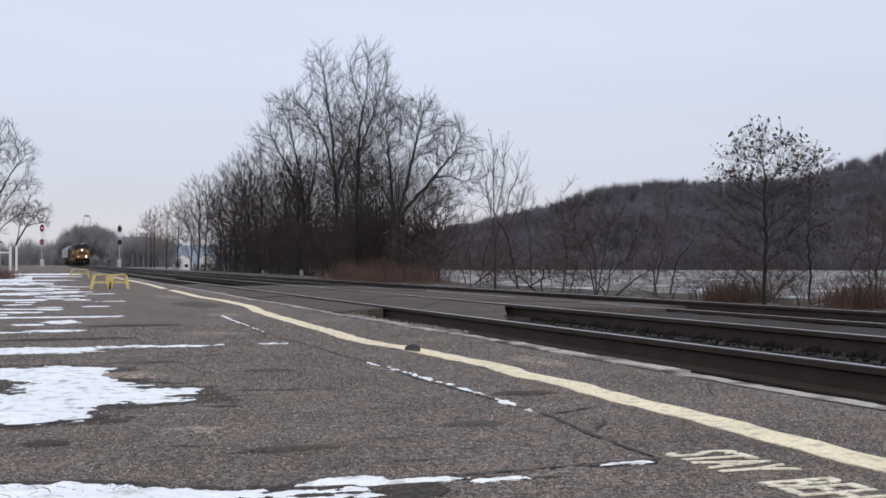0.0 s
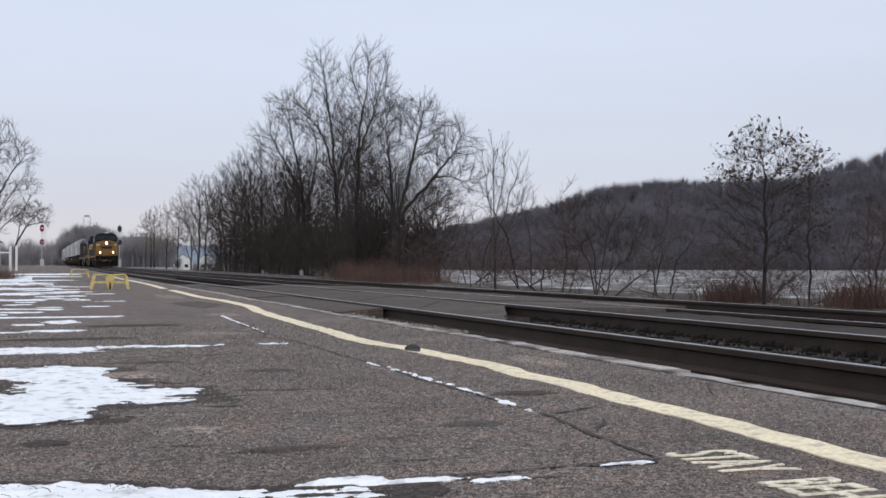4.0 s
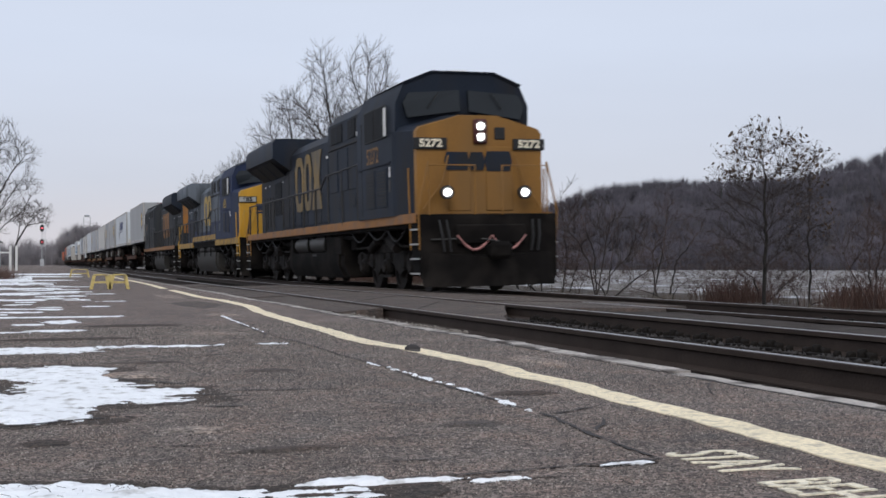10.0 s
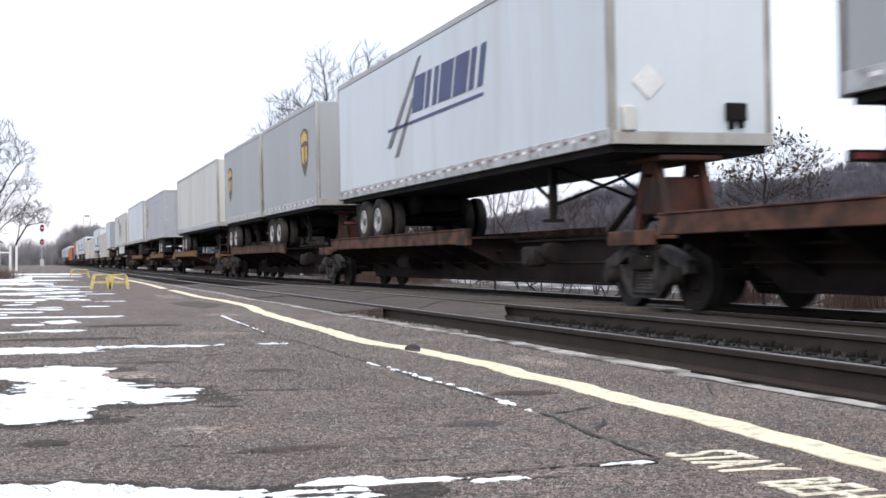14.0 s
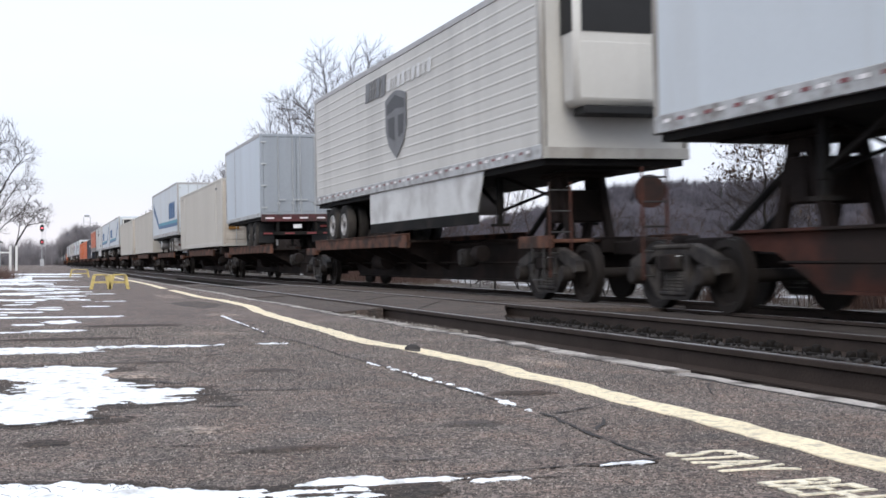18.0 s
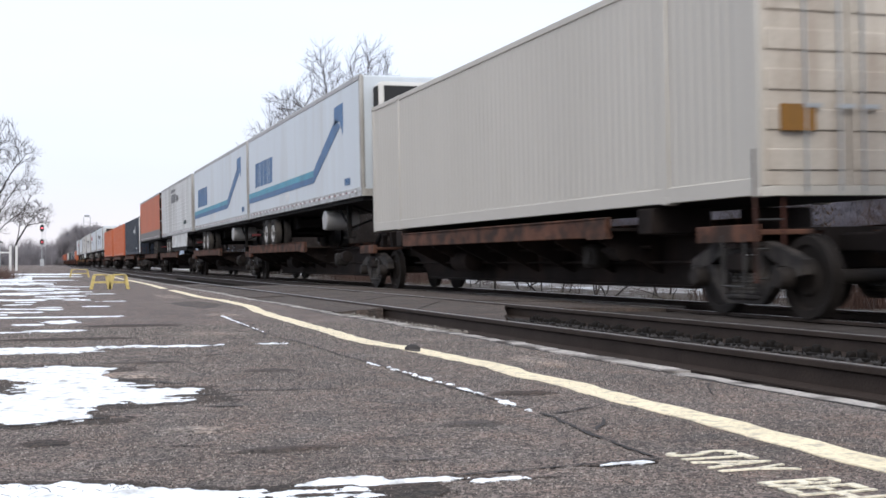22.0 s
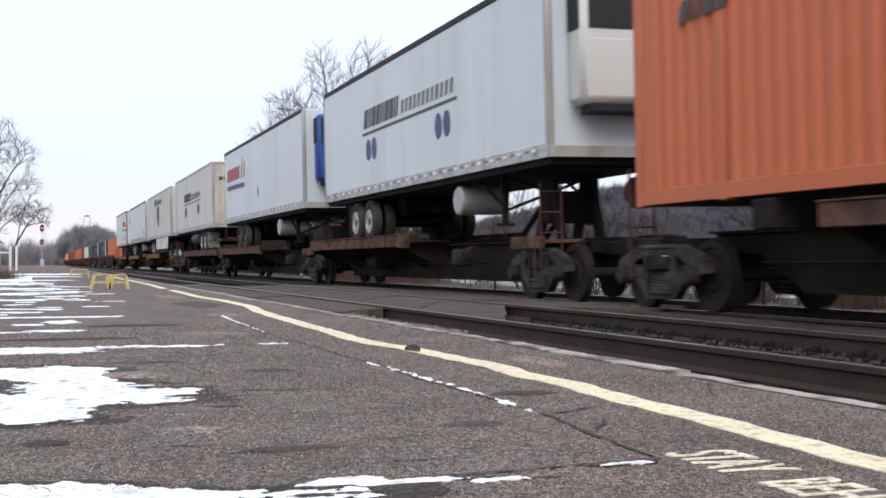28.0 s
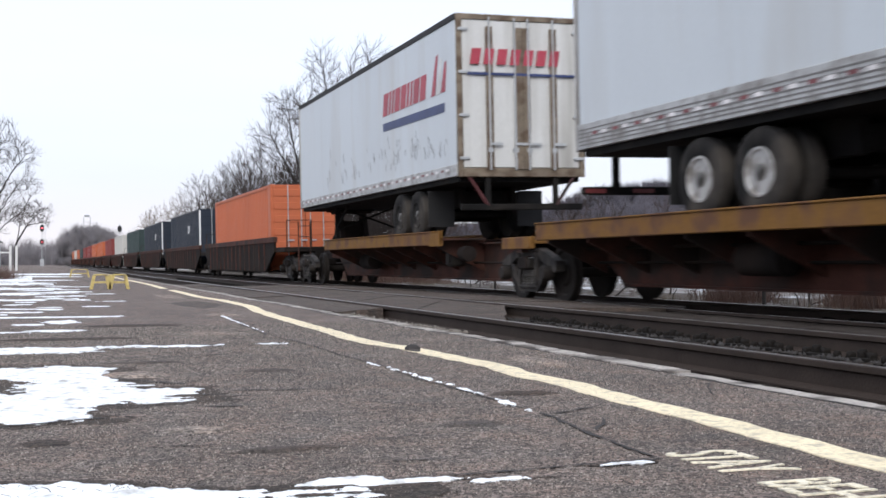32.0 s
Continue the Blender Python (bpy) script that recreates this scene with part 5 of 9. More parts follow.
for x, y, s, k in ((15.0, 32.5, 0.9, 3), (16, 38, 1.2, 1), (15.5, 41, 1.1, 3), (14.5, 28.3, 1.0, 1), (16, 24, 0.8, 1), (15.6, 17, 0.95, 0), (16.6, 16.2, 1.0, 1), (17, 46, 1.5, 1), (16.5, 52, 1.3, 3), (15.2, 20.9, 0.8, 1), (14.9, 34.2, 1.3, 1), (15.2, 36.4, 1.35, 3), (16.5, 43, 1.5, 0), (14.2, 24.8, 0.7, 1), (15.6, 19.2, 0.8, 3), (16.4, 28.6, 1.1, 3), (15.2, 16.1, 0.8, 2)):
    sc = (s * rs.uniform(0.85, 1.3), s * rs.uniform(0.85, 1.2), s * rs.uniform(0.7, 1.15))
    copy_thing(shrubs[k], pose(x, y, ground_z(x, y), rs.uniform(-9, 9), rs.uniform(-9, 9), rs.choice((0, 180)) + rs.uniform(-40, 40)) @ Matrix.Diagonal((*sc, 1))).scale = sc


# ---- dead grass and brush, uncountable ----
def blades(n, x0, x1, y0, y1, h0, h1, seed, clump=0.26):
    r = np.random.RandomState(seed)
    k = max(1, n // 45)
    cx, cy = r.uniform(x0, x1, k), r.uniform(y0, y1, k)
    ch = r.uniform(0.5, 1.0, k)
    i = r.randint(0, k, n)
    x, y = cx[i] + r.normal(0, clump, n), cy[i] + r.normal(0, clump, n)
    z = np.array([ground_z(a, b) for a, b in zip(x, y)])
    h = (h0 + (h1 - h0) * r.uniform(0, 1, n) ** 1.6) * ch[i] * 1.15
    w = r.uniform(0.002, 0.006, n)
    a = r.uniform(0, 6.28, n)
    lx, ly = r.normal(0, 0.42, n) * h, r.normal(0, 0.42, n) * h
    b0 = np.stack([x - w * np.cos(a), y - w * np.sin(a), z - 0.05], 1)
    b1 = np.stack([x + w * np.cos(a), y + w * np.sin(a), z - 0.05], 1)
    m0 = np.stack([x + lx * 0.35, y + ly * 0.35, z + h * 0.6], 1)
    t = np.stack([x + lx, y + ly, z + h], 1)
    v = np.stack([b0, b1, m0 + (b1 - b0) * 0.4, m0 - (b1 - b0) * 0.4, t], 1).reshape(-1, 3)
    k5 = 5 * np.arange(n)[:, None]
    return v, np.concatenate([k5 + np.array([[0, 1, 2]]), k5 + np.array([[0, 2, 3]]), k5 + np.array([[3, 2, 4]])], 0)


for nm, n, x0, x1, y0, y1, h0, h1, m, lab in (("brown_brush", 5000, 14.2, 16.5, 46, 62, 0.4, 1.35, "grass_brown", "rusty brown dead brush along the track"), ("brown_brush", 1500, 14.8, 15.6, 22.0, 24.2, 0.3, 0.7, "grass_brown", "rusty brown dead brush by a young tree"),
                                              ("brown_brush", 1800, 14.8, 15.8, 18.3, 20.2, 0.35, 0.8, "grass_brown", "rusty brown dead brush beyond the rails"), ("dead_grass", 5000, 13.4, 22, 12, 60, 0.06, 0.24, "grass_pale", "short dead grass on the bank"),
                                              ("thicket_undergrowth", 9000, 17, 22, 60, 150, 0.6, 2.4, "twig", "dark tangled undergrowth below the trees"), ("dead_grass", 2500, -4.2, -2.0, 28, 80, 0.1, 0.4, "grass_pale", "dead grass beside the platform"),
                                              ("field_weeds", 4000, 18, 42, 14, 66, 0.3, 1.0, "twig", "thin dry weeds standing in the snowy field"),
                                              ("brown_brush", 1800, -2.2, -0.95, 42.5, 48, 0.2, 0.62, "grass_brown", "mound of dead brown weeds at the platform's edge")):
    v, f = blades(n, x0, x1, y0, y1, h0, h1, n + int(x0))
    tagged(new(nm, array_mesh(nm, v, f, m)), lab, "grass", kind="stuff")


# ---- wooded hill across the field ----
def hill_top(u):
    """Height of the far slope for a bearing u to the right of the track, in radians."""
    pts = ((-0.2, 6), (0.10, 6), (0.22, 12), (0.30, 17), (0.355, 22), (0.42, 29), (0.46, 36), (0.52, 39), (0.56, 38.5), (0.60, 39.2), (0.635, 40.5), (0.66, 44.5), (0.68, 46.5), (0.70, 49), (0.75, 53), (1.0, 60), (1.5, 55))
    for (a, p), (b, q) in zip(pts, pts[1:]):
        if u <= b:
            return p + (q - p) * max(0, (u - a) / (b - a))
    return pts[-1][1]


def build_hill():
    nu, nr = 90, 12
    v, f = [], []
    for j in range(nr):
        for i in range(nu):
            u = 0.2 + (1.45 - 0.2) * i / (nu - 1)
            t = j / (nr - 1)
            d = 430 + 330 * t
            z = -1.9 + (hill_top(u) - 8) * (d / 600) * (t ** 0.8) * 1.25 + 1.5 * noise.noise((u * 14, t * 4, 0))
            v.append((d * math.sin(u), d * math.cos(u), z))
    for j in range(nr - 1):
        for i in range(nu - 1):
            f.append((j * nu + i, j * nu + i + 1, (j + 1) * nu + i + 1, (j + 1) * nu + i))
    me = bpy.data.meshes.new("hill")
    me.from_pydata(v, [], f)
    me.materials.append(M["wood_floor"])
    me.shade_smooth()
    tagged(new("hill", me), "low wooded hill beyond the snowy field", "hill", kind="structure")


def far_wood(name, pts, h0, h1, label, seed, strokes=26, wide=0.09, material="twig_far_hazed", spread=0.26):
    """Many small bare trees as thin strokes, in one mesh."""
    r = np.random.RandomState(seed)
    p = np.asarray(pts, float)
    n = len(p)
    h = r.uniform(h0, h1, n)
    base = np.repeat(p, strokes, 0)
    hh = np.repeat(h, strokes)
    m = n * strokes
    t0 = r.uniform(0.25, 0.62, m)
    d = r.normal(0, 1, (m, 3))
    d[:, 2] = np.abs(d[:, 2]) - 0.35
    d /= np.linalg.norm(d, axis=1, keepdims=True)
    p0 = base + np.stack([np.zeros(m), np.zeros(m), hh * t0], 1)
    p1 = base + np.stack([d[:, 0] * hh * spread, d[:, 1] * hh * spread, hh * (0.58 + 0.42 * d[:, 2])], 1) + r.normal(0, 0.03, (m, 3)) * hh[:, None]
    p0[::strokes], p1[::strokes] = p, p + np.stack([np.zeros(n), np.zeros(n), h * 0.9], 1)
    w = wide * r.uniform(0.5, 1.2, m)
    w[::strokes] *= 2.2
    bear = np.arctan2(base[:, 0], base[:, 1])
    sx, sy = np.cos(bear), -np.sin(bear)
    side = np.stack([sx, sy, np.zeros(m)], 1) * w[:, None]
    depth = np.stack([sy, -sx, np.zeros(m)], 1) * w[:, None]
    v = np.stack([p0 - side, p0 + side, p0 + depth, p1], 1).reshape(-1, 3)
    k = 4 * np.arange(m)[:, None]
    f = np.concatenate([k + np.array([[0, 1, 3]]), k + np.array([[1, 2, 3]]), k + np.array([[2, 0, 3]])], 0)
    tagged(new(name, array_mesh(name, v, f, material)), label, "wood", kind="stuff")


build_hill()
rh = np.random.RandomState(9)
pts = []
for k in range(3600):
    u, t = rh.uniform(0.21, 0.80), rh.uniform(0, 1) ** 0.8
    d = 425 + 330 * t
    pts.append((d * math.sin(u), d * math.cos(u), -2.2 + (hill_top(u) - 8) * (d / 600) * (t ** 0.8) * 1.25))
for k in range(1100):
    u, t = rh.uniform(0.21, 0.80), rh.uniform(0.84, 1.0)
    d = 425 + 330 * t
    pts.append((d * math.sin(u), d * math.cos(u), -3.2 + (hill_top(u) - 8) * (d / 600) * (t ** 0.8) * 1.25))
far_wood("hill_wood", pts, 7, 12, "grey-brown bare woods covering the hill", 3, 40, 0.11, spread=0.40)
pts = []
for k in range(22):
    u, t = rh.choice([rh.uniform(0.425, 0.47), rh.uniform(0.50, 0.60), rh.uniform(0.70, 0.8)]), rh.uniform(0.75, 1.0)
    d = 425 + 330 * t
    pts.append((d * math.sin(u), d * math.cos(u), -2.2 + (hill_top(u) - 8) * (d / 600) * (t ** 0.8) * 1.25))


def conifers(pts):
    v, f = [], []
    r = random.Random(3)
    for x, y, z in pts:
        h = r.uniform(6, 9)
        for k in range(7):
            zz, rr = z + h * (0.15 + 0.12 * k), (1 - k / 7.5) * h * 0.19
            n = 7
            b = len(v)
            for i in range(n):
                w = 6.283 * i / n + k
                q = rr * r.uniform(0.6, 1.25)
                v.append((x + q * math.cos(w), y + q * math.sin(w), zz))
            v.append((x, y, zz + h * 0.24))
            f += [(b + i, b + (i + 1) % n, b + n) for i in range(n)]
    tagged(new("hill_conifers", array_mesh("hill_conifers", np.array(v), np.array(f), "conifer")), "dark green conifers along the crest of the hill", "wood", kind="stuff")


conifers(pts)
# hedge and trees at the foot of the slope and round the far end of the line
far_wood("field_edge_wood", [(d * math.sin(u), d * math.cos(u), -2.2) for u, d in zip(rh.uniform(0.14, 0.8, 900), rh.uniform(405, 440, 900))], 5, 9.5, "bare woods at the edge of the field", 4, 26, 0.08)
# trees at the line's end carry their haze in the twig colour
dome = []
for u, d in zip(rh.uniform(-1, 1, 760), rh.uniform(430, 520, 760)):
    w = 0.0385 + 0.027 * u
    dome.append((d * math.sin(w), d * math.cos(w), -1.5 + 11.5 * math.sqrt(1 - u * u) * rh.uniform(0.2, 1)))
far_wood("line_end_wood", dome, 5, 7.5, "rounded mass of bare trees at the far end of the line", 5, 44, 0.09, "twig_painted_haze", spread=0.45)
far_wood("line_end_wood", [(d * math.sin(u), d * math.cos(u), -0.5) for u, d in zip(rh.uniform(0.055, 0.105, 260), rh.uniform(300, 420, 260))], 6, 11, "row of bare trees along the far line", 6, 44, 0.07, "twig_painted_haze", spread=0.36)
far_wood("line_end_wood", [(d * math.sin(u), d * math.cos(u), -0.5) for u, d in zip(rh.uniform(-0.09, 0.01, 200), rh.uniform(300, 420, 200))], 5, 9.0, "low bare trees left of the far line", 7, 44, 0.07, "twig_painted_haze", spread=0.36)
far_wood("line_end_scrub", [(d * math.sin(u), d * math.cos(u), -0.8) for u, d in zip(rh.uniform(-0.1, 0.11, 520), rh.uniform(385, 430, 520))], 2, 4.5, "low grey scrub round the far end of the line", 8, 30, 0.10, "twig_painted_haze", spread=0.6)
# ridge on the horizon, its pale blue haze painted into the colour
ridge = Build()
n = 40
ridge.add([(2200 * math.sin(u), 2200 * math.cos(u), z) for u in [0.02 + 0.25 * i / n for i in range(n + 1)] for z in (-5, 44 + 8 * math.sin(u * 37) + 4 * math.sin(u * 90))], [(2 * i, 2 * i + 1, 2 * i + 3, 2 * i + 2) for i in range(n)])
M["ridge"] = mat("ridge_painted_hazy_blue", (0.30, 0.35, 0.44), 1.0, scale=0.004, fine=0.05, var=0.12, bump=0, spec=0)
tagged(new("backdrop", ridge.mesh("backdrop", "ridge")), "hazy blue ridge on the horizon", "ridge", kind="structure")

# trees on the platform's landward side
LAND = "bare tree with a wide crown beside the platform"
tree(LAND, crown(90, [[(0, 0, -0.3), (0.1, 0, 3.0), (0.3, 0, 6.0), (0.5, 0, 8.6)], [(0.1, 0, 2.6), (1.2, 0, 5.0), (2.2, 0, 6.6)], [(0.2, 0, 4.6), (1.4, 0, 6.6), (2.3, 0.2, 8.0)], [(0.1, 0, 2.2), (1.4, 0.2, 3.6), (2.4, 0.2, 4.4)], [(0, 0, 3.0), (-1.5, 0, 6.0)]],
     ((0.4, 0, 8.6, 1.5, 1.5, 1.9), (2.0, 0, 7.8, 1.1, 1.1, 1.2), (2.0, 0, 5.6, 1.2, 1.2, 1.1), (1.6, 0, 3.9, 1.3, 1.1, 0.9), (-1.4, 0, 6.4, 1.8, 1.6, 2.4), (0.4, 0, 5.6, 1.2, 1.2, 1.6)), 1500, 0.27, 0.010, rise=0.25), pose(-3.2, 84, -0.06), min_r=0.007)
tree(LAND, crown(91, [[(0, 0, -0.3), (0.1, 0, 2.2), (0.5, 0, 5)], [(0.1, 0, 2.0), (1.6, 0, 4.4)]], ((0.4, 0, 5.4, 2.4, 2.2, 3.0), (1.4, 0, 4.2, 1.8, 1.6, 1.6), (-0.3, 0, 7.4, 1.8, 1.8, 2.2)), 900, 0.30, 0.011, rise=0.25), pose(-5.2, 102, -0.06), min_r=0.008)
tree("small bare tree leaning out over the platform", crown(92, [[(0, 0, -0.3), (0.0, 0, 2.2), (0.2, 0, 3.0), (1.3, 0, 4.9), (2.4, 0, 6.2), (3.3, 0, 6.9)], [(0.2, 0, 3.0), (0.5, 0.2, 5.0), (1.0, 0.2, 6.8)], [(1.3, 0, 4.9), (2.4, 0, 5.0), (3.3, 0, 5.4)]], ((2.4, 0, 6.3, 1.5, 1.3, 1.3), (0.9, 0, 5.9, 1.3, 1.3, 1.6), (2.9, 0, 5.2, 1.0, 1.0, 0.7)), 560, 0.3, 0.014, rise=0.25), pose(-2.6, 140, -0.06), min_r=0.012)
# ---- the train: local y runs back from each vehicle's leading end, x < 0 faces the platform, z = 0 is the rail top ----
TRAIN = []
SHARED = {}


def rolls(ob, q):
    TRAIN.append((ob, q))
    return ob


def shared(key, make, material):
    """A mesh made once and used again."""
    if (key, material) not in SHARED:
        SHARED[(key, material)] = make().mesh(key, material)
    return SHARED[(key, material)]


def placed(name, me, parent, x, y, z, rz=0.0, label=""):
    ob = part(name, me, "", parent, label)
    ob.matrix_basis = pose(x, y, z, 0, 0, rz)
    return ob


def wheel_build(r):
    return lambda: Build().lathe((0, 0, 0), ((-0.066, r * 0.30), (-0.066, r * 0.40), (-0.03, r * 0.48), (-0.03, r * 0.74), (-0.066, r * 0.80), (-0.066, r), (0.03, r), (0.034, r + 0.028), (0.062, r + 0.028), (0.062, r * 0.3)), 28)


def tyre_build():
    return Build().lathe((0, 0, 0), ((0.24, 0.27), (0.24, 0.44), (0.215, 0.495), (0.17, 0.51), (0.07, 0.51), (0.025, 0.495), (0.0, 0.45), (0.0, 0.33), (0.015, 0.285), (0.05, 0.27)), 26)


def rim_build():
    """The pale outer ring of a wheel."""
    return Build().lathe((0, 0, 0), ((0.03, 0.288), (0.0, 0.280), (0.0, 0.255), (0.02, 0.238), (0.07, 0.222), (0.075, 0.20)), 24)


def hub_build():
    """The dark dish of a wheel with its hub."""
    return Build().lathe((0, 0, 0), ((0.072, 0.221), (0.13, 0.205), (0.148, 0.19), (0.140, 0.135), (0.06, 0.115), (0.02, 0.095), (0.005, 0.06), (0.0, 0.02)), 20)


# ---------------- freight truck ----------------
def side_frame():
    """Cast side frame: bowed top chord, dropped bottom chord, columns round the spring window and jaws over the bearings."""
    top = [(-1.14, 0.50), (-1.12, 0.66), (-0.88, 0.75), (-0.45, 0.87), (0.45, 0.87), (0.88, 0.75), (1.12, 0.66), (1.14, 0.50), (1.02, 0.47), (0.97, 0.57), (0.72, 0.60), (0.42, 0.73), (-0.42, 0.73), (-0.72, 0.60), (-0.97, 0.57), (-1.02, 0.47)]
    low = [(-0.74, 0.61), (-0.70, 0.46), (-0.42, 0.20), (-0.34, 0.15), (0.34, 0.15), (0.42, 0.20), (0.70, 0.46), (0.74, 0.61), (0.60, 0.60), (0.36, 0.30), (-0.36, 0.30), (-0.60, 0.60)]
    return Build().prism(top, "x", -0.075, 0.075).prism(low, "x", -0.07, 0.07).box(-0.09, 0.09, -0.40, -0.29, 0.25, 0.80, 0.02).box(-0.09, 0.09, 0.29, 0.40, 0.25, 0.80, 0.02).box(-0.10, 0.10, -0.32, 0.32, 0.20, 0.26, 0.02).box(-0.1, 0.1, -0.46, 0.46, 0.80, 0.86, 0.02)


def coil():
    prof = []
    for j in range(6):
        prof += [(0.042 * j, 0.048), (0.006 + 0.042 * j, 0.062), (0.022 + 0.042 * j, 0.062), (0.028 + 0.042 * j, 0.048)]
    return Build().lathe((0, 0, 0.272), prof, 10, "z")


def truck(parent, y):
    t = part("truck", shared("truck_bolster", lambda: Build().box(-1.18, 1.18, -0.2, 0.2, 0.52, 0.74, 0.03).cyl((0, 0, 0.7), (0, 0, 0.9), 0.22, 14), "car_dark"), "", parent, "dark cast steel four-wheel truck")
    t.matrix_basis = pose(0, y, 0)
    for sx in (-1, 1):
        placed("side_frame", shared("side_frame", side_frame, "truck_grey"), t, sx * 1.0, 0, 0)
        for yy in (-0.17, 0.0, 0.17):
            placed("coil_spring", shared("coil_spring", coil, "spring_dust"), t, sx * 1.03, yy, 0)
        placed("bolster_end", shared("bolster_end", lambda: Build().box(-0.14, 0.12, -0.24, 0.24, 0.53, 0.71, 0.03).box(-0.15, -0.13, -0.12, 0.12, 0.57, 0.67, 0.005), "cast"), t, sx * 1.02, 0, 0, 0 if sx < 0 else 180)
        if sx < 0:
            placed("lodged_snow", shared("lodged_snow", lambda: Build().prism([(-0.22, 0.711), (0.2, 0.711), (0.12, 0.732), (-0.05, 0.738), (-0.16, 0.728)], "x", -0.1, 0.05), "snow"), t, sx * 1.02, 0, 0)
        for yy in (-0.86, 0.86):
            placed("bearing_cap", shared("bearing_cap", lambda: Build().lathe((0, 0, 0), ((-0.16, 0.06), (-0.16, 0.10), (-0.12, 0.125), (0.0, 0.125)), 14), "wheel"), t, sx * 1.05, yy, 0.46, 0 if sx < 0 else 180)
    for yy in (-0.86, 0.86):
        for sx in (-1, 1):
            placed("wheel", shared("freight_wheel", wheel_build(0.457), "wheel"), t, sx * 0.755, yy, 0.457, 0 if sx < 0 else 180)
        placed("axle", shared("freight_axle", lambda: Build().cyl((-0.8, 0, 0.457), (0.8, 0, 0.457), 0.085, 10), "wheel"), t, 0, yy, 0)
    return t


# ---------------- articulated spine wagons ----------------
def spine(q0, q1, edge, sill, deck, hitch, first, last, label, pins=False):
    L = q1 - q0
    u = rolls(thing("spine_wagon", label, "freight wagon", "spine wagons of the train"), q0)
    a, b = -0.55, L - 0.55 + (0.3 if last else 0)
    mid = [(a, 0.78), (1.2, 0.74), (2.1, 0.28), (L - 2.1, 0.28), (L - 1.2, 0.74), (b, 0.78), (b, 1.0), (a, 1.0)]
    part("centre_sill", Build().prism(mid, "x", -0.34, 0.34).box(-0.42, 0.42, 2.2, L - 2.2, 0.26, 0.30).box(-0.45, 0.45, a, b, 0.985, 1.02), sill, u, "deep steel box girder")
    d0, d1 = deck
    for sx in (-1, 1):
        x0, x1 = (-1.36, -0.42) if sx < 0 else (0.42, 1.36)
        dk = part("wheel_deck", Build().box(x0, x1, d0, d1, 1.07, 1.11), sill, u)
        e0, e1 = (-1.40, -1.34) if sx < 0 else (1.34, 1.40)
        part("edge_rail", Build().box(e0, e1, d0, d1, 0.98, 1.24, 0.015).box(e0 - 0.02, e1 + 0.02, d0, d1, 1.235, 1.26, 0.008).box(e0 - 0.012, e1 + 0.012, d0, d0 + 0.6, 0.96, 1.23), edge, dk)
        n = max(3, int((d1 - d0) / 1.25))
        for k in range(n):
            yy = d0 + 0.35 + (d1 - d0 - 0.7) * k / (n - 1)
            part("outrigger", Build().prism([(sx * 0.34, 0.45), (sx * 1.33, 0.93), (sx * 1.33, 1.07), (sx * 0.34, 1.07)], "y", yy - 0.03, yy + 0.03), sill, dk)
    if hitch is not None:
        h = part("trailer_hitch", Build().prism([(hitch - 0.55, 1.0), (hitch - 0.2, 2.08), (hitch + 0.2, 2.08), (hitch + 0.55, 1.0), (hitch + 0.38, 1.0), (hitch + 0.1, 1.9), (hitch - 0.1, 1.9), (hitch - 0.38, 1.0)], "x", -0.42, -0.30).prism([(hitch - 0.55, 1.0), (hitch - 0.2, 2.08), (hitch + 0.2, 2.08), (hitch + 0.55, 1.0), (hitch + 0.38, 1.0), (hitch + 0.1, 1.9), (hitch - 0.1, 1.9), (hitch - 0.38, 1.0)], "x", 0.30, 0.42)
                 .box(-0.45, 0.45, hitch - 0.18, hitch + 0.18, 1.3, 1.85, 0.03).box(-0.5, 0.5, hitch - 0.5, hitch + 0.5, 2.06, 2.14, 0.02), "car_brown" if q0 < 395 else "car_dark", u, "steel trailer hitch")
        part("hitch_strut", Build().tube([(-0.25, hitch + 0.3, 1.8), (-0.25, hitch + 1.7, 1.02)], 0.06, 6).tube([(0.25, hitch + 0.3, 1.8), (0.25, hitch + 1.7, 1.02)], 0.06, 6), "chassis", h)
    if pins:
        for yy in (2.0, L - 2.6):
            for x in (-1.24, 0.34):
                part("container_pedestal", Build().box(x, x + 0.9, yy - 0.2, yy + 0.2, 1.0, 1.34, 0.02), sill, u)
    part("air_reservoir", Build().lathe((-0.72, L * 0.62 if d0 < L * 0.4 else L * 0.30, 0.66), ((-0.0, 0.05), (0.04, 0.2), (0.9, 0.2), (0.94, 0.05)), 16, "y"), "car_dark", u)
    part("brake_rods", Build().tube([(-0.55, 1.6, 0.62), (-0.55, L - 1.6, 0.62)], 0.022, 5).tube([(-0.7, d0, 0.84), (-0.7, d1, 0.84)], 0.025, 5), "car_dark", u)
    part("brake_hose", Build().tube([(-0.5, -0.5, 0.85), (-0.55, -0.2, 0.55), (-0.5, 0.15, 0.48), (-0.45, 0.6, 0.62)], 0.03, 6), "frame_black", u)
    part("brake_cylinder", Build().lathe((-0.95, 3.1, 0.80), ((0, 0.04), (0.02, 0.15), (0.34, 0.15), (0.38, 0.05), (0.7, 0.03)), 12, "y"), "car_dark", u)
    part("control_valve", Build().box(-1.0, -0.7, 4.0, 4.45, 0.55, 0.9, 0.05).cyl((-1.02, 4.2, 0.72), (-0.9, 4.2, 0.72), 0.12, 10), "cast", u)
    part("bolster_arm", Build().prism([(-1.22, 0.80), (1.22, 0.80), (1.22, 0.94), (-1.22, 0.94)], "y", -0.12, 0.12), sill, u)
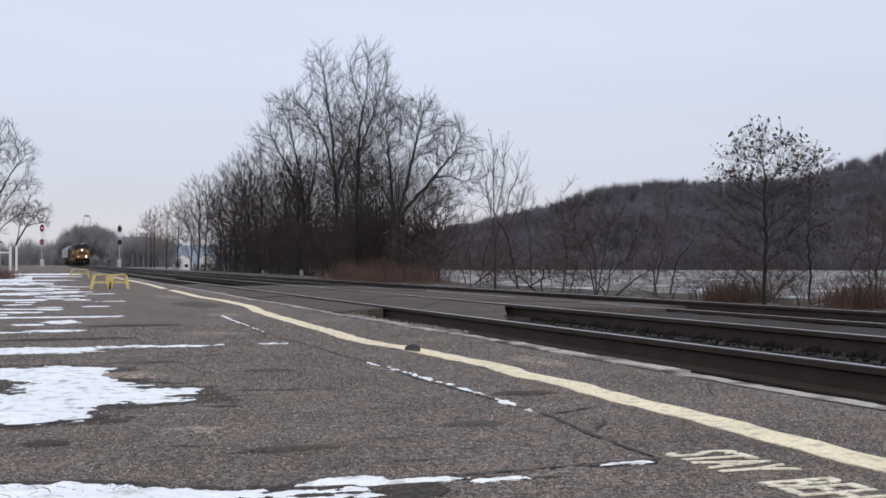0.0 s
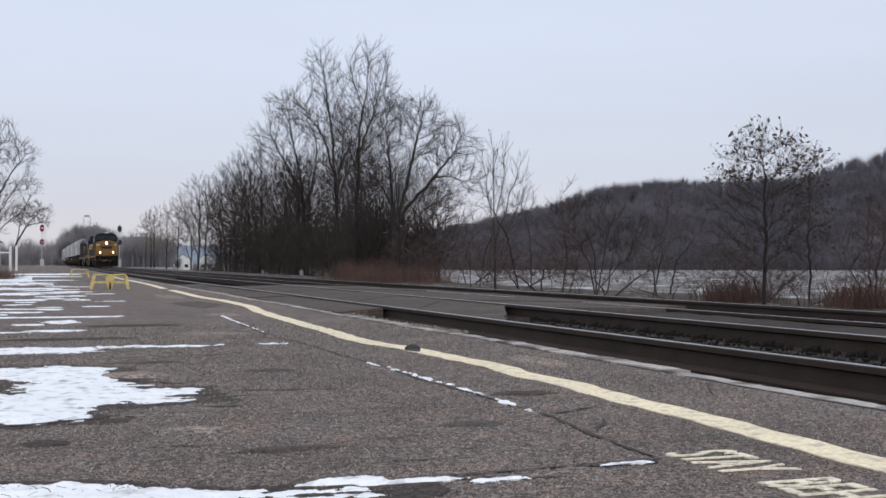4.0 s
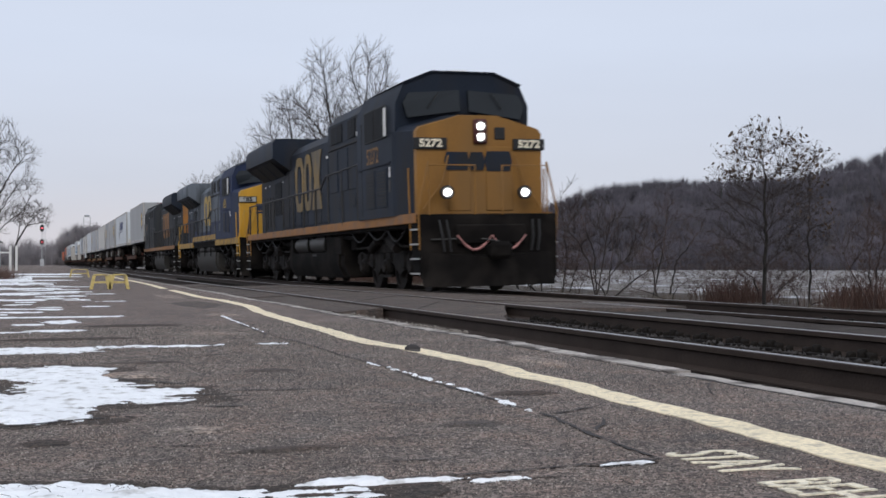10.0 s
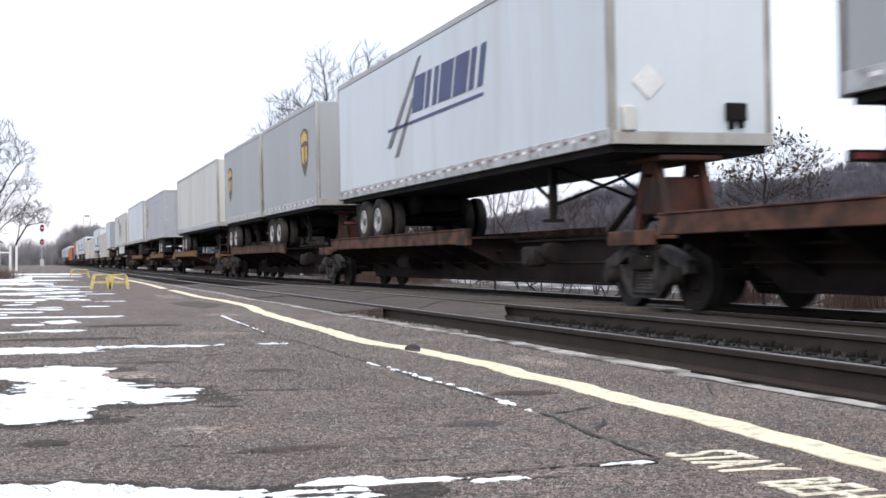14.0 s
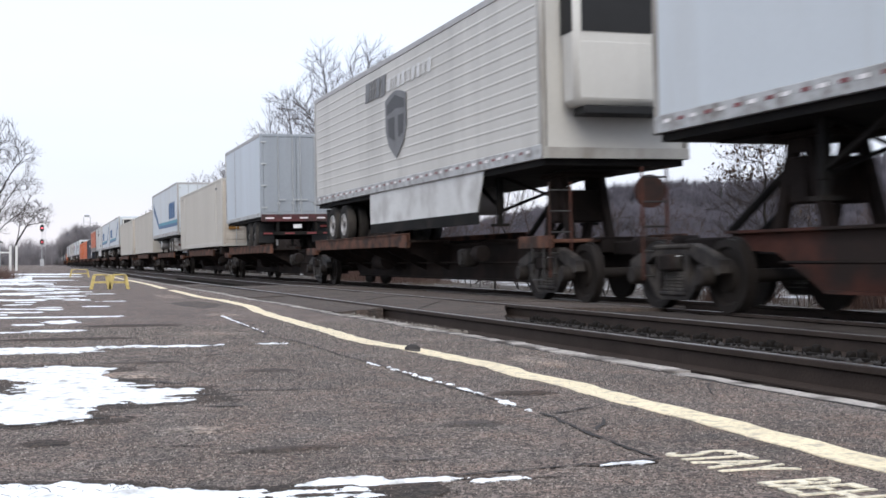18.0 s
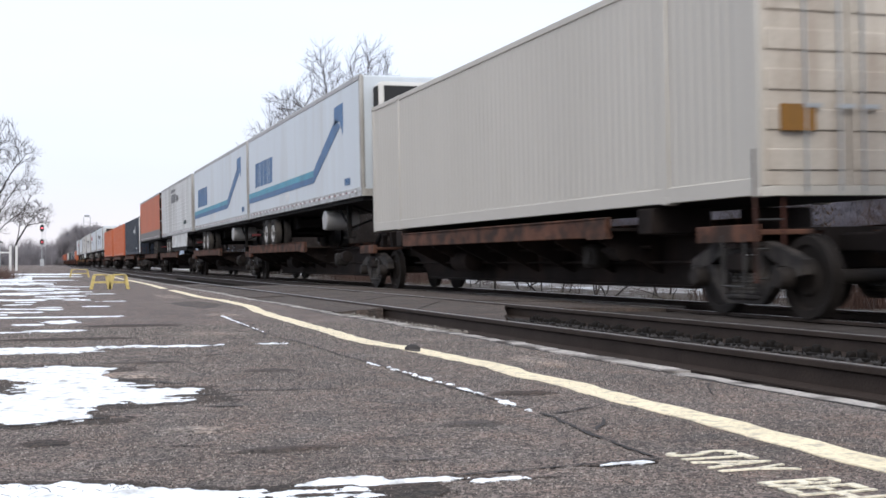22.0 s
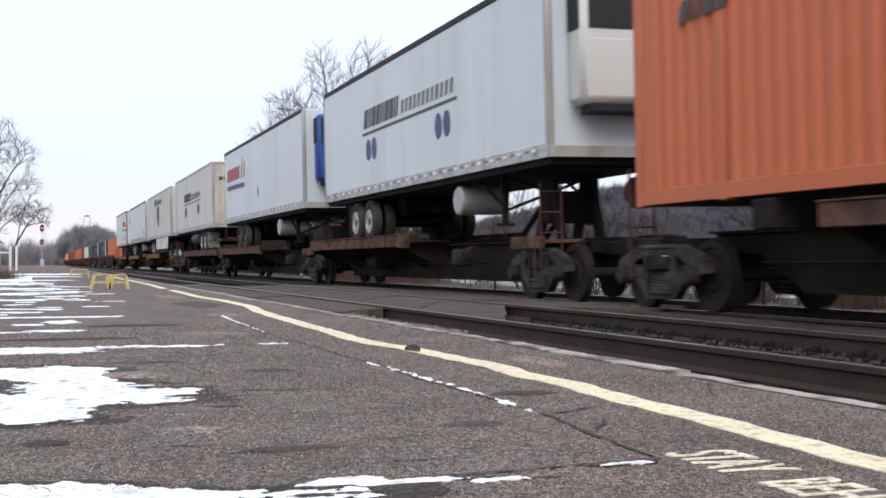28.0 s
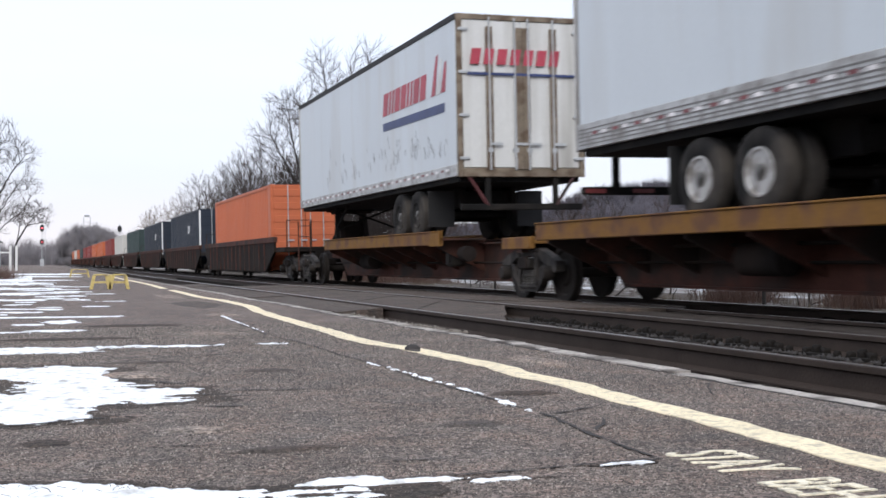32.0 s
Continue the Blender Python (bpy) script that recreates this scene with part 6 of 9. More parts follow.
    part("end_platform", Build().box(-1.2, 1.2, -0.5, 0.7, 0.94, 1.0, 0.01).box(-1.25, -1.15, -0.5, 0.7, 0.86, 1.06, 0.01).box(1.15, 1.25, -0.5, 0.7, 0.86, 1.06, 0.01), edge, u)
    if first:
        truck(u, 0)
        part("coupler", Build().box(-0.12, 0.12, -1.3, -0.5, 0.72, 0.95, 0.03).box(-0.2, 0.2, -1.5, -1.2, 0.68, 1.0, 0.06), "car_dark", u)
        lad = part("end_ladder", Build().tube([(-1.22, -0.5, 0.4), (-1.22, -0.5, 1.9)], 0.02, 5).tube([(-0.85, -0.5, 0.4), (-0.85, -0.5, 1.9)], 0.02, 5), "car_brown", u)
        for k in range(5):
            part("rung", Build().cyl((-1.22, -0.5, 0.45 + 0.33 * k), (-0.85, -0.5, 0.45 + 0.33 * k), 0.014, 5), "pipe", lad)
        part("brake_wheel", Build().lathe((0.55, -0.52, 1.75), ((-0.03, 0.22), (-0.03, 0.27), (0.03, 0.27), (0.03, 0.22)), 18, "y"), "car_brown", u)
        part("corner_step", Build().tube([(-1.24, -0.3, 0.95), (-1.24, -0.3, 0.36), (-1.24, 0.15, 0.36), (-1.24, 0.15, 0.95)], 0.018, 5), "pipe", u)
    truck(u, L)
    if last:
        part("coupler", Build().box(-0.12, 0.12, L + 0.5, L + 1.5, 0.72, 0.95, 0.03).box(-0.2, 0.2, L + 1.3, L + 1.6, 0.68, 1.0, 0.06), "car_dark", u)
        lad = part("end_ladder", Build().tube([(-1.22, L + 0.5, 0.4), (-1.22, L + 0.5, 1.9)], 0.02, 5).tube([(-0.85, L + 0.5, 0.4), (-0.85, L + 0.5, 1.9)], 0.02, 5), "car_brown", u)
        for k in range(5):
            part("rung", Build().cyl((-1.22, L + 0.5, 0.45 + 0.33 * k), (-0.85, L + 0.5, 0.45 + 0.33 * k), 0.014, 5), "pipe", lad)
    return u


# ---------------- flat emblems and lettering bars on a side ----------------
def plate(parent, x, pts, material, name="emblem", label="", t=0.006):
    """A flat shape on a vertical side; pts in (y, z)."""
    return part(name, Build().prism(pts, "x", x - t, x), material, parent, label)


def oval(cy, cz, ry, rz, n=20):
    return [(cy + ry * math.cos(6.2832 * i / n), cz + rz * math.sin(6.2832 * i / n)) for i in range(n)]


def bars(parent, x, y_left, y_right, z0, z1, n, material, slant=0.12, gap=0.22, drop=0.0):
    """A row of leaning blocks in place of a word, read from y_left to y_right."""
    step = (y_right - y_left) / n
    for k in range(n):
        a, b = y_left + step * k, y_left + step * (k + 1 - gap)
        dz = drop * k
        s = -slant
        w = (b - a)
        part("lettering_bar", Build().prism([(a, z0 + dz), (b, z0 + dz), (b + s, z1 + dz), (a + s, z1 + dz)], "x", x - 0.006, x)
             if k % 3 != 1 else Build().prism([(a, z0 + dz), (a + w * 0.36, z0 + dz), (a + w * 0.36 + s, z1 + dz), (a + s, z1 + dz)], "x", x - 0.006, x).prism([(a + w * 0.64, z0 + dz), (b, z0 + dz), (b + s, z1 + dz), (a + w * 0.64 + s, z1 + dz)], "x", x - 0.006, x), material, parent)


def shield(parent, x, cy, cz, w, h, outer, inner):
    p = [(cy - w / 2, cz + h * 0.40), (cy - w * 0.25, cz + h * 0.47), (cy, cz + h * 0.5), (cy + w * 0.25, cz + h * 0.47), (cy + w / 2, cz + h * 0.40), (cy + w / 2, cz - h * 0.05), (cy + w * 0.36, cz - h * 0.28), (cy, cz - h * 0.5), (cy - w * 0.36, cz - h * 0.28), (cy - w / 2, cz - h * 0.05)]
    e = plate(parent, x, p, outer, "shield_emblem", "shield-shaped emblem")
    q = [(cy - w * 0.40, cz + h * 0.33), (cy, cz + h * 0.44), (cy + w * 0.40, cz + h * 0.33), (cy + w * 0.42, cz + h * 0.18), (cy, cz + h * 0.24), (cy - w * 0.42, cz + h * 0.20)]
    part("crest", Build().prism(q, "x", x - 0.012, x - 0.006), inner, e)
    part("crest", Build().prism([(cy - w * 0.38, cz + h * 0.12), (cy - w * 0.12, cz + h * 0.12), (cy - w * 0.12, cz - h * 0.2), (cy - w * 0.34, cz - h * 0.15)], "x", x - 0.012, x - 0.006), inner, e)
    part("crest", Build().prism([(cy + w * 0.05, cz + h * 0.12), (cy + w * 0.38, cz + h * 0.12), (cy + w * 0.34, cz - h * 0.15), (cy + w * 0.05, cz - h * 0.24)], "x", x - 0.012, x - 0.006), inner, e)


# ---------------- road trailers ----------------
W2 = 1.3


def doors(t, y, s, z0, z1, skin, frame, rods=4, label=""):
    """Two rear doors at y; s is -1 where they face the front of the train."""
    a, b = sorted((y, y + s * 0.05))
    part("rear_frame", Build().box(-W2 - 0.012, -W2 + 0.10, a, b, z0 - 0.05, z1, 0.01).box(W2 - 0.10, W2 + 0.012, a, b, z0 - 0.05, z1, 0.01).box(-W2 + 0.10, W2 - 0.10, a, b, z1 - 0.11, z1, 0.01).box(-W2 + 0.10, W2 - 0.10, a, b, z0 - 0.05, z0 + 0.12, 0.01), frame, t)
    for sx in (-1, 1):
        x0, x1 = (-W2 + 0.105, -0.012) if sx < 0 else (0.012, W2 - 0.105)
        d = part("door", Build().box(x0, x1, min(y, y + s * 0.035), max(y, y + s * 0.035), z0 + 0.13, z1 - 0.12, 0.008), skin, t, label)
        for k in range(rods // 2):
            xr = sx * (0.14 if k == 0 else 0.66)
            part("lock_rod", Build().cyl((xr, y + s * 0.075, z0 + 0.08), (xr, y + s * 0.075, z1 - 0.06), 0.02, 7).box(xr - 0.05, xr + 0.05, min(y + s * 0.03, y + s * 0.09), max(y + s * 0.03, y + s * 0.09), z0 + 0.42, z0 + 0.5).box(xr - 0.02, xr + 0.24, min(y + s * 0.07, y + s * 0.1), max(y + s * 0.07, y + s * 0.1), z0 + 0.55, z0 + 0.6), "galv", d)
        for k in range(4):
            zz = z0 + 0.3 + (z1 - z0 - 0.6) * k / 3
            part("hinge", Build().box(min(sx * (W2 - 0.22), sx * (W2 - 0.02)), max(sx * (W2 - 0.22), sx * (W2 - 0.02)), min(y + s * 0.035, y + s * 0.075), max(y + s * 0.035, y + s * 0.075), zz - 0.03, zz + 0.03, 0.01), "galv", d)


def trailer(q0, L, skin, label, nose_first=True, z0=2.30, z1=5.24, tandem=2.9, rim="rim_white", reefer="", skirt=False, ribs=0.0, roof_dark=False, door_skin=None, frame="alu", bumper="reflector_red", under_tank=False, tape="reflector", low_band=None, posts=False, wide_rail=0.2, flap="frame_black"):
    t = rolls(thing("road_trailer", label, "trailer", "trailers carried by the train"), q0)
    Y = (lambda u: L - u) if nose_first else (lambda u: u)
    s = -1 if nose_first else 1          # the way from the rear end to the nose, along y
    part("body", Build().box(-W2, W2, 0.05, L - 0.05, z0, z1, 0.035), skin, t)
    for a, b in ((-W2 - 0.02, -W2 + 0.05), (W2 - 0.05, W2 + 0.02)):
        part("roof_rail", Build().box(a + 0.006, b - 0.006, 0.04, L - 0.04, z1 - 0.11, z1 + 0.012, 0.008), "frame_black" if roof_dark else "alu", t)
        part("bottom_rail", Build().box(a, b, 0.04, L - 0.04, z0 - 0.03, z0 + wide_rail, 0.012), "band_grey" if low_band else "rail_dull", t)
    if wide_rail > 0.3:
        for k in range(5):
            part("rail_groove", Build().box(-W2 - 0.024, -W2 - 0.019, 0.1, L - 0.1, z0 + 0.02 + 0.055 * k, z0 + 0.04 + 0.055 * k), "band_grey", t)
    ny = Y(L)
    for x in (-W2 - 0.014, W2 - 0.09):
        part("nose_post", Build().box(x, x + 0.104, min(ny, ny - s * 0.16), max(ny, ny - s * 0.16), z0, z1 + 0.01, 0.03), "nose_post_dull" if skin != "box_orange" else skin, t)
    fa, fb = sorted((ny, ny + s * 0.03))
    if not reefer:
        part("air_line_box", Build().box(0.52, 0.86, fa, fb + 0.05, z0 + 0.32, z0 + 0.58, 0.02).box(0.58, 0.64, fa, fb + 0.09, z0 + 0.2, z0 + 0.34, 0.01).box(0.74, 0.80, fa, fb + 0.09, z0 + 0.22, z0 + 0.34, 0.01), "chassis", t)
        for k in range(3):
            part("marker_lamp", Build().box(-0.25 + 0.25 * k - 0.05, -0.25 + 0.25 * k + 0.05, fa, fb, z1 - 0.1, z1 - 0.05), "reflector_red", t)
    part("nose_sill", Build().box(-W2, W2, min(ny, ny + s * 0.02), max(ny, ny + s * 0.02), z0 - 0.03, z0 + 0.15, 0.006), "nose_post_dull" if skin != "box_orange" else "band_grey", t)
    doors(t, Y(0), -s, z0, z1, door_skin or skin, frame)
    part("floor_frame", Build().box(-W2 + 0.06, W2 - 0.06, 0.1, L - 0.1, z0 - 0.13, z0 - 0.005), "chassis", t)
    if tape:
        tz = z0 + wide_rail * 0.45
        for first, colour in ((0.5, tape), (0.78, "reflector_red")):
            b = Build()
            k = first
            while k < L - 0.4:
                b.box(-W2 - 0.026, -W2 - 0.02, k, k + 0.15, tz, tz + 0.045)
                k += 0.62
            tagged(part("reflector_tape", b, colour, t), "", kind="stuff")
    if low_band:
        part("lower_band", Build().box(-W2 - 0.018, -W2 + 0.01, 0.06, L - 0.06, z0 + 0.16, z0 + low_band, 0.004), "band_grey", t, "grey metal band along the lower side")
    if ribs:
        z = z0 + 0.42
        while z < z1 - 0.2:
            part("side_rib", Build().prism([(-W2 - 0.008, z - 0.012), (-W2 + 0.002, z - 0.03), (-W2 + 0.002, z + 0.03), (-W2 - 0.008, z + 0.012)], "y", 0.2, L - 0.2), skin, t)
            z += ribs
    if posts:
        k = 1.2
        while k < L - 1:
            part("side_post", shared("side_post%.2f" % (z1 - z0), lambda: Build().box(-W2 - 0.008, -W2 + 0.002, -0.03, 0.03, z0 + 0.2, z1 - 0.12), skin), "", t).matrix_basis = pose(0, k, 0)
            k += 1.22
    # running gear
    for k in (0, 1):
        yy = Y(tandem - 0.62 + 1.24 * k)
        ax = part("axle", Build().cyl((-1.1, yy, 1.63), (1.1, yy, 1.63), 0.075, 10), "chassis", t)
        for x, rz in ((-1.29, 0), (-0.97, 0), (1.29, 180), (0.97, 180)):
            w = part("tyre", shared("tyre", tyre_build, "tyre"), "", t)
            w.matrix_basis = pose(x, yy, 1.63, 0, 0, rz)
            if abs(x) > 1.1:
                placed("rim", shared("rim", rim_build, rim), w, 0.0, 0, 0)
                placed("hub", shared("hub", hub_build, "hub_steel"), w, 0.0, 0, 0)
    by = Y(tandem)
    part("bogie_frame", Build().box(-0.62, -0.5, by - 1.5, by + 1.5, 1.75, 2.18, 0.01).box(0.5, 0.62, by - 1.5, by + 1.5, 1.75, 2.18, 0.01).box(-0.6, 0.6, by - 0.2, by + 0.2, 1.5, 2.0, 0.03).box(-0.6, 0.6, by - 1.4, by - 1.2, 1.8, 2.1, 0.02).box(-0.6, 0.6, by + 1.2, by + 1.4, 1.8, 2.1, 0.02), "chassis", t)
    for sx in (-1, 1):
        part("mud_flap", Build().box(min(sx * 0.7, sx * 1.26), max(sx * 0.7, sx * 1.26), Y(tandem - 1.35) - 0.01, Y(tandem - 1.35) + 0.01, 1.36, 2.1), flap, t)
        if flap == "flap_grey":
            yf = Y(tandem - 1.35) - 0.014
            part("flap_emblem", Build().prism(oval(sx * 0.98, 1.75, 0.15, 0.09), "y", yf, yf + 0.004), "logo_grey", t)
            part("flap_bar", Build().box(sx * 0.98 - 0.17, sx * 0.98 + 0.17, yf, yf + 0.004, 1.53, 1.57), "logo_grey", t)
    ry = Y(0.02)
    bp = part("rear_bumper", Build().box(-1.25, 1.25, ry - 0.05, ry + 0.05, 1.62, 1.74, 0.01).box(-0.75, -0.65, ry - 0.04, ry + 0.04, 1.7, z0 - 0.02, 0.01).box(0.65, 0.75, ry - 0.04, ry + 0.04, 1.7, z0 - 0.02, 0.01), "chassis", t)
    tagged(part("bumper_tape", Build().box(-1.22, -0.9, ry - 0.058, ry + 0.058, 1.65, 1.71).box(-0.45, -0.1, ry - 0.058, ry + 0.058, 1.65, 1.71).box(0.35, 0.7, ry - 0.058, ry + 0.058, 1.65, 1.71).box(0.95, 1.22, ry - 0.058, ry + 0.058, 1.65, 1.71), bumper, bp), "", kind="stuff")
    lg = Y(L - 2.9)
    for x in (-0.89, 0.89):
        leg = part("landing_leg", Build().box(x - 0.06, x + 0.06, lg - 0.06, lg + 0.06, 1.5, z0 - 0.02, 0.01).box(x - 0.045, x + 0.045, lg - 0.045, lg + 0.045, 1.33, 1.5), "chassis", t)
        part("foot", Build().box(x - 0.13, x + 0.13, lg - 0.13, lg + 0.13, 1.28, 1.33), "chassis", leg)
        part("drag_brace", Build().tube([(x, lg, 1.6), (x, lg - s * 1.3, z0 - 0.1)], 0.035, 5), "chassis", t)
        part("cross_brace", Build().tube([(x, lg, 1.55), (-x, lg, z0 - 0.1)], 0.03, 5), "chassis", t)
    part("king_pin_plate", Build().box(-0.6, 0.6, Y(L - 1.5), Y(L - 0.4), z0 - 0.17, z0 - 0.11) if not nose_first else Build().box(-0.6, 0.6, Y(L - 0.4), Y(L - 1.5), z0 - 0.17, z0 - 0.11), "chassis", t)
    if reefer:
        n0, n1 = sorted((ny + s * 0.02, ny + s * 0.52))
        r = part("cooling_unit", Build().box(-0.98, 0.98, n0, n1, z0 + 0.75, z1 - 0.22, 0.09), reefer, t, "cooling unit on the trailer's nose")
        part("grille", Build().box(-0.993, -0.97, n0 + 0.08, n1 - 0.04, z1 - 1.05, z1 - 0.33).box(-0.85, 0.85, n0 + (0.0 if s > 0 else -0.01), n0 + 0.02, z1 - 1.05, z1 - 0.33) if s < 0 else Build().box(-0.993, -0.97, n0 + 0.04, n1 - 0.08, z1 - 1.05, z1 - 0.33), "frame_black", r)
        part("unit_panel", Build().box(-0.9, 0.9, n0 - 0.01, n0 + 0.03, z0 + 0.85, z1 - 1.2, 0.01), reefer, r)
        part("lower_pan", Build().box(-0.8, 0.8, n0 + 0.05, n1 - 0.05, z0 + 0.62, z0 + 0.76, 0.02), "frame_black", r)
    if reefer or under_tank:
        ty = Y(L - 4.6)
        part("fuel_tank", Build().lathe((-1.18, ty, 1.82), ((0, 0.05), (0.0, 0.25), (0.03, 0.28), (0.95, 0.28), (0.98, 0.05)), 18), "alu", t, "round metal fuel tank")
    if skirt:
        a, b = L - 13.2, L - 5.6
        sk = part("side_skirt", Build().prism([(a + 0.35, 1.55), (b, 1.55), (b, z0 - 0.03), (a, z0 - 0.03)], "x", -1.275, -1.25), "skirt", t, "white side skirt under the trailer")
        part("skirt_hem", Build().box(-1.277, -1.248, a + 0.3, b, 1.33, 1.55), "chassis", sk)
    return t


# ---------------- steel containers ----------------
def container(q0, L, skin, label, z0=1.36, z1=4.34, doors_first=True, post=None, pitch=0.30, deep=0.042, group="containers carried by the train", door_dirty=None):
    t = rolls(thing("shipping_container", label, "container", group), q0)
    H = 1.22
    n = int((L - 0.9) / pitch)
    y0 = (L - n * pitch) / 2
    for sx in (-1, 1):
        prof = []
        for k in range(n):
            y = y0 + k * pitch
            prof += [(y + 0.1 * pitch, 0.0), (y + 0.33 * pitch, 0.0), (y + 0.48 * pitch, deep), (y + 0.78 * pitch, deep), (y + 0.93 * pitch, 0.0)]
        v, f = [], []
        for y, d in [(0.1, 0.0)] + prof + [(L - 0.1, 0.0)]:
            v += [(sx * (H - 0.012 - d), y, z0 + 0.2), (sx * (H - 0.012 - d), y, z1 - 0.1)]
        for k in range(len(v) // 2 - 1):
            f.append((2 * k, 2 * k + 1, 2 * k + 3, 2 * k + 2))
        part("side_wall", Build().add(v, f), skin, t)
        a, b = (-H, -H + 0.06) if sx < 0 else (H - 0.06, H)
        part("top_rail", Build().box(a, b, 0.15, L - 0.15, z1 - 0.11, z1 - 0.005, 0.01), skin, t)
        part("bottom_rail", Build().box(a, b, 0.15, L - 0.15, z0 + 0.02, z0 + 0.22, 0.01), skin, t)
        for y in [0.0, L - 0.18] + ([2.0, L - 2.18] if L > 14 else []):
            part("corner_post", Build().box(a - 0.006 * (sx < 0), b + 0.006 * (sx > 0), y, y + 0.18, z0 + 0.1, z1 - 0.06, 0.012), post if post and y in (0.0,) else skin, t)
            for z in (z0, z1 - 0.115):
                part("corner_casting", Build().box(min(sx * 1.06, sx * 1.226), max(sx * 1.06, sx * 1.226), y + 0.002, y + 0.178, z, z + 0.118, 0.012), skin, t)
    part("roof", Build().box(-H + 0.05, H - 0.05, 0.1, L - 0.1, z1 - 0.06, z1 - 0.03), skin, t)
    part("floor", Build().box(-H + 0.05, H - 0.05, 0.1, L - 0.1, z0 + 0.02, z0 + 0.2), "chassis", t)
    for y, s, is_door in ((0.02, -1, doors_first), (L - 0.02, 1, not doors_first)):
        if is_door:
            for sx in (-1, 1):
                x0, x1 = (-1.16, -0.012) if sx < 0 else (0.012, 1.16)
                d = part("door", Build().box(x0, x1, min(y, y - s * 0.04), max(y, y - s * 0.04), z0 + 0.13, z1 - 0.1, 0.006), door_dirty or skin, t)
                for k in range(6):
                    zz = z0 + 0.3 + 0.45 * k
                    part("door_rib", Build().box(x0 + 0.05, x1 - 0.05, min(y, y + s * 0.022), max(y, y + s * 0.022), zz, zz + 0.24, 0.01), door_dirty or skin, d)
                for xr in (sx * 0.16, sx * 0.62):
                    part("lock_rod", Build().cyl((xr, y + s * 0.06, z0 + 0.06), (xr, y + s * 0.06, z1 - 0.04), 0.018, 6).box(xr - 0.04, xr + 0.2, min(y + s * 0.05, y + s * 0.08), max(y + s * 0.05, y + s * 0.08), z0 + 1.0, z0 + 1.05), "galv", d)
        else:
            part("end_wall", Build().box(-1.16, 1.16, min(y, y - s * 0.03), max(y, y - s * 0.03), z0 + 0.13, z1 - 0.1), skin, t)
            for k in range(8):
                part("end_rib", Build().box(-1.1 + 0.28 * k, -0.96 + 0.28 * k, min(y, y + s * 0.02), max(y, y + s * 0.02), z0 + 0.2, z1 - 0.15, 0.008), skin, t)
        for za, zb in ((z1 - 0.1, z1 - 0.01), (z0 + 0.01, z0 + 0.13)):
            part("end_beam", Build().box(-1.06, 1.06, min(y, y - s * 0.08), max(y, y - s * 0.08), za, zb, 0.01), skin, t)
    return t
# ---------------- diesel locomotives ----------------
def six_truck_frame():
    return [(-2.75, 0.62), (-2.72, 0.82), (-2.35, 0.92), (-1.75, 0.78), (-1.25, 0.80), (-0.75, 1.08), (0.75, 1.08), (1.25, 0.80), (1.75, 0.78), (2.35, 0.92), (2.72, 0.82), (2.75, 0.62), (2.4, 0.52), (2.0, 0.62), (1.55, 0.55), (0.9, 0.36), (0.35, 0.62), (-0.35, 0.62), (-0.9, 0.36), (-1.55, 0.55), (-2.0, 0.62), (-2.4, 0.52)]


def loco_truck(parent, y):
    t = part("truck", shared("loco_bolster", lambda: Build().box(-1.0, 1.0, -2.5, 2.5, 0.72, 0.95, 0.04).box(-0.6, 0.6, -1.2, 1.2, 0.5, 1.2, 0.05), "loco_under"), "", parent, "grimy six-wheel locomotive truck")
    t.matrix_basis = pose(0, y, 0)
    for sx in (-1, 1):
        placed("side_frame", shared("loco_side_frame", lambda: Build().prism(six_truck_frame(), "x", -0.07, 0.07).box(-0.1, 0.1, -0.75, 0.75, 0.86, 1.06, 0.03).box(-0.12, 0.12, -1.4, -1.15, 0.5, 0.9, 0.03).box(-0.12, 0.12, 1.15, 1.4, 0.5, 0.9, 0.03), "loco_cast"), t, sx * 1.06, 0, 0)
        placed("brake_rigging", shared("brake_rigging", lambda: Build().tube([(0, -2.6, 0.98), (0, -1.2, 1.0), (0, -0.6, 1.2), (0, 0.7, 1.2), (0, 1.3, 1.0), (0, 2.6, 0.98)], 0.03, 6).cyl((-0.05, -1.05, 0.95), (-0.05, -0.45, 1.15), 0.11, 10).cyl((-0.05, 1.05, 0.95), (-0.05, 0.45, 1.15), 0.11, 10).box(-0.03, 0.03, -0.5, 0.5, 0.3, 0.36), "loco_cast"), t, sx * 1.18, 0, 0)
        for yy in (-2.0, 0.0, 2.0):
            placed("journal_box", shared("journal_box", lambda: Build().box(-0.1, 0.08, -0.2, 0.2, 0.36, 0.72, 0.05).lathe((-0.1, 0, 0.533), ((-0.05, 0.08), (-0.04, 0.13), (0.0, 0.13)), 14), "loco_cast"), t, sx * 1.11, yy, 0, 0 if sx < 0 else 180)
            for dy in (-0.28, 0.28):
                placed("coil_spring", shared("loco_spring", lambda: Build().cyl((0, 0, 0.66), (0, 0, 0.86), 0.075, 9), "loco_under"), t, sx * 1.1, yy + dy, 0)
    for yy in (-2.0, 0.0, 2.0):
        for sx in (-1, 1):
            placed("wheel", shared("loco_wheel", wheel_build(0.533), "wheel"), t, sx * 0.755, yy, 0.533, 0 if sx < 0 else 180)
        placed("axle", shared("loco_axle", lambda: Build().cyl((-0.8, 0, 0.533), (0.8, 0, 0.533), 0.1, 10), "wheel"), t, 0, yy, 0)


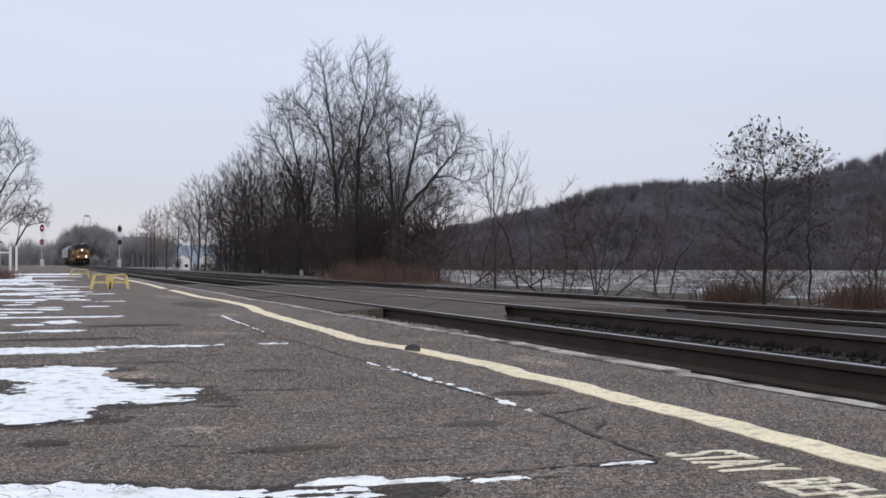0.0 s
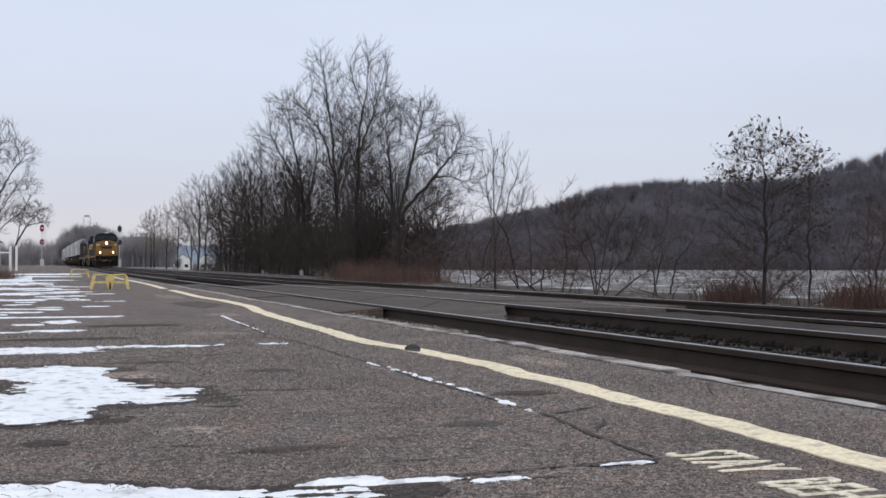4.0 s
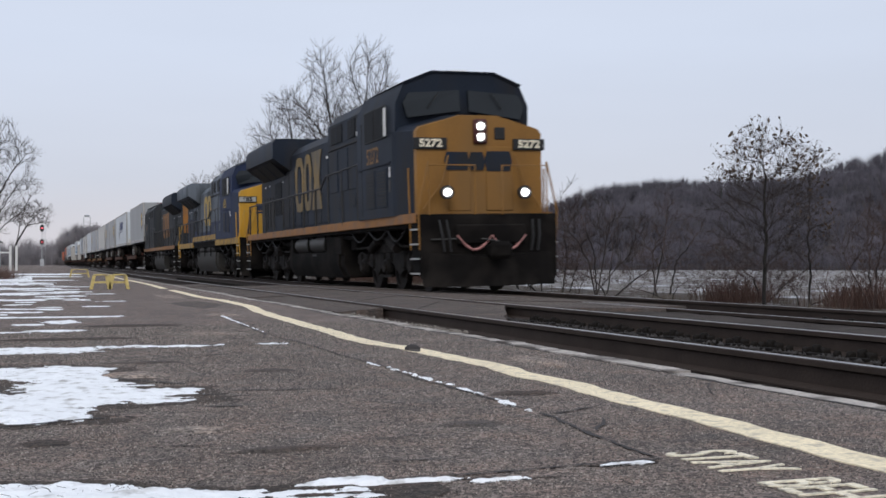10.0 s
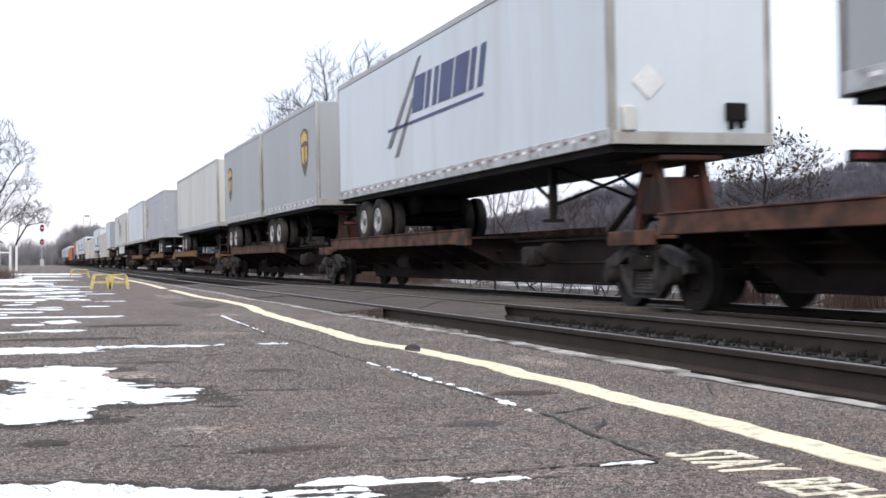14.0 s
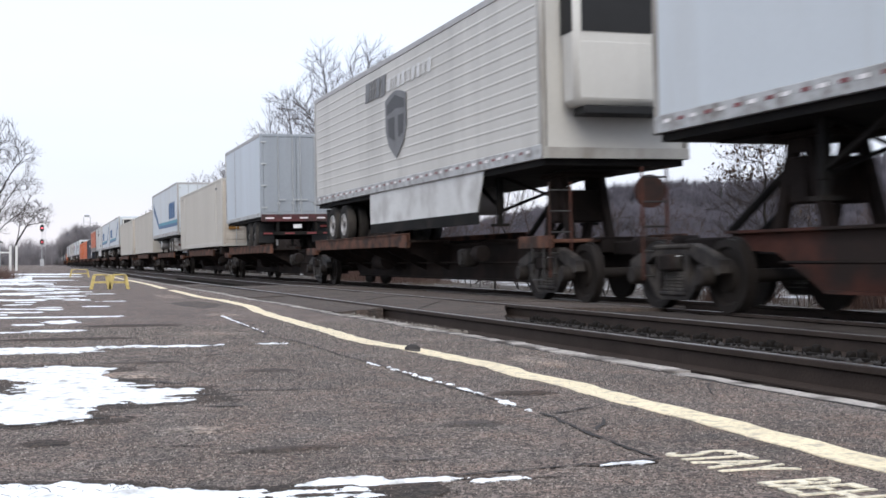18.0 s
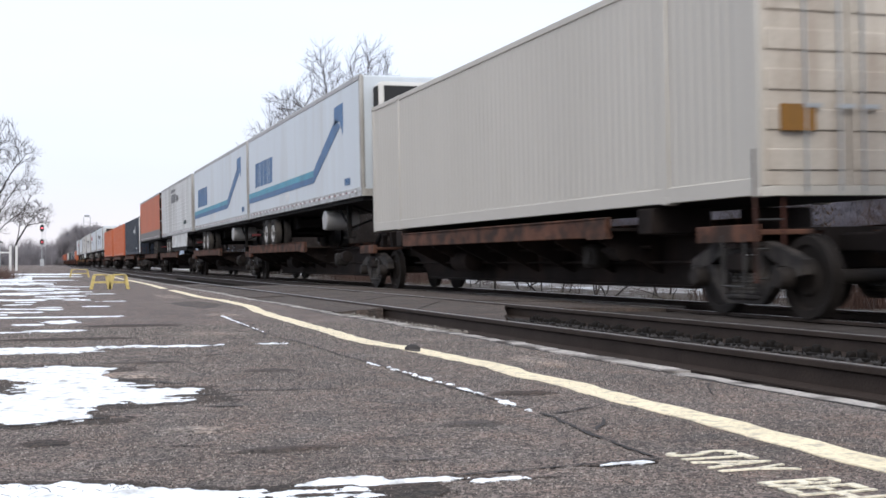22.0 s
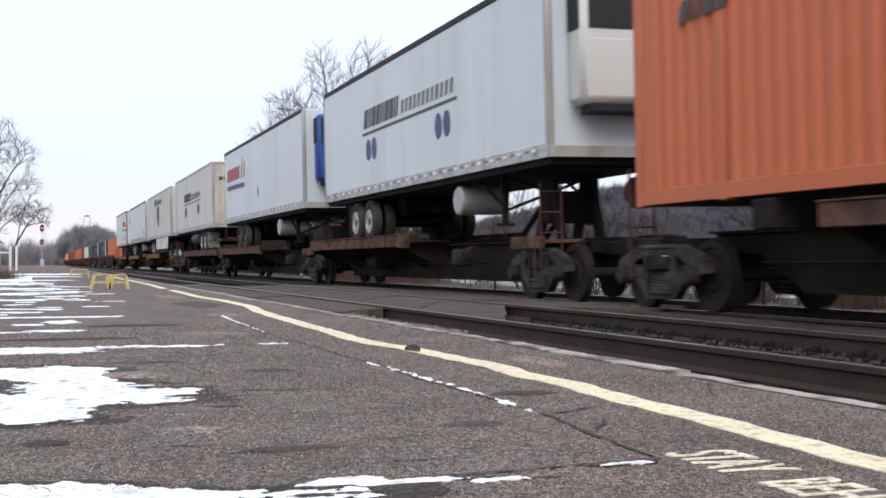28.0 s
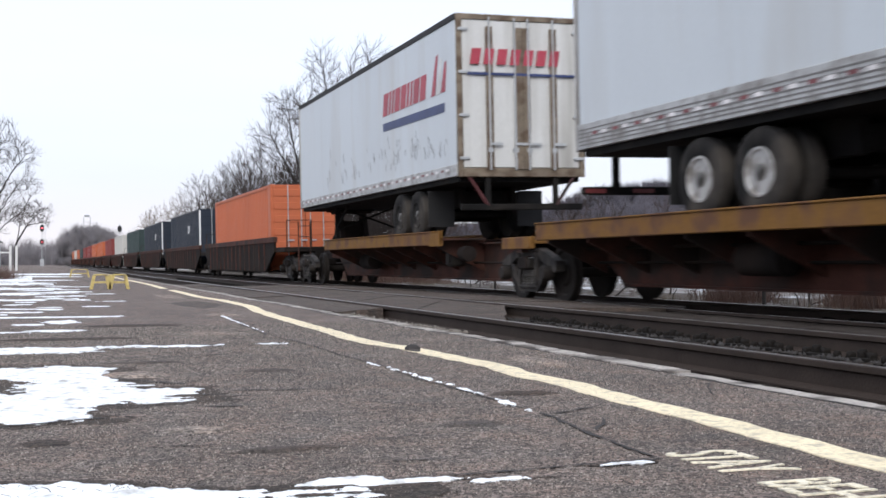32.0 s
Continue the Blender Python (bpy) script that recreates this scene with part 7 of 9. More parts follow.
def window(parent, x0, x1, y0, y1, z0, z1, axis):
    """A dark pane in a black rubber frame; axis is the thin direction."""
    e = 0.035
    if axis == "x":
        f = part("window", Build().box(x0, x1, y0 - e, y1 + e, z0 - e, z1 + e, 0.008), "frame_black", parent)
        part("pane", Build().box(x0 - 0.006, x1 + 0.006, y0, y1, z0, z1), "open_window", f)
    else:
        f = part("window", Build().box(x0 - e, x1 + e, y0, y1, z0 - e, z1 + e, 0.008), "frame_black", parent)
        part("pane", Build().box(x0, x1, y0 - 0.006, y1 + 0.006, z0, z1), "glass", f)
    return f


def locomotive(q0, c, label, number, lit, reverse=False):
    """c: colours of body, hood, nose, stripe, roof."""
    LL = 22.3
    holder = rolls(thing("locomotive", label, "locomotive", "locomotives of the train"), q0)
    if reverse:
        root = part("running_gear", Build().box(-0.5, 0.5, 0.8, LL - 0.8, 0.95, 1.3, 0.03), "loco_under", holder)
        root.matrix_basis = pose(0, LL, 0, 0, 0, 180)
    else:
        root = holder
        part("running_gear", Build().box(-0.5, 0.5, 0.8, LL - 0.8, 0.95, 1.3, 0.03), "loco_under", holder)
    body, hood, nose, stripe, roof = c["body"], c["hood"], c["nose"], c["stripe"], c["roof"]
    P = lambda name, b, m, lab="": part(name, b, m, root, lab)
    near = 1 if reverse else -1
    # frame, deck and sills
    P("frame", Build().box(-1.46, 1.46, 0.75, LL - 0.75, 1.36, 1.56, 0.02).box(-0.75, 0.75, 0.6, LL - 0.6, 1.0, 1.4, 0.03), "loco_under")
    P("deck", Build().box(-1.5, 1.5, 0.78, LL - 0.78, 1.56, 1.62), "loco_under")
    for sx in (-1, 1):
        a, b = (-1.525, -1.47) if sx < 0 else (1.47, 1.525)
        if c.get("raised"):
            P("side_sill", Build().prism([(1.0, 1.40), (7.2, 1.40), (7.32, 1.68), (15.1, 1.68), (15.22, 1.40), (LL - 1.0, 1.40), (LL - 1.0, 1.645), (15.3, 1.645), (15.18, 1.90), (7.24, 1.90), (7.12, 1.645), (1.0, 1.645)], "x", a, b), stripe, "striped side sill raised over the fuel tank")
        else:
            P("side_sill", Build().box(a, b, 1.0, LL - 1.0, 1.45, 1.655, 0.008), stripe, "striped side sill")
    # pilot, plough, steps and coupler at the front
    for y0, s in ((0.78, -1), (LL - 0.78, 1)):
        P("pilot", Build().prism([(-1.48, 0.30), (1.48, 0.30), (1.5, 1.6), (-1.5, 1.6)], "y", y0 - 0.05, y0 + 0.05), "loco_under")
        P("plough", Build().add([(-1.45, y0 + s * 0.05, 0.14), (0, y0 + s * 0.55, 0.14), (1.45, y0 + s * 0.05, 0.14), (-1.45, y0 + s * 0.02, 0.85), (0, y0 + s * 0.3, 0.70), (1.45, y0 + s * 0.02, 0.85), (-1.4, y0 - s * 0.05, 0.14), (1.4, y0 - s * 0.05, 0.14), (-1.4, y0 - s * 0.05, 0.85), (1.4, y0 - s * 0.05, 0.85)],
                                [(0, 1, 4, 3), (1, 2, 5, 4), (0, 3, 8, 6), (2, 7, 9, 5), (3, 4, 5, 9, 8), (0, 6, 7, 2, 1)]), "loco_under", "black snow plough")
        cp = P("coupler", Build().box(-0.13, 0.13, min(y0, y0 + s * 0.6), max(y0, y0 + s * 0.6), 0.74, 0.98, 0.04).box(-0.22, 0.22, min(y0 + s * 0.45, y0 + s * 0.8), max(y0 + s * 0.45, y0 + s * 0.8), 0.68, 1.04, 0.08), "loco_under")
        part("coupler_pocket", Build().box(-0.4, 0.4, min(y0, y0 + s * 0.1), max(y0, y0 + s * 0.1), 0.6, 1.15, 0.03), "loco_under", cp)
        hose = [(-0.75 + 1.5 * k / 14, y0 + s * 0.16, 1.18 - 0.30 * abs(math.sin(k / 14 * 6.283))) for k in range(15)]
        P("air_hose", Build().tube(hose, 0.028, 6), "hose", "sagging pale red air hose")
        P("uncoupling_bar", Build().tube([(-1.3, y0 + s * 0.1, 1.1), (-0.3, y0 + s * 0.14, 1.12), (0.1, y0 + s * 0.3, 1.05)], 0.018, 5), "pipe")
        for x in (-1.1, -0.95, 0.95, 1.1):
            P("hanging_hose", Build().tube([(x, y0 + s * 0.06, 1.5), (x * 0.97, y0 + s * 0.16, 1.15), (x * 0.93, y0 + s * 0.14, 0.85)], 0.026, 6), "frame_black")
        for sx in (-1, 1):
            stp = P("step_well", Build().box(min(sx * 1.05, sx * 1.5), max(sx * 1.05, sx * 1.5), min(y0, y0 - s * 0.55), max(y0, y0 - s * 0.55), 0.40, 1.55, 0.01), "loco_under")
            for k in range(4):
                part("step", Build().box(min(sx * 1.1, sx * 1.56), max(sx * 1.1, sx * 1.56), min(y0 - s * 0.04, y0 - s * 0.5), max(y0 - s * 0.04, y0 - s * 0.5), 0.40 + 0.30 * k, 0.43 + 0.30 * k), "bright_steel", stp)
            P("grab_rail", Build().tube([(sx * 1.5, y0 - s * 0.02, 0.9), (sx * 1.53, y0 + s * 0.02, 1.7), (sx * 1.3, y0 + s * 0.04, 2.7)], 0.02, 6), c["rails"])
            P("grab_rail", Build().tube([(sx * 1.5, y0 - s * 0.62, 0.9), (sx * 1.53, y0 - s * 0.62, 2.6)], 0.02, 6), c["rails"])
    for sx in (-1, 1):
        P("end_rail", Build().tube([(sx * 1.3, 0.74, 1.6), (sx * 1.3, 0.74, 2.62), (sx * 0.3, 0.74, 2.62), (sx * 0.3, 0.74, 1.6)], 0.018, 6), c["rails"])
    # nose: wide, sloping up to the windscreens
    nx = [(-1.42, 1.64), (-1.42, 3.36), (-1.34, 3.46), (-0.42, 3.72), (0.42, 3.72), (1.34, 3.46), (1.42, 3.36), (1.42, 1.64)]
    back = [(-1.56, 1.64), (-1.56, 3.46), (-1.47, 3.56), (-0.45, 3.84), (0.45, 3.84), (1.47, 3.56), (1.56, 3.46), (1.56, 1.64)]
    n = len(nx)
    rings = lambda a, ya, b2, yb: Build().add([(x, ya, z) for x, z in a] + [(x, yb, z) for x, z in b2], [tuple(range(n)), tuple(range(n, 2 * n))] + [(i, (i + 1) % n, n + (i + 1) % n, n + i) for i in range(n)])
    nb = P("nose_sides", rings(nx, 1.34, back, 2.45), c["cab"])
    nz = P("nose", rings([(x * 0.985, z - 0.02 * (z > 2)) for x, z in nx], 1.22, nx, 1.338), nose, c["nose_label"])
    part("nose_door", Build().box(0.12, 0.72, 1.195, 1.23, 1.70, 3.05, 0.02), nose, nz)
    part("nose_door", Build().box(-0.72, -0.22, 1.20, 1.23, 1.70, 2.75, 0.015), nose, nz)
    part("porthole", Build().box(0.33, 0.57, 1.195, 1.23, 3.20, 3.46, 0.05), "frame_black", nz)
    part("head_lamp_case", Build().box(-0.15, 0.15, 1.14, 1.24, 3.10, 3.62, 0.03), "lamp_case", nz, "dark red headlamp case")
    for z in (3.24, 3.47):
        part("head_lamp", Build().lathe((0, 1.14, z), ((0.0, 0.105), (-0.02, 0.105), (-0.02, 0.09), (0.0, 0.085)), 16, "y"), "bright_steel", nz)
        part("head_lamp_lens", Build().lathe((0, 1.137, z), ((0.0, 0.066), (-0.012, 0.05)), 16, "y"), "lamp_glow" if lit else "glass", nz)
    for sx in (-1, 1):
        bd = part("number_board", Build().box(sx * 1.1 - 0.36, sx * 1.1 + 0.36, 1.17, 1.23, 2.98, 3.22, 0.01), "frame_black", nz)
        part("board_face", Build().box(sx * 1.1 - 0.33, sx * 1.1 + 0.33, 1.166, 1.175, 3.005, 3.195, 0.002), "frame_black" if lit else "board_pale", bd)
        tx = part("road_number", text_mesh(number, 0.23, "letter_paint" if lit else "logo_black", bold=0.009), "", bd)
        tx.matrix_basis = Matrix.Translation((sx * 1.1, 1.163, 3.10)) @ Matrix.Rotation(radians(90), 4, "X") @ Matrix.Diagonal((1.1, 0.95, 1, 1))
        if lit:
            dl = P("ditch_lamp", Build().lathe((sx * 0.86, 0.86, 2.07), ((0.12, 0.08), (0.1, 0.14), (-0.02, 0.145), (-0.02, 0.12), (0.0, 0.11)), 18, "y"), "frame_black")
            part("ditch_lamp_lens", Build().lathe((sx * 0.86, 0.85, 2.07), ((0.0, 0.068), (-0.012, 0.05)), 16, "y"), "lamp_glow", dl)
            part("lamp_reflector", Build().lathe((sx * 0.86, 0.855, 2.07), ((0.004, 0.112), (-0.004, 0.105), (0.0, 0.07), (0.004, 0.06)), 18, "y"), "bright_steel", dl)
        part("nose_handrail", Build().tube([(sx * 0.75, 1.1, 2.85), (sx * 0.9, 1.06, 2.3), (sx * 1.3, 1.1, 1.75)], 0.018, 6), c["rails"], nz)
    for x0, x1, z0, z1 in ((-0.76, -0.30, 2.55, 2.93), (-0.22, 0.05, 2.55, 2.93), (0.14, 0.66, 2.53, 2.95)):
        part("nose_emblem", Build().prism([(x0, z0), (x1, z0), (x1 + 0.05, (z0 + z1) / 2), (x1, z1), (x0, z1), (x0 - 0.05, (z0 + z1) / 2)], "y", 1.182, 1.192), c["emblem_nose"], nz)
    # cab with chamfered roof
    cp = [(-1.56, 1.64), (-1.56, 4.05), (-1.36, 4.50), (-0.72, 4.76), (0.72, 4.76), (1.36, 4.50), (1.56, 4.05), (1.56, 1.64)]
    n = len(cp)
    cb = P("cab", Build().add([(x * (0.985 if z > 3 else 1), 2.22 if z > 3.9 else (2.12 if z > 3 else 2.45), z) for x, z in cp] + [(x, 5.35, z) for x, z in cp], [tuple(range(n)), tuple(range(n, 2 * n))] + [(i, (i + 1) % n, n + (i + 1) % n, n + i) for i in range(n)]), c["cab"])
    part("cab_roof", Build().add([(x * 1.01, y, z + 0.015) for y in (2.16, 5.45) for x, z in cp[2:6]] + [(x * 0.97, y, z - 0.03) for y in (2.19, 5.45) for x, z in cp[2:6]], [(0, 1, 5, 4), (1, 2, 6, 5), (2, 3, 7, 6), (8, 9, 13, 12), (9, 10, 14, 13), (10, 11, 15, 14), (0, 1, 9, 8), (1, 2, 10, 9), (2, 3, 11, 10)]), roof, cb)
    for sx in (-1, 1):
        w = part("windscreen", Build().add([(sx * 0.10, 2.09, 3.90), (sx * 1.30, 2.09, 3.74), (sx * 1.40, 2.10, 4.05), (sx * 1.26, 2.14, 4.28), (sx * 0.10, 2.15, 4.36), (sx * 0.10, 2.16, 3.90), (sx * 1.30, 2.16, 3.74), (sx * 1.40, 2.17, 4.05), (sx * 1.26, 2.21, 4.28), (sx * 0.10, 2.22, 4.36)], [(0, 1, 2, 3, 4), (5, 6, 7, 8, 9), (0, 1, 6, 5), (1, 2, 7, 6), (2, 3, 8, 7), (3, 4, 9, 8), (4, 0, 5, 9)]), "glass", cb, "dark slanted windscreen")
        part("wiper", Build().tube([(sx * 0.6, 2.07, 4.3), (sx * 0.85, 2.06, 3.95)], 0.012, 5), "frame_black", w)
        xs = (-1.575, -1.55) if sx < 0 else (1.55, 1.575)
        for y0, y1 in ((2.95, 3.75), (3.85, 4.6)):
            window(cb, xs[0], xs[1], y0, y1, 3.42, 4.08, "x")
        part("mirror", Build().box(sx * 1.62 - 0.02, sx * 1.62 + 0.02, 2.72, 2.84, 3.40, 4.02, 0.01), "logo_pale", cb, "pale wind deflector")
        for g0 in (2.85, 3.80):
            lv = part("cab_louvre", Build().box(min(sx * 1.555, sx * 1.572), max(sx * 1.555, sx * 1.572), g0, g0 + 0.82, 1.86, 2.72, 0.01), c["louvre"], cb)
            for k in range(11):
                part("louvre_slat", Build().box(min(sx * 1.57, sx * 1.582), max(sx * 1.57, sx * 1.582), g0 + 0.07, g0 + 0.75, 1.92 + 0.07 * k, 1.955 + 0.07 * k), "frame_black", lv)
        part("belt_rail", Build().box(min(sx * 1.555, sx * 1.58), max(sx * 1.555, sx * 1.58), 2.6, 5.3, 2.80, 2.84), c["louvre"], cb)
        part("cab_seam", Build().box(min(sx * 1.555, sx * 1.566), max(sx * 1.555, sx * 1.566), 4.95, 4.98, 1.7, 3.9), "frame_black", cb)
        part("cab_label", Build().box(min(sx * 1.56, sx * 1.568), max(sx * 1.56, sx * 1.568), 2.60, 2.70, 2.50, 2.72), "logo_pale", cb)
        part("cab_label", Build().box(min(sx * 1.56, sx * 1.568), max(sx * 1.56, sx * 1.568), 2.58, 2.72, 2.18, 2.44), "pipe", cb)
    num = part("road_number", text_mesh(number, 0.52, c["number"]), "", cb)
    num.matrix_basis = (Matrix.Translation((-1.568, 4.0, 3.05)) @ Matrix.Rotation(radians(-90), 4, "Z") @ Matrix.Rotation(radians(90), 4, "X")) if near < 0 else (Matrix.Translation((1.568, 4.0, 3.05)) @ Matrix.Rotation(radians(90), 4, "Z") @ Matrix.Rotation(radians(90), 4, "X"))
    P("roof_dome", Build().lathe((0.1, 2.9, 4.76), ((0.0, 0.38), (0.08, 0.36), (0.12, 0.28), (0.13, 0.05)), 20, "z"), "logo_pale", "pale antenna dome")
    P("horn", Build().lathe((0.35, 4.6, 4.9), ((-0.25, 0.1), (-0.1, 0.05), (0.2, 0.03)), 10, "y"), "galv")
    # equipment cabinet, hood, doors
    hp = lambda w, top: [(-w, 1.64), (-w, top - 0.28), (-w + 0.25, top), (w - 0.25, top), (w, top - 0.28), (w, 1.64)]
    P("equipment_cabinet", Build().prism(hp(1.49, 4.50), "y", 5.36, 8.6), hood)
    for sx in (-1, 1):
        a, b = (-1.507, -1.49) if sx < 0 else (1.49, 1.507)
        for k in range(3):
            d = P("cabinet_door", Build().box(a, b, 5.5 + 1.03 * k, 6.42 + 1.03 * k, 2.45, 3.50, 0.006), hood)
            part("latch", Build().box(a - 0.01, b + 0.01, 6.30 + 1.03 * k, 6.35 + 1.03 * k, 2.85, 3.0), "pipe", d)
        P("ledge", Build().box(a - 0.012, b + 0.012, 5.4, 8.55, 3.56, 3.60), "frame_black")
        P("pale_sign", Build().box(a - 0.002, b + 0.002, 5.52, 5.62, 3.70, 3.80), "logo_pale")
        for g0, g1 in ((5.75, 6.45), (7.05, 8.2)):
            gr = P("intake_grille", Build().box(a - 0.003, b + 0.003, g0, g1, 3.70, 4.16, 0.006), "open_window")
            part("grille_bar", Build().box(a - 0.008, b + 0.008, (g0 + g1) / 2 - 0.02, (g0 + g1) / 2 + 0.02, 3.70, 4.16), hood, gr)
        for g0 in (5.75, 7.15):
            vent = P("low_vent", Build().box(a - 0.003, b + 0.003, g0, g0 + 0.45, 2.02, 2.32), hood)
            for k in range(5):
                part("vent_slat", Build().box(a - 0.010, b + 0.010, g0 + 0.04, g0 + 0.41, 2.05 + 0.055 * k, 2.075 + 0.055 * k), "frame_black", vent)
        if c.get("band"):
            P("lower_band", Build().box(a - 0.0015, b + 0.0015, 5.38, 8.6, 1.66, 2.44), c["band"], "dark blue band along the lower cabinet")
    P("engine_hood", Build().prism(hp(1.02, 4.34), "y", 8.6, 17.2), hood)
    for sx in (-1, 1):
        a, b = (-1.038, -1.02) if sx < 0 else (1.02, 1.038)
        for k in range(9):
            d = P("hood_door", Build().box(a, b, 8.72 + 0.92 * k, 9.56 + 0.92 * k, 1.78, 3.55, 0.006), hood)
            part("latch", Build().box(a - 0.012, b + 0.012, 9.44 + 0.92 * k, 9.5 + 0.92 * k, 2.5, 2.65), "pipe", d)
    P("exhaust_outlet", Build().box(-0.45, 0.45, 11.0, 11.9, 4.3, 4.62, 0.05), "frame_black")
    P("roof_hatch", Build().box(-0.7, 0.7, 9.0, 10.6, 4.32, 4.42, 0.03), hood)
    # radiator section with overhanging wings
    P("radiator_hood", Build().prism(hp(1.02, 4.2), "y", 17.2, 21.1), c["rear"])
    wp = [(-1.04, 3.62), (-1.60, 4.02), (-1.60, 4.50), (-1.48, 4.66), (1.48, 4.66), (1.60, 4.50), (1.60, 4.02), (1.04, 3.62)]
    rw = P("radiator_roof", Build().prism(wp, "y", 15.8, 21.0), roof, "overhanging radiator wings")
    for sx in (-1, 1):
        part("radiator_grille", Build().add([(sx * 1.06, 16.6, 3.52), (sx * 1.06, 20.4, 3.52), (sx * 1.50, 20.4, 3.93), (sx * 1.50, 16.6, 3.93), (sx * 1.05, 16.6, 3.62), (sx * 1.05, 20.4, 3.62), (sx * 1.45, 20.4, 3.98), (sx * 1.45, 16.6, 3.98)], [(0, 1, 2, 3), (4, 5, 6, 7), (0, 1, 5, 4), (2, 3, 7, 6), (1, 2, 6, 5), (3, 0, 4, 7)]), "frame_black", rw)
        for k in range(4):
            yy = 16.6 + 3.8 * k / 3
            part("grille_divider", Build().add([(sx * 1.055, yy - 0.04, 3.50), (sx * 1.055, yy + 0.04, 3.50), (sx * 1.515, yy + 0.04, 3.93), (sx * 1.515, yy - 0.04, 3.93), (sx * 1.05, yy - 0.04, 3.6), (sx * 1.05, yy + 0.04, 3.6), (sx * 1.45, yy + 0.04, 3.97), (sx * 1.45, yy - 0.04, 3.97)], [(0, 1, 2, 3), (4, 5, 6, 7), (0, 1, 5, 4), (2, 3, 7, 6), (1, 2, 6, 5), (3, 0, 4, 7)]), roof, rw)
        a, b = (-1.036, -1.02) if sx < 0 else (1.02, 1.036)
        if c.get("band"):
            P("lower_band", Build().box(a - 0.003, b + 0.003, 8.65, 21.05, 1.66, 2.16), c["band"], "dark blue band along the lower hood")
            P("rear_panel", Build().box(a - 0.003, b + 0.003, 17.3, 21.0, 2.16, 2.95), c["band"])
        for k in range(4):
            P("radiator_louvre", Build().box(a - 0.006, b + 0.006, 18.85 + 0.52 * k, 19.17 + 0.52 * k, 1.85, 2.92, 0.004), "frame_black")
        gr = P("dark_grille", Build().box(a - 0.008, b + 0.008, 17.35, 18.5, 2.25, 3.35, 0.006), "open_window")
        for k in range(3):
            part("grille_bar", Build().box(a - 0.014, b + 0.014, 17.62 + 0.28 * k, 17.65 + 0.28 * k, 2.25, 3.35), hood, gr)
        for g0 in (17.0, 19.4, 20.2):
            P("pale_sign", Build().box(a - 0.006, b + 0.006, g0, g0 + 0.10, 3.30, 3.36), "logo_pale")
        P("pale_sign", Build().box(a - 0.02, b + 0.02, c["mark"] - 2.6, c["mark"] - 2.5, 3.58, 3.65), "logo_pale")
    P("rear_wall", Build().box(-0.98, 0.98, 21.1, 21.14, 1.64, 4.1, 0.01), c["rear_face"])
    P("rear_skirt", Build().box(-0.985, 0.985, 21.135, 21.155, 1.64, 2.35, 0.005), body)
    for x0 in (-0.75, 0.05):
        P("rear_emblem", Build().prism([(x0, 2.62), (x0 + 0.62, 2.62), (x0 + 0.68, 2.9), (x0 + 0.62, 3.14), (x0, 3.14), (x0 - 0.06, 2.9)], "y", 21.14, 21.15), "loco_blue")
    P("rear_lamp", Build().box(-0.12, 0.12, 21.12, 21.2, 3.5, 3.95, 0.02), "frame_black")
    # walkway handrails
    for sx in (-1, 1):
        x = sx * 1.5
        P("handrail", Build().tube([(x, 5.5, 3.0), (x, 8.9, 2.95), (x, 9.5, 2.66), (x, 17.2, 2.66), (x, 20.9, 2.66), (x, 21.4, 1.7)], 0.026, 6), c["handrail"])
        for k in range(11):
            yy = 5.6 + 1.53 * k
            P("stanchion", Build().cyl((x, yy, 1.6), (x, yy, 2.98 if yy < 8.9 else 2.66), 0.03, 6), c["handrail"])
    # under the frame
    th = c["tank_top"]
    tk = [(-1.42, 0.58), (-1.40, th), (1.40, th), (1.42, 0.58), (1.26, 0.24), (-1.26, 0.24)]
    P("fuel_tank", Build().prism(tk, "y", 8.0, 14.3), c["tank"], c["tank_label"])
    P("tank_end", Build().prism([(-1.36, 0.60), (-1.34, th - 0.04), (1.34, th - 0.04), (1.36, 0.60), (1.2, 0.28), (-1.2, 0.28)], "y", 7.6, 8.0), c["tank"])
    if c["boxed"]:
        for y0, y1 in ((7.7, 9.35), (13.55, 14.25)):
            P("tank_box", Build().box(-1.41, 1.41, y0, y1, th - 0.1, 1.34, 0.04), c["tank"])
    for y0, y1 in ((9.5, 11.4), (11.6, 13.4)) if c["boxed"] else ((8.6, 11.2), (11.5, 14.4)):
        r = 0.25 if c["boxed"] else 0.2
        P("air_reservoir", Build().lathe((near * 1.2, y0, th + r * 0.9), ((0, 0.05), (0.03, r * 0.8), (0.09, r), (y1 - y0 - 0.09, r), (y1 - y0 - 0.03, r * 0.8), (y1 - y0, 0.05)), 18, "y"), c["pipe"], "long grey air reservoir")
    for k in range(3):
        P("reservoir_strap", Build().box(min(near * 1.40, near * 1.44), max(near * 1.40, near * 1.44), 9.4 + 2.1 * k, 9.47 + 2.1 * k, 0.95, 1.46), "loco_under")
    for k in range(9):
        yy = 1.9 + 2.25 * k
        P("sill_bracket", Build().prism([(near * 1.0, 1.0), (near * 1.46, 1.36), (near * 1.0, 1.36)], "y", yy, yy + 0.05), "loco_under")
    for y0, y1, dip in ((2.0, 3.4, 0.28), (3.4, 5.0, 0.22), (5.0, 6.6, 0.25), (LL - 6.8, LL - 5.2, 0.25), (LL - 5.2, LL - 3.6, 0.2), (LL - 3.6, LL - 2.2, 0.28)):
        P("cable", Build().tube([(near * 1.42, y0 + (y1 - y0) * k / 7, 1.38 - dip * math.sin(math.pi * k / 7)) for k in range(8)], 0.02, 5), "frame_black")
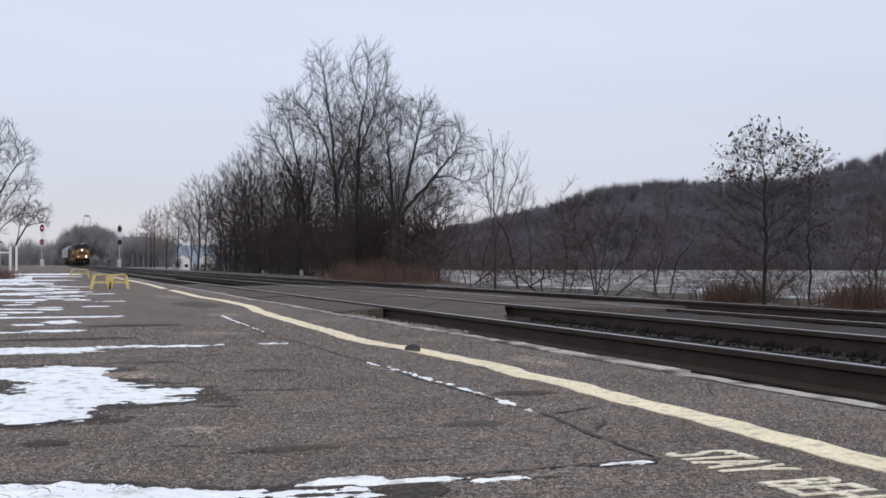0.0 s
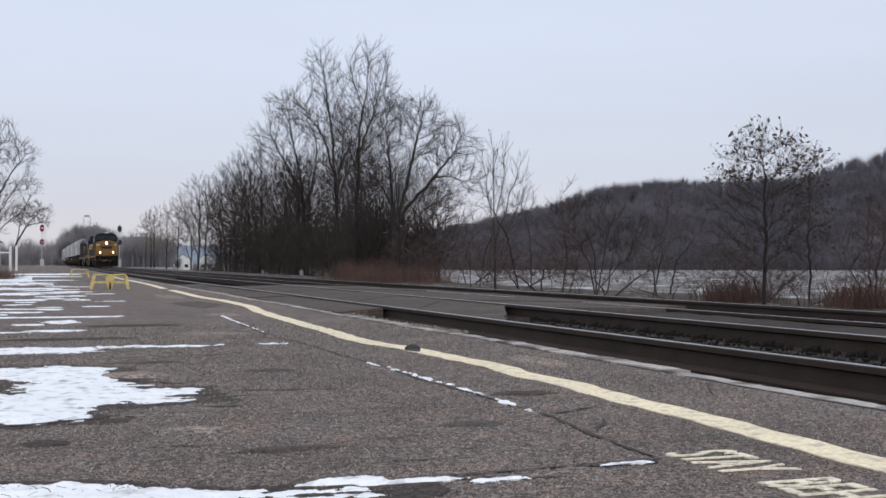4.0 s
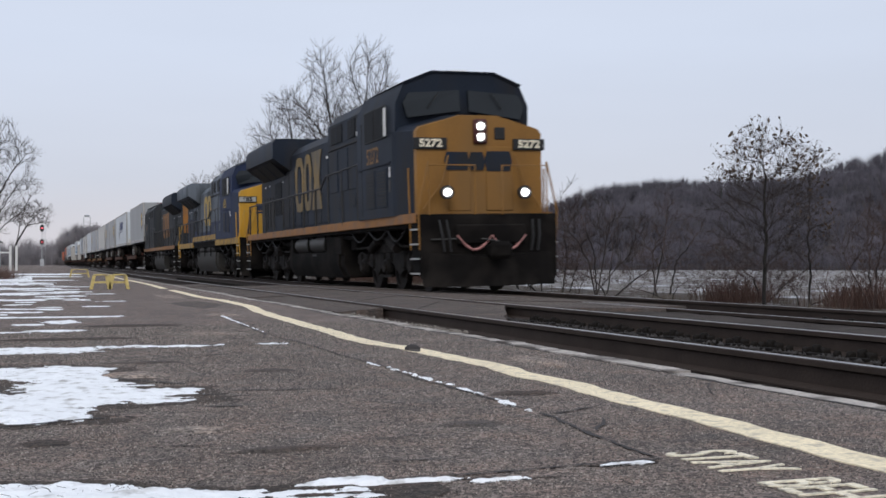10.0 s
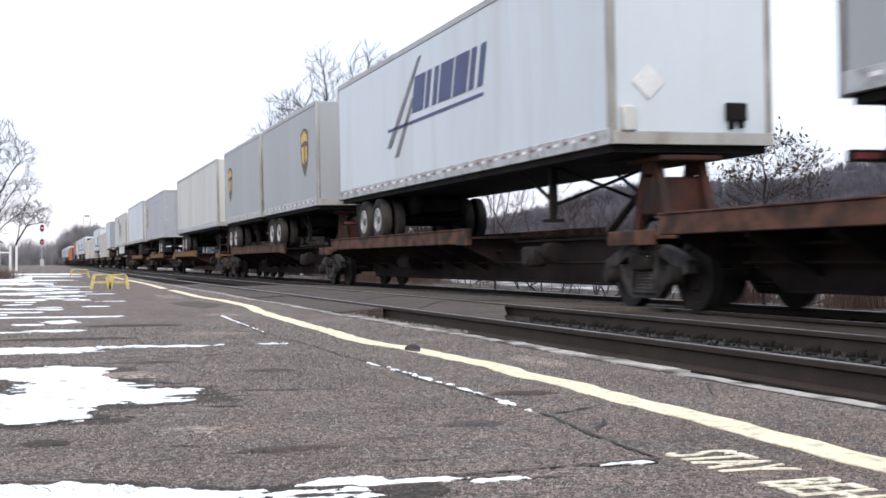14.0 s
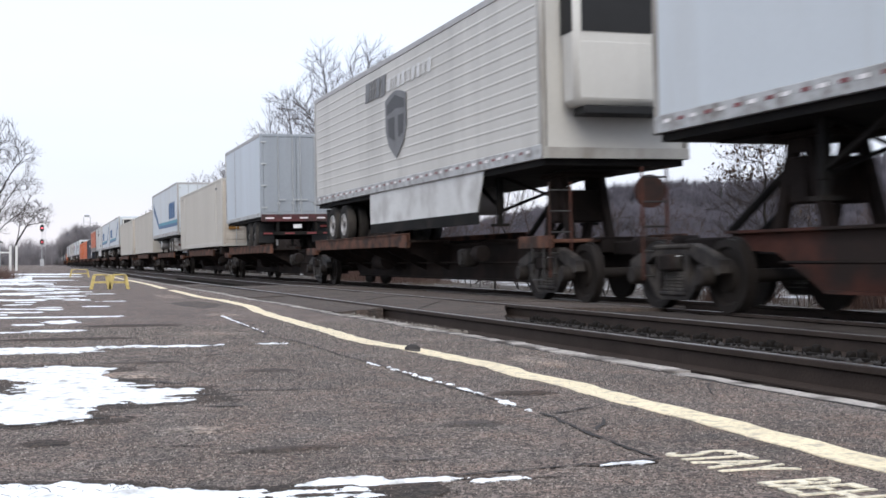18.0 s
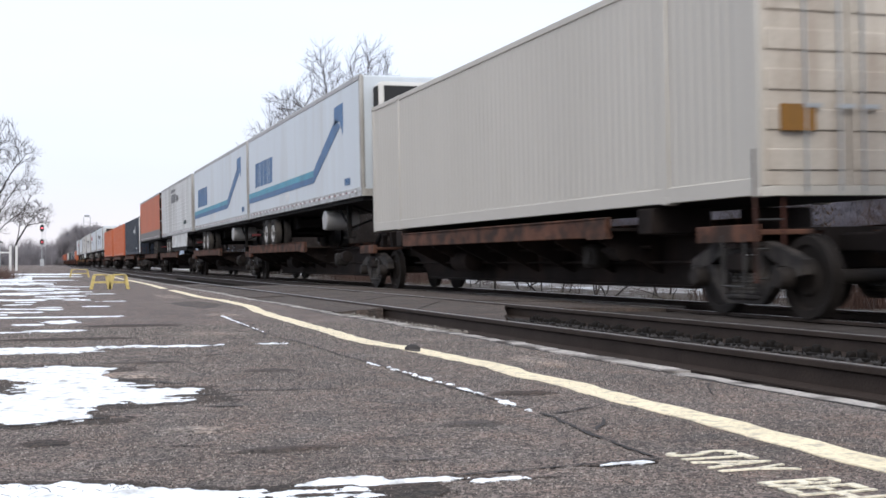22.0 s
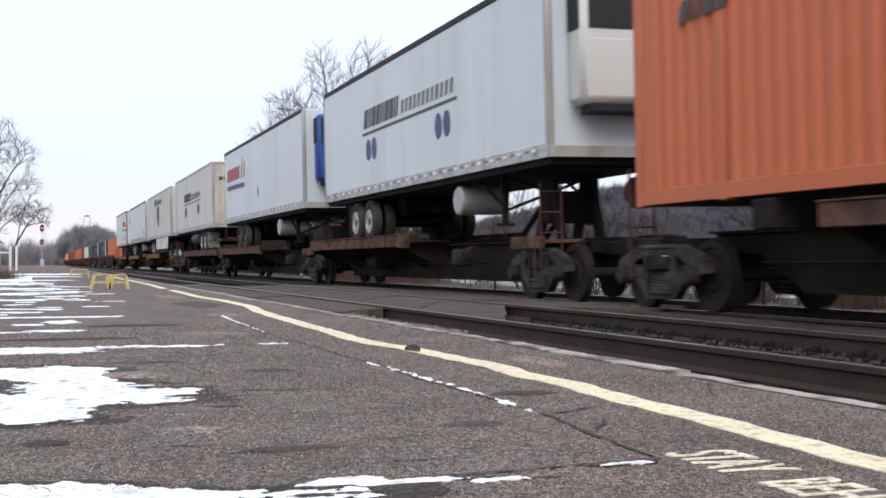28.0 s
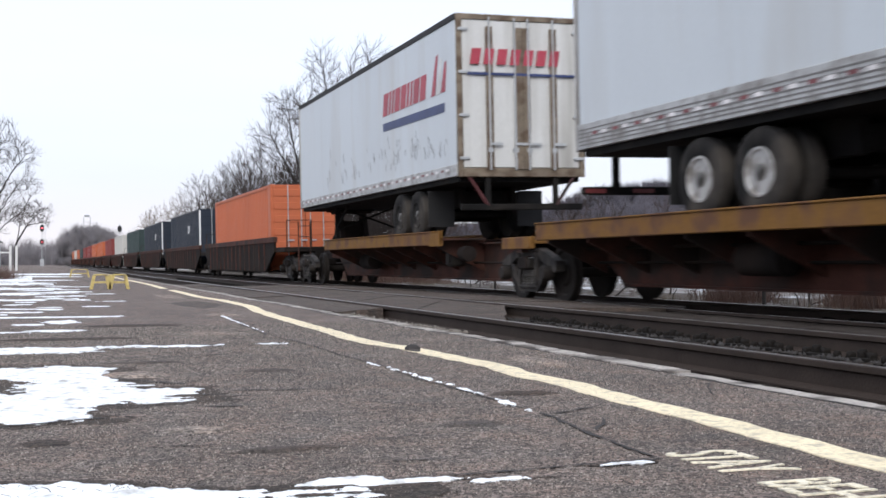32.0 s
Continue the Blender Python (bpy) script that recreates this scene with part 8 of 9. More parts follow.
    P("filler_pocket", Build().box(min(near * 1.385, near * 1.406), max(near * 1.385, near * 1.406), 10.6, 11.1, th - 0.36, th - 0.04), "frame_black")
    P("traction_pipe", Build().tube([(near * 1.3, 6.6, 1.25), (near * 1.3, 8.0, 1.3)], 0.06, 8), "loco_under")
    P("traction_pipe", Build().tube([(near * 1.25, 14.4, 1.2), (near * 1.25, 16.0, 1.25)], 0.06, 8), "loco_under")
    P("equipment_box", Build().box(-1.2, 1.2, 7.0, 7.5, 0.95, 1.36, 0.03), "loco_under")
    loco_truck(root, 4.35)
    loco_truck(root, LL - 4.55)
    # big emblem on the hood: two thick rings and a waisted block
    e = near * 1.04
    x0, x1 = min(e, e + near * 0.012), max(e, e + near * 0.012)
    lo, hi = c["emblem_z"]
    mid_z, half = (lo + hi) / 2, (hi - lo) / 2
    flip = lambda y: y if not reverse else 2 * c["mark"] - y
    for cy, wy in ((c["mark"] + 1.18, 0.62), (c["mark"] - 0.02, 0.5)):
        ring = lambda m: [(flip(cy + (wy - m) * i), mid_z + (half - m) * j) for i, j in ((1, -0.5), (0.6, -0.95), (0, -1), (-0.6, -0.95), (-1, -0.5), (-1, 0.5), (-0.6, 0.95), (0, 1), (0.6, 0.95), (1, 0.5))]
        v = [(x, y, z) for x in (x0, x1) for r in (ring(0), ring(0.27)) for y, z in r]
        f = []
        for i in range(10):
            j = (i + 1) % 10
            f += [(i, j, 10 + j, 10 + i), (20 + i, 20 + j, 30 + j, 30 + i), (i, j, 20 + j, 20 + i), (10 + i, 10 + j, 30 + j, 30 + i)]
        part("hood_emblem", Build().add(v, f), c["emblem"], root, "large faded ring emblem on the hood")
    cy = c["mark"] - 1.22
    part("hood_emblem", Build().prism([(flip(cy + 0.64 * i), mid_z + half * j) for i, j in ((1, 1), (-1, 1), (-0.45, 0), (-1, -1), (1, -1), (0.45, 0))], "x", x0, x1), c["emblem"], root, "large faded waisted block on the hood")
    return holder


DARK = dict(boxed=True, raised=False, tank_top=0.92, emblem_z=(2.2, 3.92), tank="loco_under", tank_label="black grimy fuel tank", pipe="pipe", band="", mark=13.2, body="loco_blue", hood="loco_blue", nose="loco_yellow", nose_label="gold-painted wide nose", cab="loco_blue", roof="loco_blue", stripe="orange_stripe", rails="loco_yellow", handrail="rail_black", emblem="faded_gold", emblem_nose="loco_blue", number="loco_yellow", louvre="loco_blue", rear="loco_blue", rear_face="loco_blue")
BRIGHT = dict(DARK, boxed=False, raised=True, tank_top=1.12, emblem_z=(2.4, 3.86), tank="tank", tank_label="dark grey-green fuel tank", band="loco_bright", mark=12.4, body="loco_grey", hood="loco_grey", nose="loco_bright_yellow", nose_label="bright yellow wide nose", cab="loco_bright", roof="loco_grey", stripe="faded_stripe", rails="loco_bright_yellow", handrail="rail_black", emblem="bright_gold", number="bright_gold", louvre="loco_bright", rear="loco_grey", rear_face="loco_bright_yellow", emblem_nose="loco_bright")
THIRD = dict(DARK, body="loco_dusty", hood="loco_dusty", cab="loco_dusty", louvre="loco_dusty", boxed=False, tank_top=1.1, emblem_z=(2.25, 3.8), tank="tank", tank_label="grey fuel tank", mark=12.2, emblem="orange_stripe", nose="loco_dusty", nose_label="dark blue nose", emblem_nose="orange_stripe", rails="loco_under", rear="loco_dusty", rear_face="orange_stripe", number="orange_stripe")
locomotive(265.6, DARK, "dark blue freight locomotive with a gold nose and lit headlamps", "5272", True)
locomotive(288.2, BRIGHT, "grey and blue freight locomotive with a bright yellow nose", "685", False)
locomotive(310.9, THIRD, "dark blue freight locomotive with orange emblem, running backwards", "311", False, True)
# ---------------- wagons of the train ----------------
RUST, YEL = ("car_rust", "car_dark"), ("car_yellow", "car_brown")
for cuts, (edge, sill), loads in (
        ((336.0, 353.0, 371.0, 388.4), RUST, ((6.3, 16.0, 0.6, 0), (6.0, 16.6, 1.0, 0), (5.0, 16.0, 1.4, 0))),
        ((391.8, 410.0, 428.0, 446.0), YEL, ((6.5, 16.8, 1.0, 0), (5.0, 14.2, 16.2, 0), (3.6, 13.2, 16.2, 0))),
        ((450.0, 466.4, 482.8, 499.7, 516.5, 533.0), RUST, ((6.5, 15.2, 1.0, 0), (5.6, 14.8, 14.5, 0), (3.2, 12.0, None, 1), (2.6, 12.4, 15.2, 0), (3.0, 12.0, None, 1))),
        ((536.8, 552.6, 569.8, 586.5, 603.6, 619.1), RUST, ((2.8, 12.4, None, 1), (6.5, 16.2, 1.2, 0), (6.3, 15.6, 1.2, 0), (6.5, 16.1, 1.2, 0), (1.8, 11.0, 14.2, 0))),
        ((623.2, 639.2, 657.0, 674.8), RUST, ((2.5, 12.5, None, 1), (3.0, 14.0, None, 1), (3.0, 14.0, None, 1))),
        ((678.8, 695.5, 713.3, 730.3), ("car_rust", "car_dark"), ((6.2, 15.6, 1.0, 0), (7.0, 17.0, 1.0, 0), (0.0, 12.6, 15.6, 0))),
        ((733.9, 750.3, 768.2, 785.3), YEL, ((6.0, 15.4, 1.0, 0), (6.6, 16.8, 1.2, 0), (3.6, 13.4, 15.8, 0)))):
    for i, (a, b) in enumerate(zip(cuts, cuts[1:])):
        d0, d1, h, pins = loads[i]
        spine(a, b, edge, sill, (d0, d1), h, i == 0, i == len(cuts) - 2, "%s spine wagon with trailer wheel decks" % ("yellow-edged brown" if edge == "car_yellow" else "rusty dark brown"), pins)

# ---------------- their loads ----------------
X = -W2 - 0.004
t = trailer(335.0, 13.5, "box_grey", "light grey road trailer with a brown shield emblem", tandem=2.7, rim="alu", roof_dark=False, z1=5.22)
shield(t, X, 13.5 - 11.85, 3.82, 1.0, 1.42, "logo_brown", "logo_gold")
part("side_moulding", Build().box(-W2 - 0.02, -W2, 0.2, 13.3, 4.62, 4.70, 0.004), "box_grey", t)
t = trailer(353.4, 15.5, "box_white", "white road trailer with dark blue lettering bars and slashes", tandem=2.9)
bars(t, X, 15.5 - 6.4, 15.5 - 10.7, 3.78, 4.52, 5, "logo_navy", 0.25, 0.14, 0.0)
plate(t, X, [(15.5 - 4.5, 3.2), (15.5 - 4.85, 3.2), (15.5 - 7.1, 4.9), (15.5 - 6.9, 4.9)], "logo_grey")
plate(t, X, [(15.5 - 5.1, 2.95), (15.5 - 5.4, 2.95), (15.5 - 6.6, 4.1), (15.5 - 6.4, 4.1)], "logo_grey")
plate(t, X, [(15.5 - 4.6, 3.55), (15.5 - 4.6, 3.62), (15.5 - 10.6, 3.66), (15.5 - 10.6, 3.60)], "logo_navy")
part("hazard_diamond", Build().prism([(-0.95, 3.15), (-0.7, 3.4), (-0.45, 3.15), (-0.7, 2.9)], "y", 0.03, 0.045), "logo_pale", t)
part("nose_box", Build().box(-1.15, -0.95, -0.06, 0.04, 2.45, 2.8, 0.02), "box_pale", t)
t = trailer(371.5, 8.4, "box_grey", "short grey road trailer with a brown shield emblem", tandem=1.9, rim="alu")
shield(t, X, 8.4 - 6.8, 3.9, 1.0, 1.45, "logo_brown", "logo_gold")
t = trailer(380.5, 8.4, "box_grey", "short grey road trailer coupled close behind another", tandem=1.9, rim="alu")
shield(t, X, 8.4 - 1.45, 3.85, 1.0, 1.42, "logo_brown", "logo_gold")
trailer(391.2, 15.8, "box_pale", "plain off-white road trailer with stained sides", tandem=3.0)
t = trailer(414.5, 13.5, "box_lilac", "cool grey road trailer with shield emblem, doors leading", False, tandem=2.9, rim="alu", door_skin="box_lilac", bumper="reflector", wide_rail=0.16)
shield(t, X, 13.5 - 1.35, 3.83, 1.05, 1.5, "logo_brown", "logo_gold")
part("side_moulding", Build().box(-W2 - 0.02, -W2, 0.2, 13.3, 4.72, 4.80, 0.004), "box_lilac", t)
t = trailer(430.8, 15.2, "box_white", "plain white road trailer with a small red plate, doors leading", False, z1=5.38, tandem=3.4, rim="tyre", door_skin="box_pale")
part("red_plate", Build().box(-0.95, -0.35, -0.075, -0.05, 4.62, 4.76), "logo_red", t)
t = trailer(449.5, 15.9, "box_pale", "white ribbed refrigerated trailer with a grey shield emblem", tandem=2.4, reefer="box_pale", skirt=True, ribs=0.20)
shield(t, X - 0.014, 15.9 - 8.0, 3.68, 1.6, 1.5, "logo_grey", "logo_black")
bars(t, X - 0.014, 15.9 - 5.5, 15.9 - 7.3, 4.45, 4.9, 4, "logo_grey", 0.1)
bars(t, X - 0.014, 15.9 - 7.4, 15.9 - 10.6, 4.48, 4.76, 9, "logo_pale", 0.05, 0.35)
# doors and frame painted darker than the sides, as they face less sky
t = trailer(474.3, 8.1, "box_silver", "short silver-blue road trailer with closed rear doors", False, tandem=2.1, rim="tyre", door_skin="door_shaded", tape="", wide_rail=0.12, frame="door_shaded")
part("rear_sill", Build().box(-1.3, 1.3, -0.09, 0.03, 2.1, 2.36, 0.01), "rear_maroon", t, "dull maroon rear sill")
for k in range(4):
    part("sill_tape", Build().box(-1.15 + 0.62 * k, -0.85 + 0.62 * k, -0.1, -0.088, 2.2, 2.25), "reflector", t)
part("plate", Build().box(-0.15, 0.15, -0.075, -0.06, 1.86, 2.0), "logo_pale", t)
part("seam_post", Build().box(-W2 - 0.01, -W2, 5.6, 5.75, 2.45, 5.1), "box_lilac", t)
container_label = "beige steel container with finely ribbed plain sides"
c = container(484.2, 15.9, "box_beige", container_label, pitch=0.2, deep=0.014, door_dirty="rusty_door")
bars(c, -1.232, 1.9, 1.3, 3.9, 4.0, 3, "logo_black", 0, 0.4)
bars(c, -1.232, 15.0, 14.6, 4.05, 4.12, 3, "logo_black", 0, 0.4)
for k in range(4):
    part("door_code", Build().box(-0.95 + 0.12 * k, -0.87 + 0.12 * k, -0.045, -0.02, 3.6, 3.75), "logo_black", c)
    part("door_code", Build().box(-0.95 + 0.12 * k, -0.87 + 0.12 * k, -0.045, -0.02, 3.35, 3.5), "logo_black", c)
part("warning_plate", Build().box(-0.95, -0.5, -0.05, -0.02, 2.1, 2.4), "loco_yellow", c)


def swoosh(t, L, flip):
    """Blue band along the side that turns up into an arrow; measured from the left end."""
    for lo, hi, m in ((2.84, 3.02, "logo_blue"), (3.02, 3.2, "logo_teal")):
        if not flip:
            plate(t, X, [(L - 0.06, lo), (L - 11.0, lo + 0.08), (L - 11.0, hi + 0.08), (L - 0.06, hi)], m, "blue_band")
        else:
            plate(t, X, [(L - 15.35, lo - 0.05), (L - 4.6, lo), (L - 4.6, hi), (L - 15.35, hi - 0.05)], m, "blue_band")
    if not flip:
        plate(t, X, [(L - 11.0, 2.92), (L - 11.0, 3.28), (L - 13.75, 4.45), (L - 14.25, 4.20)], "logo_blue", "blue_band")
        plate(t, X, [(L - 13.6, 4.75), (L - 14.55, 4.78), (L - 14.5, 3.95), (L - 14.15, 4.35), (L - 13.55, 4.28)], "logo_blue", "arrow_emblem")
    else:
        plate(t, X, [(L - 4.6, 2.84), (L - 4.6, 3.2), (L - 1.75, 4.35), (L - 1.25, 4.05)], "logo_blue", "blue_band")
        plate(t, X, [(L - 1.9, 4.2), (L - 1.15, 4.3), (L - 0.95, 4.72), (L - 1.3, 4.6), (L - 1.0, 3.95)], "logo_blue", "arrow_emblem")


t = trailer(501.0, 15.4, "box_white", "white road trailer with blue band and lettering, doors leading", False, tandem=3.6, under_tank=True, flap="rim_white")
swoosh(t, 15.4, True)
bars(t, X, 15.4 - 10.8, 15.4 - 14.1, 3.28, 4.22, 6, "logo_blue", 0.1, 0.18)
c = container(517.6, 16.0, "box_beige", container_label, pitch=0.2, deep=0.014, door_dirty="rusty_door", doors_first=False)
part("hazard_diamond", Build().prism([(-0.9, 2.2), (-0.6, 2.5), (-0.3, 2.2), (-0.6, 1.9)], "y", -0.03, -0.005), "logo_grey", c)
c = container(536.2, 15.9, "box_beige", container_label, pitch=0.2, deep=0.014, door_dirty="rusty_door")
part("warning_plate", Build().box(-0.95, -0.5, -0.05, -0.02, 2.1, 2.4), "loco_yellow", c)
for k in range(4):
    part("door_code", Build().box(-0.95 + 0.12 * k, -0.87 + 0.12 * k, -0.045, -0.02, 3.6, 3.75), "logo_black", c)
for q, L in ((552.8, 16.3), (569.4, 16.0)):
    t = trailer(q, L, "box_white", "white refrigerated trailer with a blue band rising to an arrow", tandem=3.9, reefer="box_pale")
    swoosh(t, L, False)
    bars(t, X, L - 1.4, L - 4.75, 3.36, 4.22, 6, "logo_blue", 0.1, 0.18)
    for k in (0, 1):
        plate(t, X, [(L - 6.9 - 0.3 * k, 2.75), (L - 7.05 - 0.3 * k, 2.95), (L - 7.2 - 0.3 * k, 2.75), (L - 7.05 - 0.3 * k, 2.55)], "logo_pale")
    bars(t, X, L - 14.6, L - 15.2, 2.62, 2.8, 3, "logo_blue", 0)
t = trailer(586.5, 15.7, "box_dirty", "dirty streaked white ribbed refrigerated trailer with black lettering bars", tandem=3.7, reefer="box_pale", skirt=True, ribs=0.20)
bars(t, X - 0.014, 15.7 - 5.9, 15.7 - 8.2, 4.15, 4.62, 5, "logo_grey", 0.1, 0.2)
plate(t, X - 0.014, [(15.7 - 5.9, 4.75), (15.7 - 8.2, 4.78), (15.7 - 8.2, 4.9), (15.7 - 5.9, 4.95)], "logo_grey")
bars(t, X - 0.014, 15.7 - 8.5, 15.7 - 9.6, 4.15, 4.5, 3, "logo_grey", 0.05, 0.35)
plate(t, X - 0.014, [(15.7 - 12.0, 2.75), (15.7 - 13.2, 2.75), (15.7 - 13.2, 2.95), (15.7 - 12.0, 2.95)], "box_green")
t = trailer(603.6, 15.5, "box_orange", "bright orange road trailer with a grey lower band, doors leading", False, tandem=3.6, rim="tyre", door_skin="box_orange", low_band=0.56, frame="chassis", posts=True)
for k in range(5):
    part("hazard_stripe", Build().prism([(-1.15 + 0.22 * k, 2.5), (-1.05 + 0.22 * k, 2.5), (-0.95 + 0.22 * k, 2.72), (-1.05 + 0.22 * k, 2.72)], "y", -0.06, -0.045), "reflector", t)
c = container(621.5, 16.4, "box_navy", "dark navy corrugated container with a white corner post", post="white_paint", pitch=0.25, deep=0.02, doors_first=False)
bars(c, -1.232, 16.4 - 10.5, 16.4 - 11.8, 3.15, 3.4, 4, "logo_pale", 0.05, 0.3)
plate(c, -1.23, [(16.4 - 11.9, 3.3), (16.4 - 12.3, 3.75), (16.4 - 12.65, 3.3), (16.4 - 12.3, 2.95), (16.4 - 12.3, 3.15), (16.4 - 12.45, 3.3), (16.4 - 12.3, 3.5), (16.4 - 12.1, 3.3)], "logo_pale", t=0.01)
bars(c, -1.232, 16.4 - 12.9, 16.4 - 14.0, 1.8, 1.9, 3, "logo_pale", 0, 0.4)
bars(c, -1.232, 16.4 - 1.0, 16.4 - 1.6, 1.62, 1.7, 3, "logo_pale", 0, 0.4)
part("post_stripe", Build().box(-1.2345, -1.2285, 0.06, 0.12, 2.2, 3.3), "loco_yellow", c)
for k in range(4):
    part("end_code", Build().box(-0.95 + 0.14 * k, -0.85 + 0.14 * k, -0.045, -0.015, 3.62, 3.75), "logo_pale", c)
container(640.2, 16.0, "box_orange", "orange corrugated steel container on a spine wagon")
c = container(659.0, 16.1, "box_orange", "orange corrugated steel container on a spine wagon")
bars(c, -1.232, 16.1 - 1.2, 16.1 - 2.3, 3.6, 3.85, 4, "logo_black", 0.08, 0.25)
t = trailer(677.7, 15.0, "box_white", "white refrigerated trailer with navy lettering and round dots", tandem=3.7, reefer="box_pale", roof_dark=True)


def dotted(t, L):
    bars(t, X, L - 4.1, L - 7.0, 3.86, 4.3, 8, "logo_black", 0.12, 0.2)
    bars(t, X, L - 7.2, L - 10.7, 3.88, 4.16, 12, "logo_grey", 0.06, 0.45)
    plate(t, X, [(L - 4.0, 3.70), (L - 10.8, 3.72), (L - 10.8, 3.78), (L - 4.0, 3.76)], "logo_black", "underline")
    for r in (4.5, 5.0, 9.7, 10.2):
        plate(t, X, oval(L - r, 3.33, 0.21, 0.26), "logo_navy", "dot")


dotted(t, 15.0)
t = trailer(695.5, 15.6, "box_white", "white trailer with red lettering bars and a blue cooling unit", tandem=4.1, rim="tyre", reefer="tarp_blue", roof_dark=True)


def clipper(t, L, r0):
    bars(t, X, L - r0, L - r0 - 3.2, 3.96, 4.46, 7, "logo_red", 0.12, 0.2)
    plate(t, X, [(L - r0, 3.62), (L - r0 - 4.3, 3.56), (L - r0 - 4.3, 3.74), (L - r0, 3.80)], "logo_navy", "underline")
    for k in (0, 1, 2):
        plate(t, X, [(L - r0 - 3.5 - 0.3 * k, 3.95), (L - r0 - 3.75 - 0.3 * k, 3.95), (L - r0 - 3.95 - 0.25 * k, 4.72 - 0.1 * k), (L - r0 - 3.85 - 0.25 * k, 4.72 - 0.1 * k)], "logo_pale" if k == 1 else "logo_red", "sail_emblem")


clipper(t, 15.6, 0.65)
plate(t, X, [(15.6 - 7.7, 3.2), (15.6 - 7.85, 3.42), (15.6 - 8.0, 3.2), (15.6 - 7.85, 2.98)], "logo_grey", "hazard_diamond")
t = trailer(715.0, 15.0, "box_pale", "off-white trailer with navy lettering, rust-streaked doors leading", False, tandem=3.5, frame="nose_post_dull", door_skin="rusty_door", flap="flap_grey")
tank = part("fuel_tank", Build().lathe((-0.98, 6.0, 1.86), ((0, 0.06), (0.03, 0.27), (0.07, 0.3), (2.23, 0.3), (2.27, 0.27), (2.3, 0.06)), 20, "y"), "pipe", t, "long round fuel tank slung under the floor")
for k in (0.5, 1.7):
    part("strap", Build().lathe((-0.98, 6.0 + k, 1.86), ((0, 0.302), (0.0, 0.308), (0.07, 0.308), (0.07, 0.302)), 20, "y"), "chassis", tank)
dotted(t, 15.0)
for k in range(6):
    part("door_lettering", Build().box(-1.0 + 0.22 * k, -0.84 + 0.22 * k, -0.075, -0.05, 4.42, 4.56), "logo_black", t)
t = trailer(732.9, 15.4, "box_pale", "white ribbed refrigerated trailer with a grey shield emblem", tandem=3.7, reefer="box_pale", skirt=True, ribs=0.20)
shield(t, X - 0.014, 15.4 - 7.6, 3.68, 1.6, 1.5, "logo_grey", "logo_black")
bars(t, X - 0.014, 15.4 - 5.0, 15.4 - 6.8, 4.45, 4.9, 4, "logo_grey", 0.1)
bars(t, X - 0.014, 15.4 - 6.9, 15.4 - 10.1, 4.48, 4.76, 9, "logo_grey", 0.05, 0.4)
t = trailer(750.6, 15.1, "box_white", "plain white refrigerated trailer with a ribbed lower rail", tandem=3.9, reefer="box_pale", roof_dark=True, wide_rail=0.34)
bars(t, X, 15.1 - 13.1, 15.1 - 13.9, 2.75, 3.1, 3, "logo_grey", 0)
plate(t, X, [(15.1 - 7.45, 2.85), (15.1 - 7.6, 3.08), (15.1 - 7.75, 2.85), (15.1 - 7.6, 2.62)], "logo_grey", "hazard_diamond")
t = trailer(770.9, 14.1, "box_white", "white trailer with red lettering bars and rusty rear doors leading", False, z1=5.34, tandem=3.3, rim="tyre", frame="strap_tan", door_skin="box_dirty", roof_dark=True, bumper="chassis")
clipper(t, 14.1, 9.1)
for k in range(7):
    part("door_lettering", Build().prism([(-1.05 + 0.27 * k, 4.38), (-0.87 + 0.27 * k, 4.38), (-0.82 + 0.27 * k, 4.68), (-1.0 + 0.27 * k, 4.68)], "y", -0.085, -0.05), "logo_red", t)
part("door_line", Build().box(-1.1, 1.1, -0.08, -0.05, 4.18, 4.23), "logo_navy", t)
for x in (-0.66, -0.05, 0.1, 0.66):
    part("rust_strap", Build().box(x - 0.07, x + 0.07, -0.078, -0.048, 2.4, 5.1), "strap_tan", t)
rc = random.Random(31)
scuffs = Build()
for k in range(60):
    y, z, n = rc.uniform(0.6, 10.5), 2.66 + rc.uniform(0, 0.8) * rc.uniform(0.2, 1), rc.uniform(0.05, 0.3)
    w = rc.uniform(0.006, 0.02)
    scuffs.prism([(y, z), (y + w, z), (y + w + n * 0.3, z + n), (y + n * 0.3, z + n * 1.05)], "x", X - 0.003, X)
tagged(part("scuff_marks", scuffs, "logo_grey", t, "dark scratches on the lower side"), "dark scratches on the lower side", kind="stuff")
for sx in (-1, 1):
    part("bumper_strut", Build().tube([(sx * 0.7, 0.0, 1.7), (sx * 1.1, 0.0, 2.28)], 0.035, 6), "rear_maroon", t)


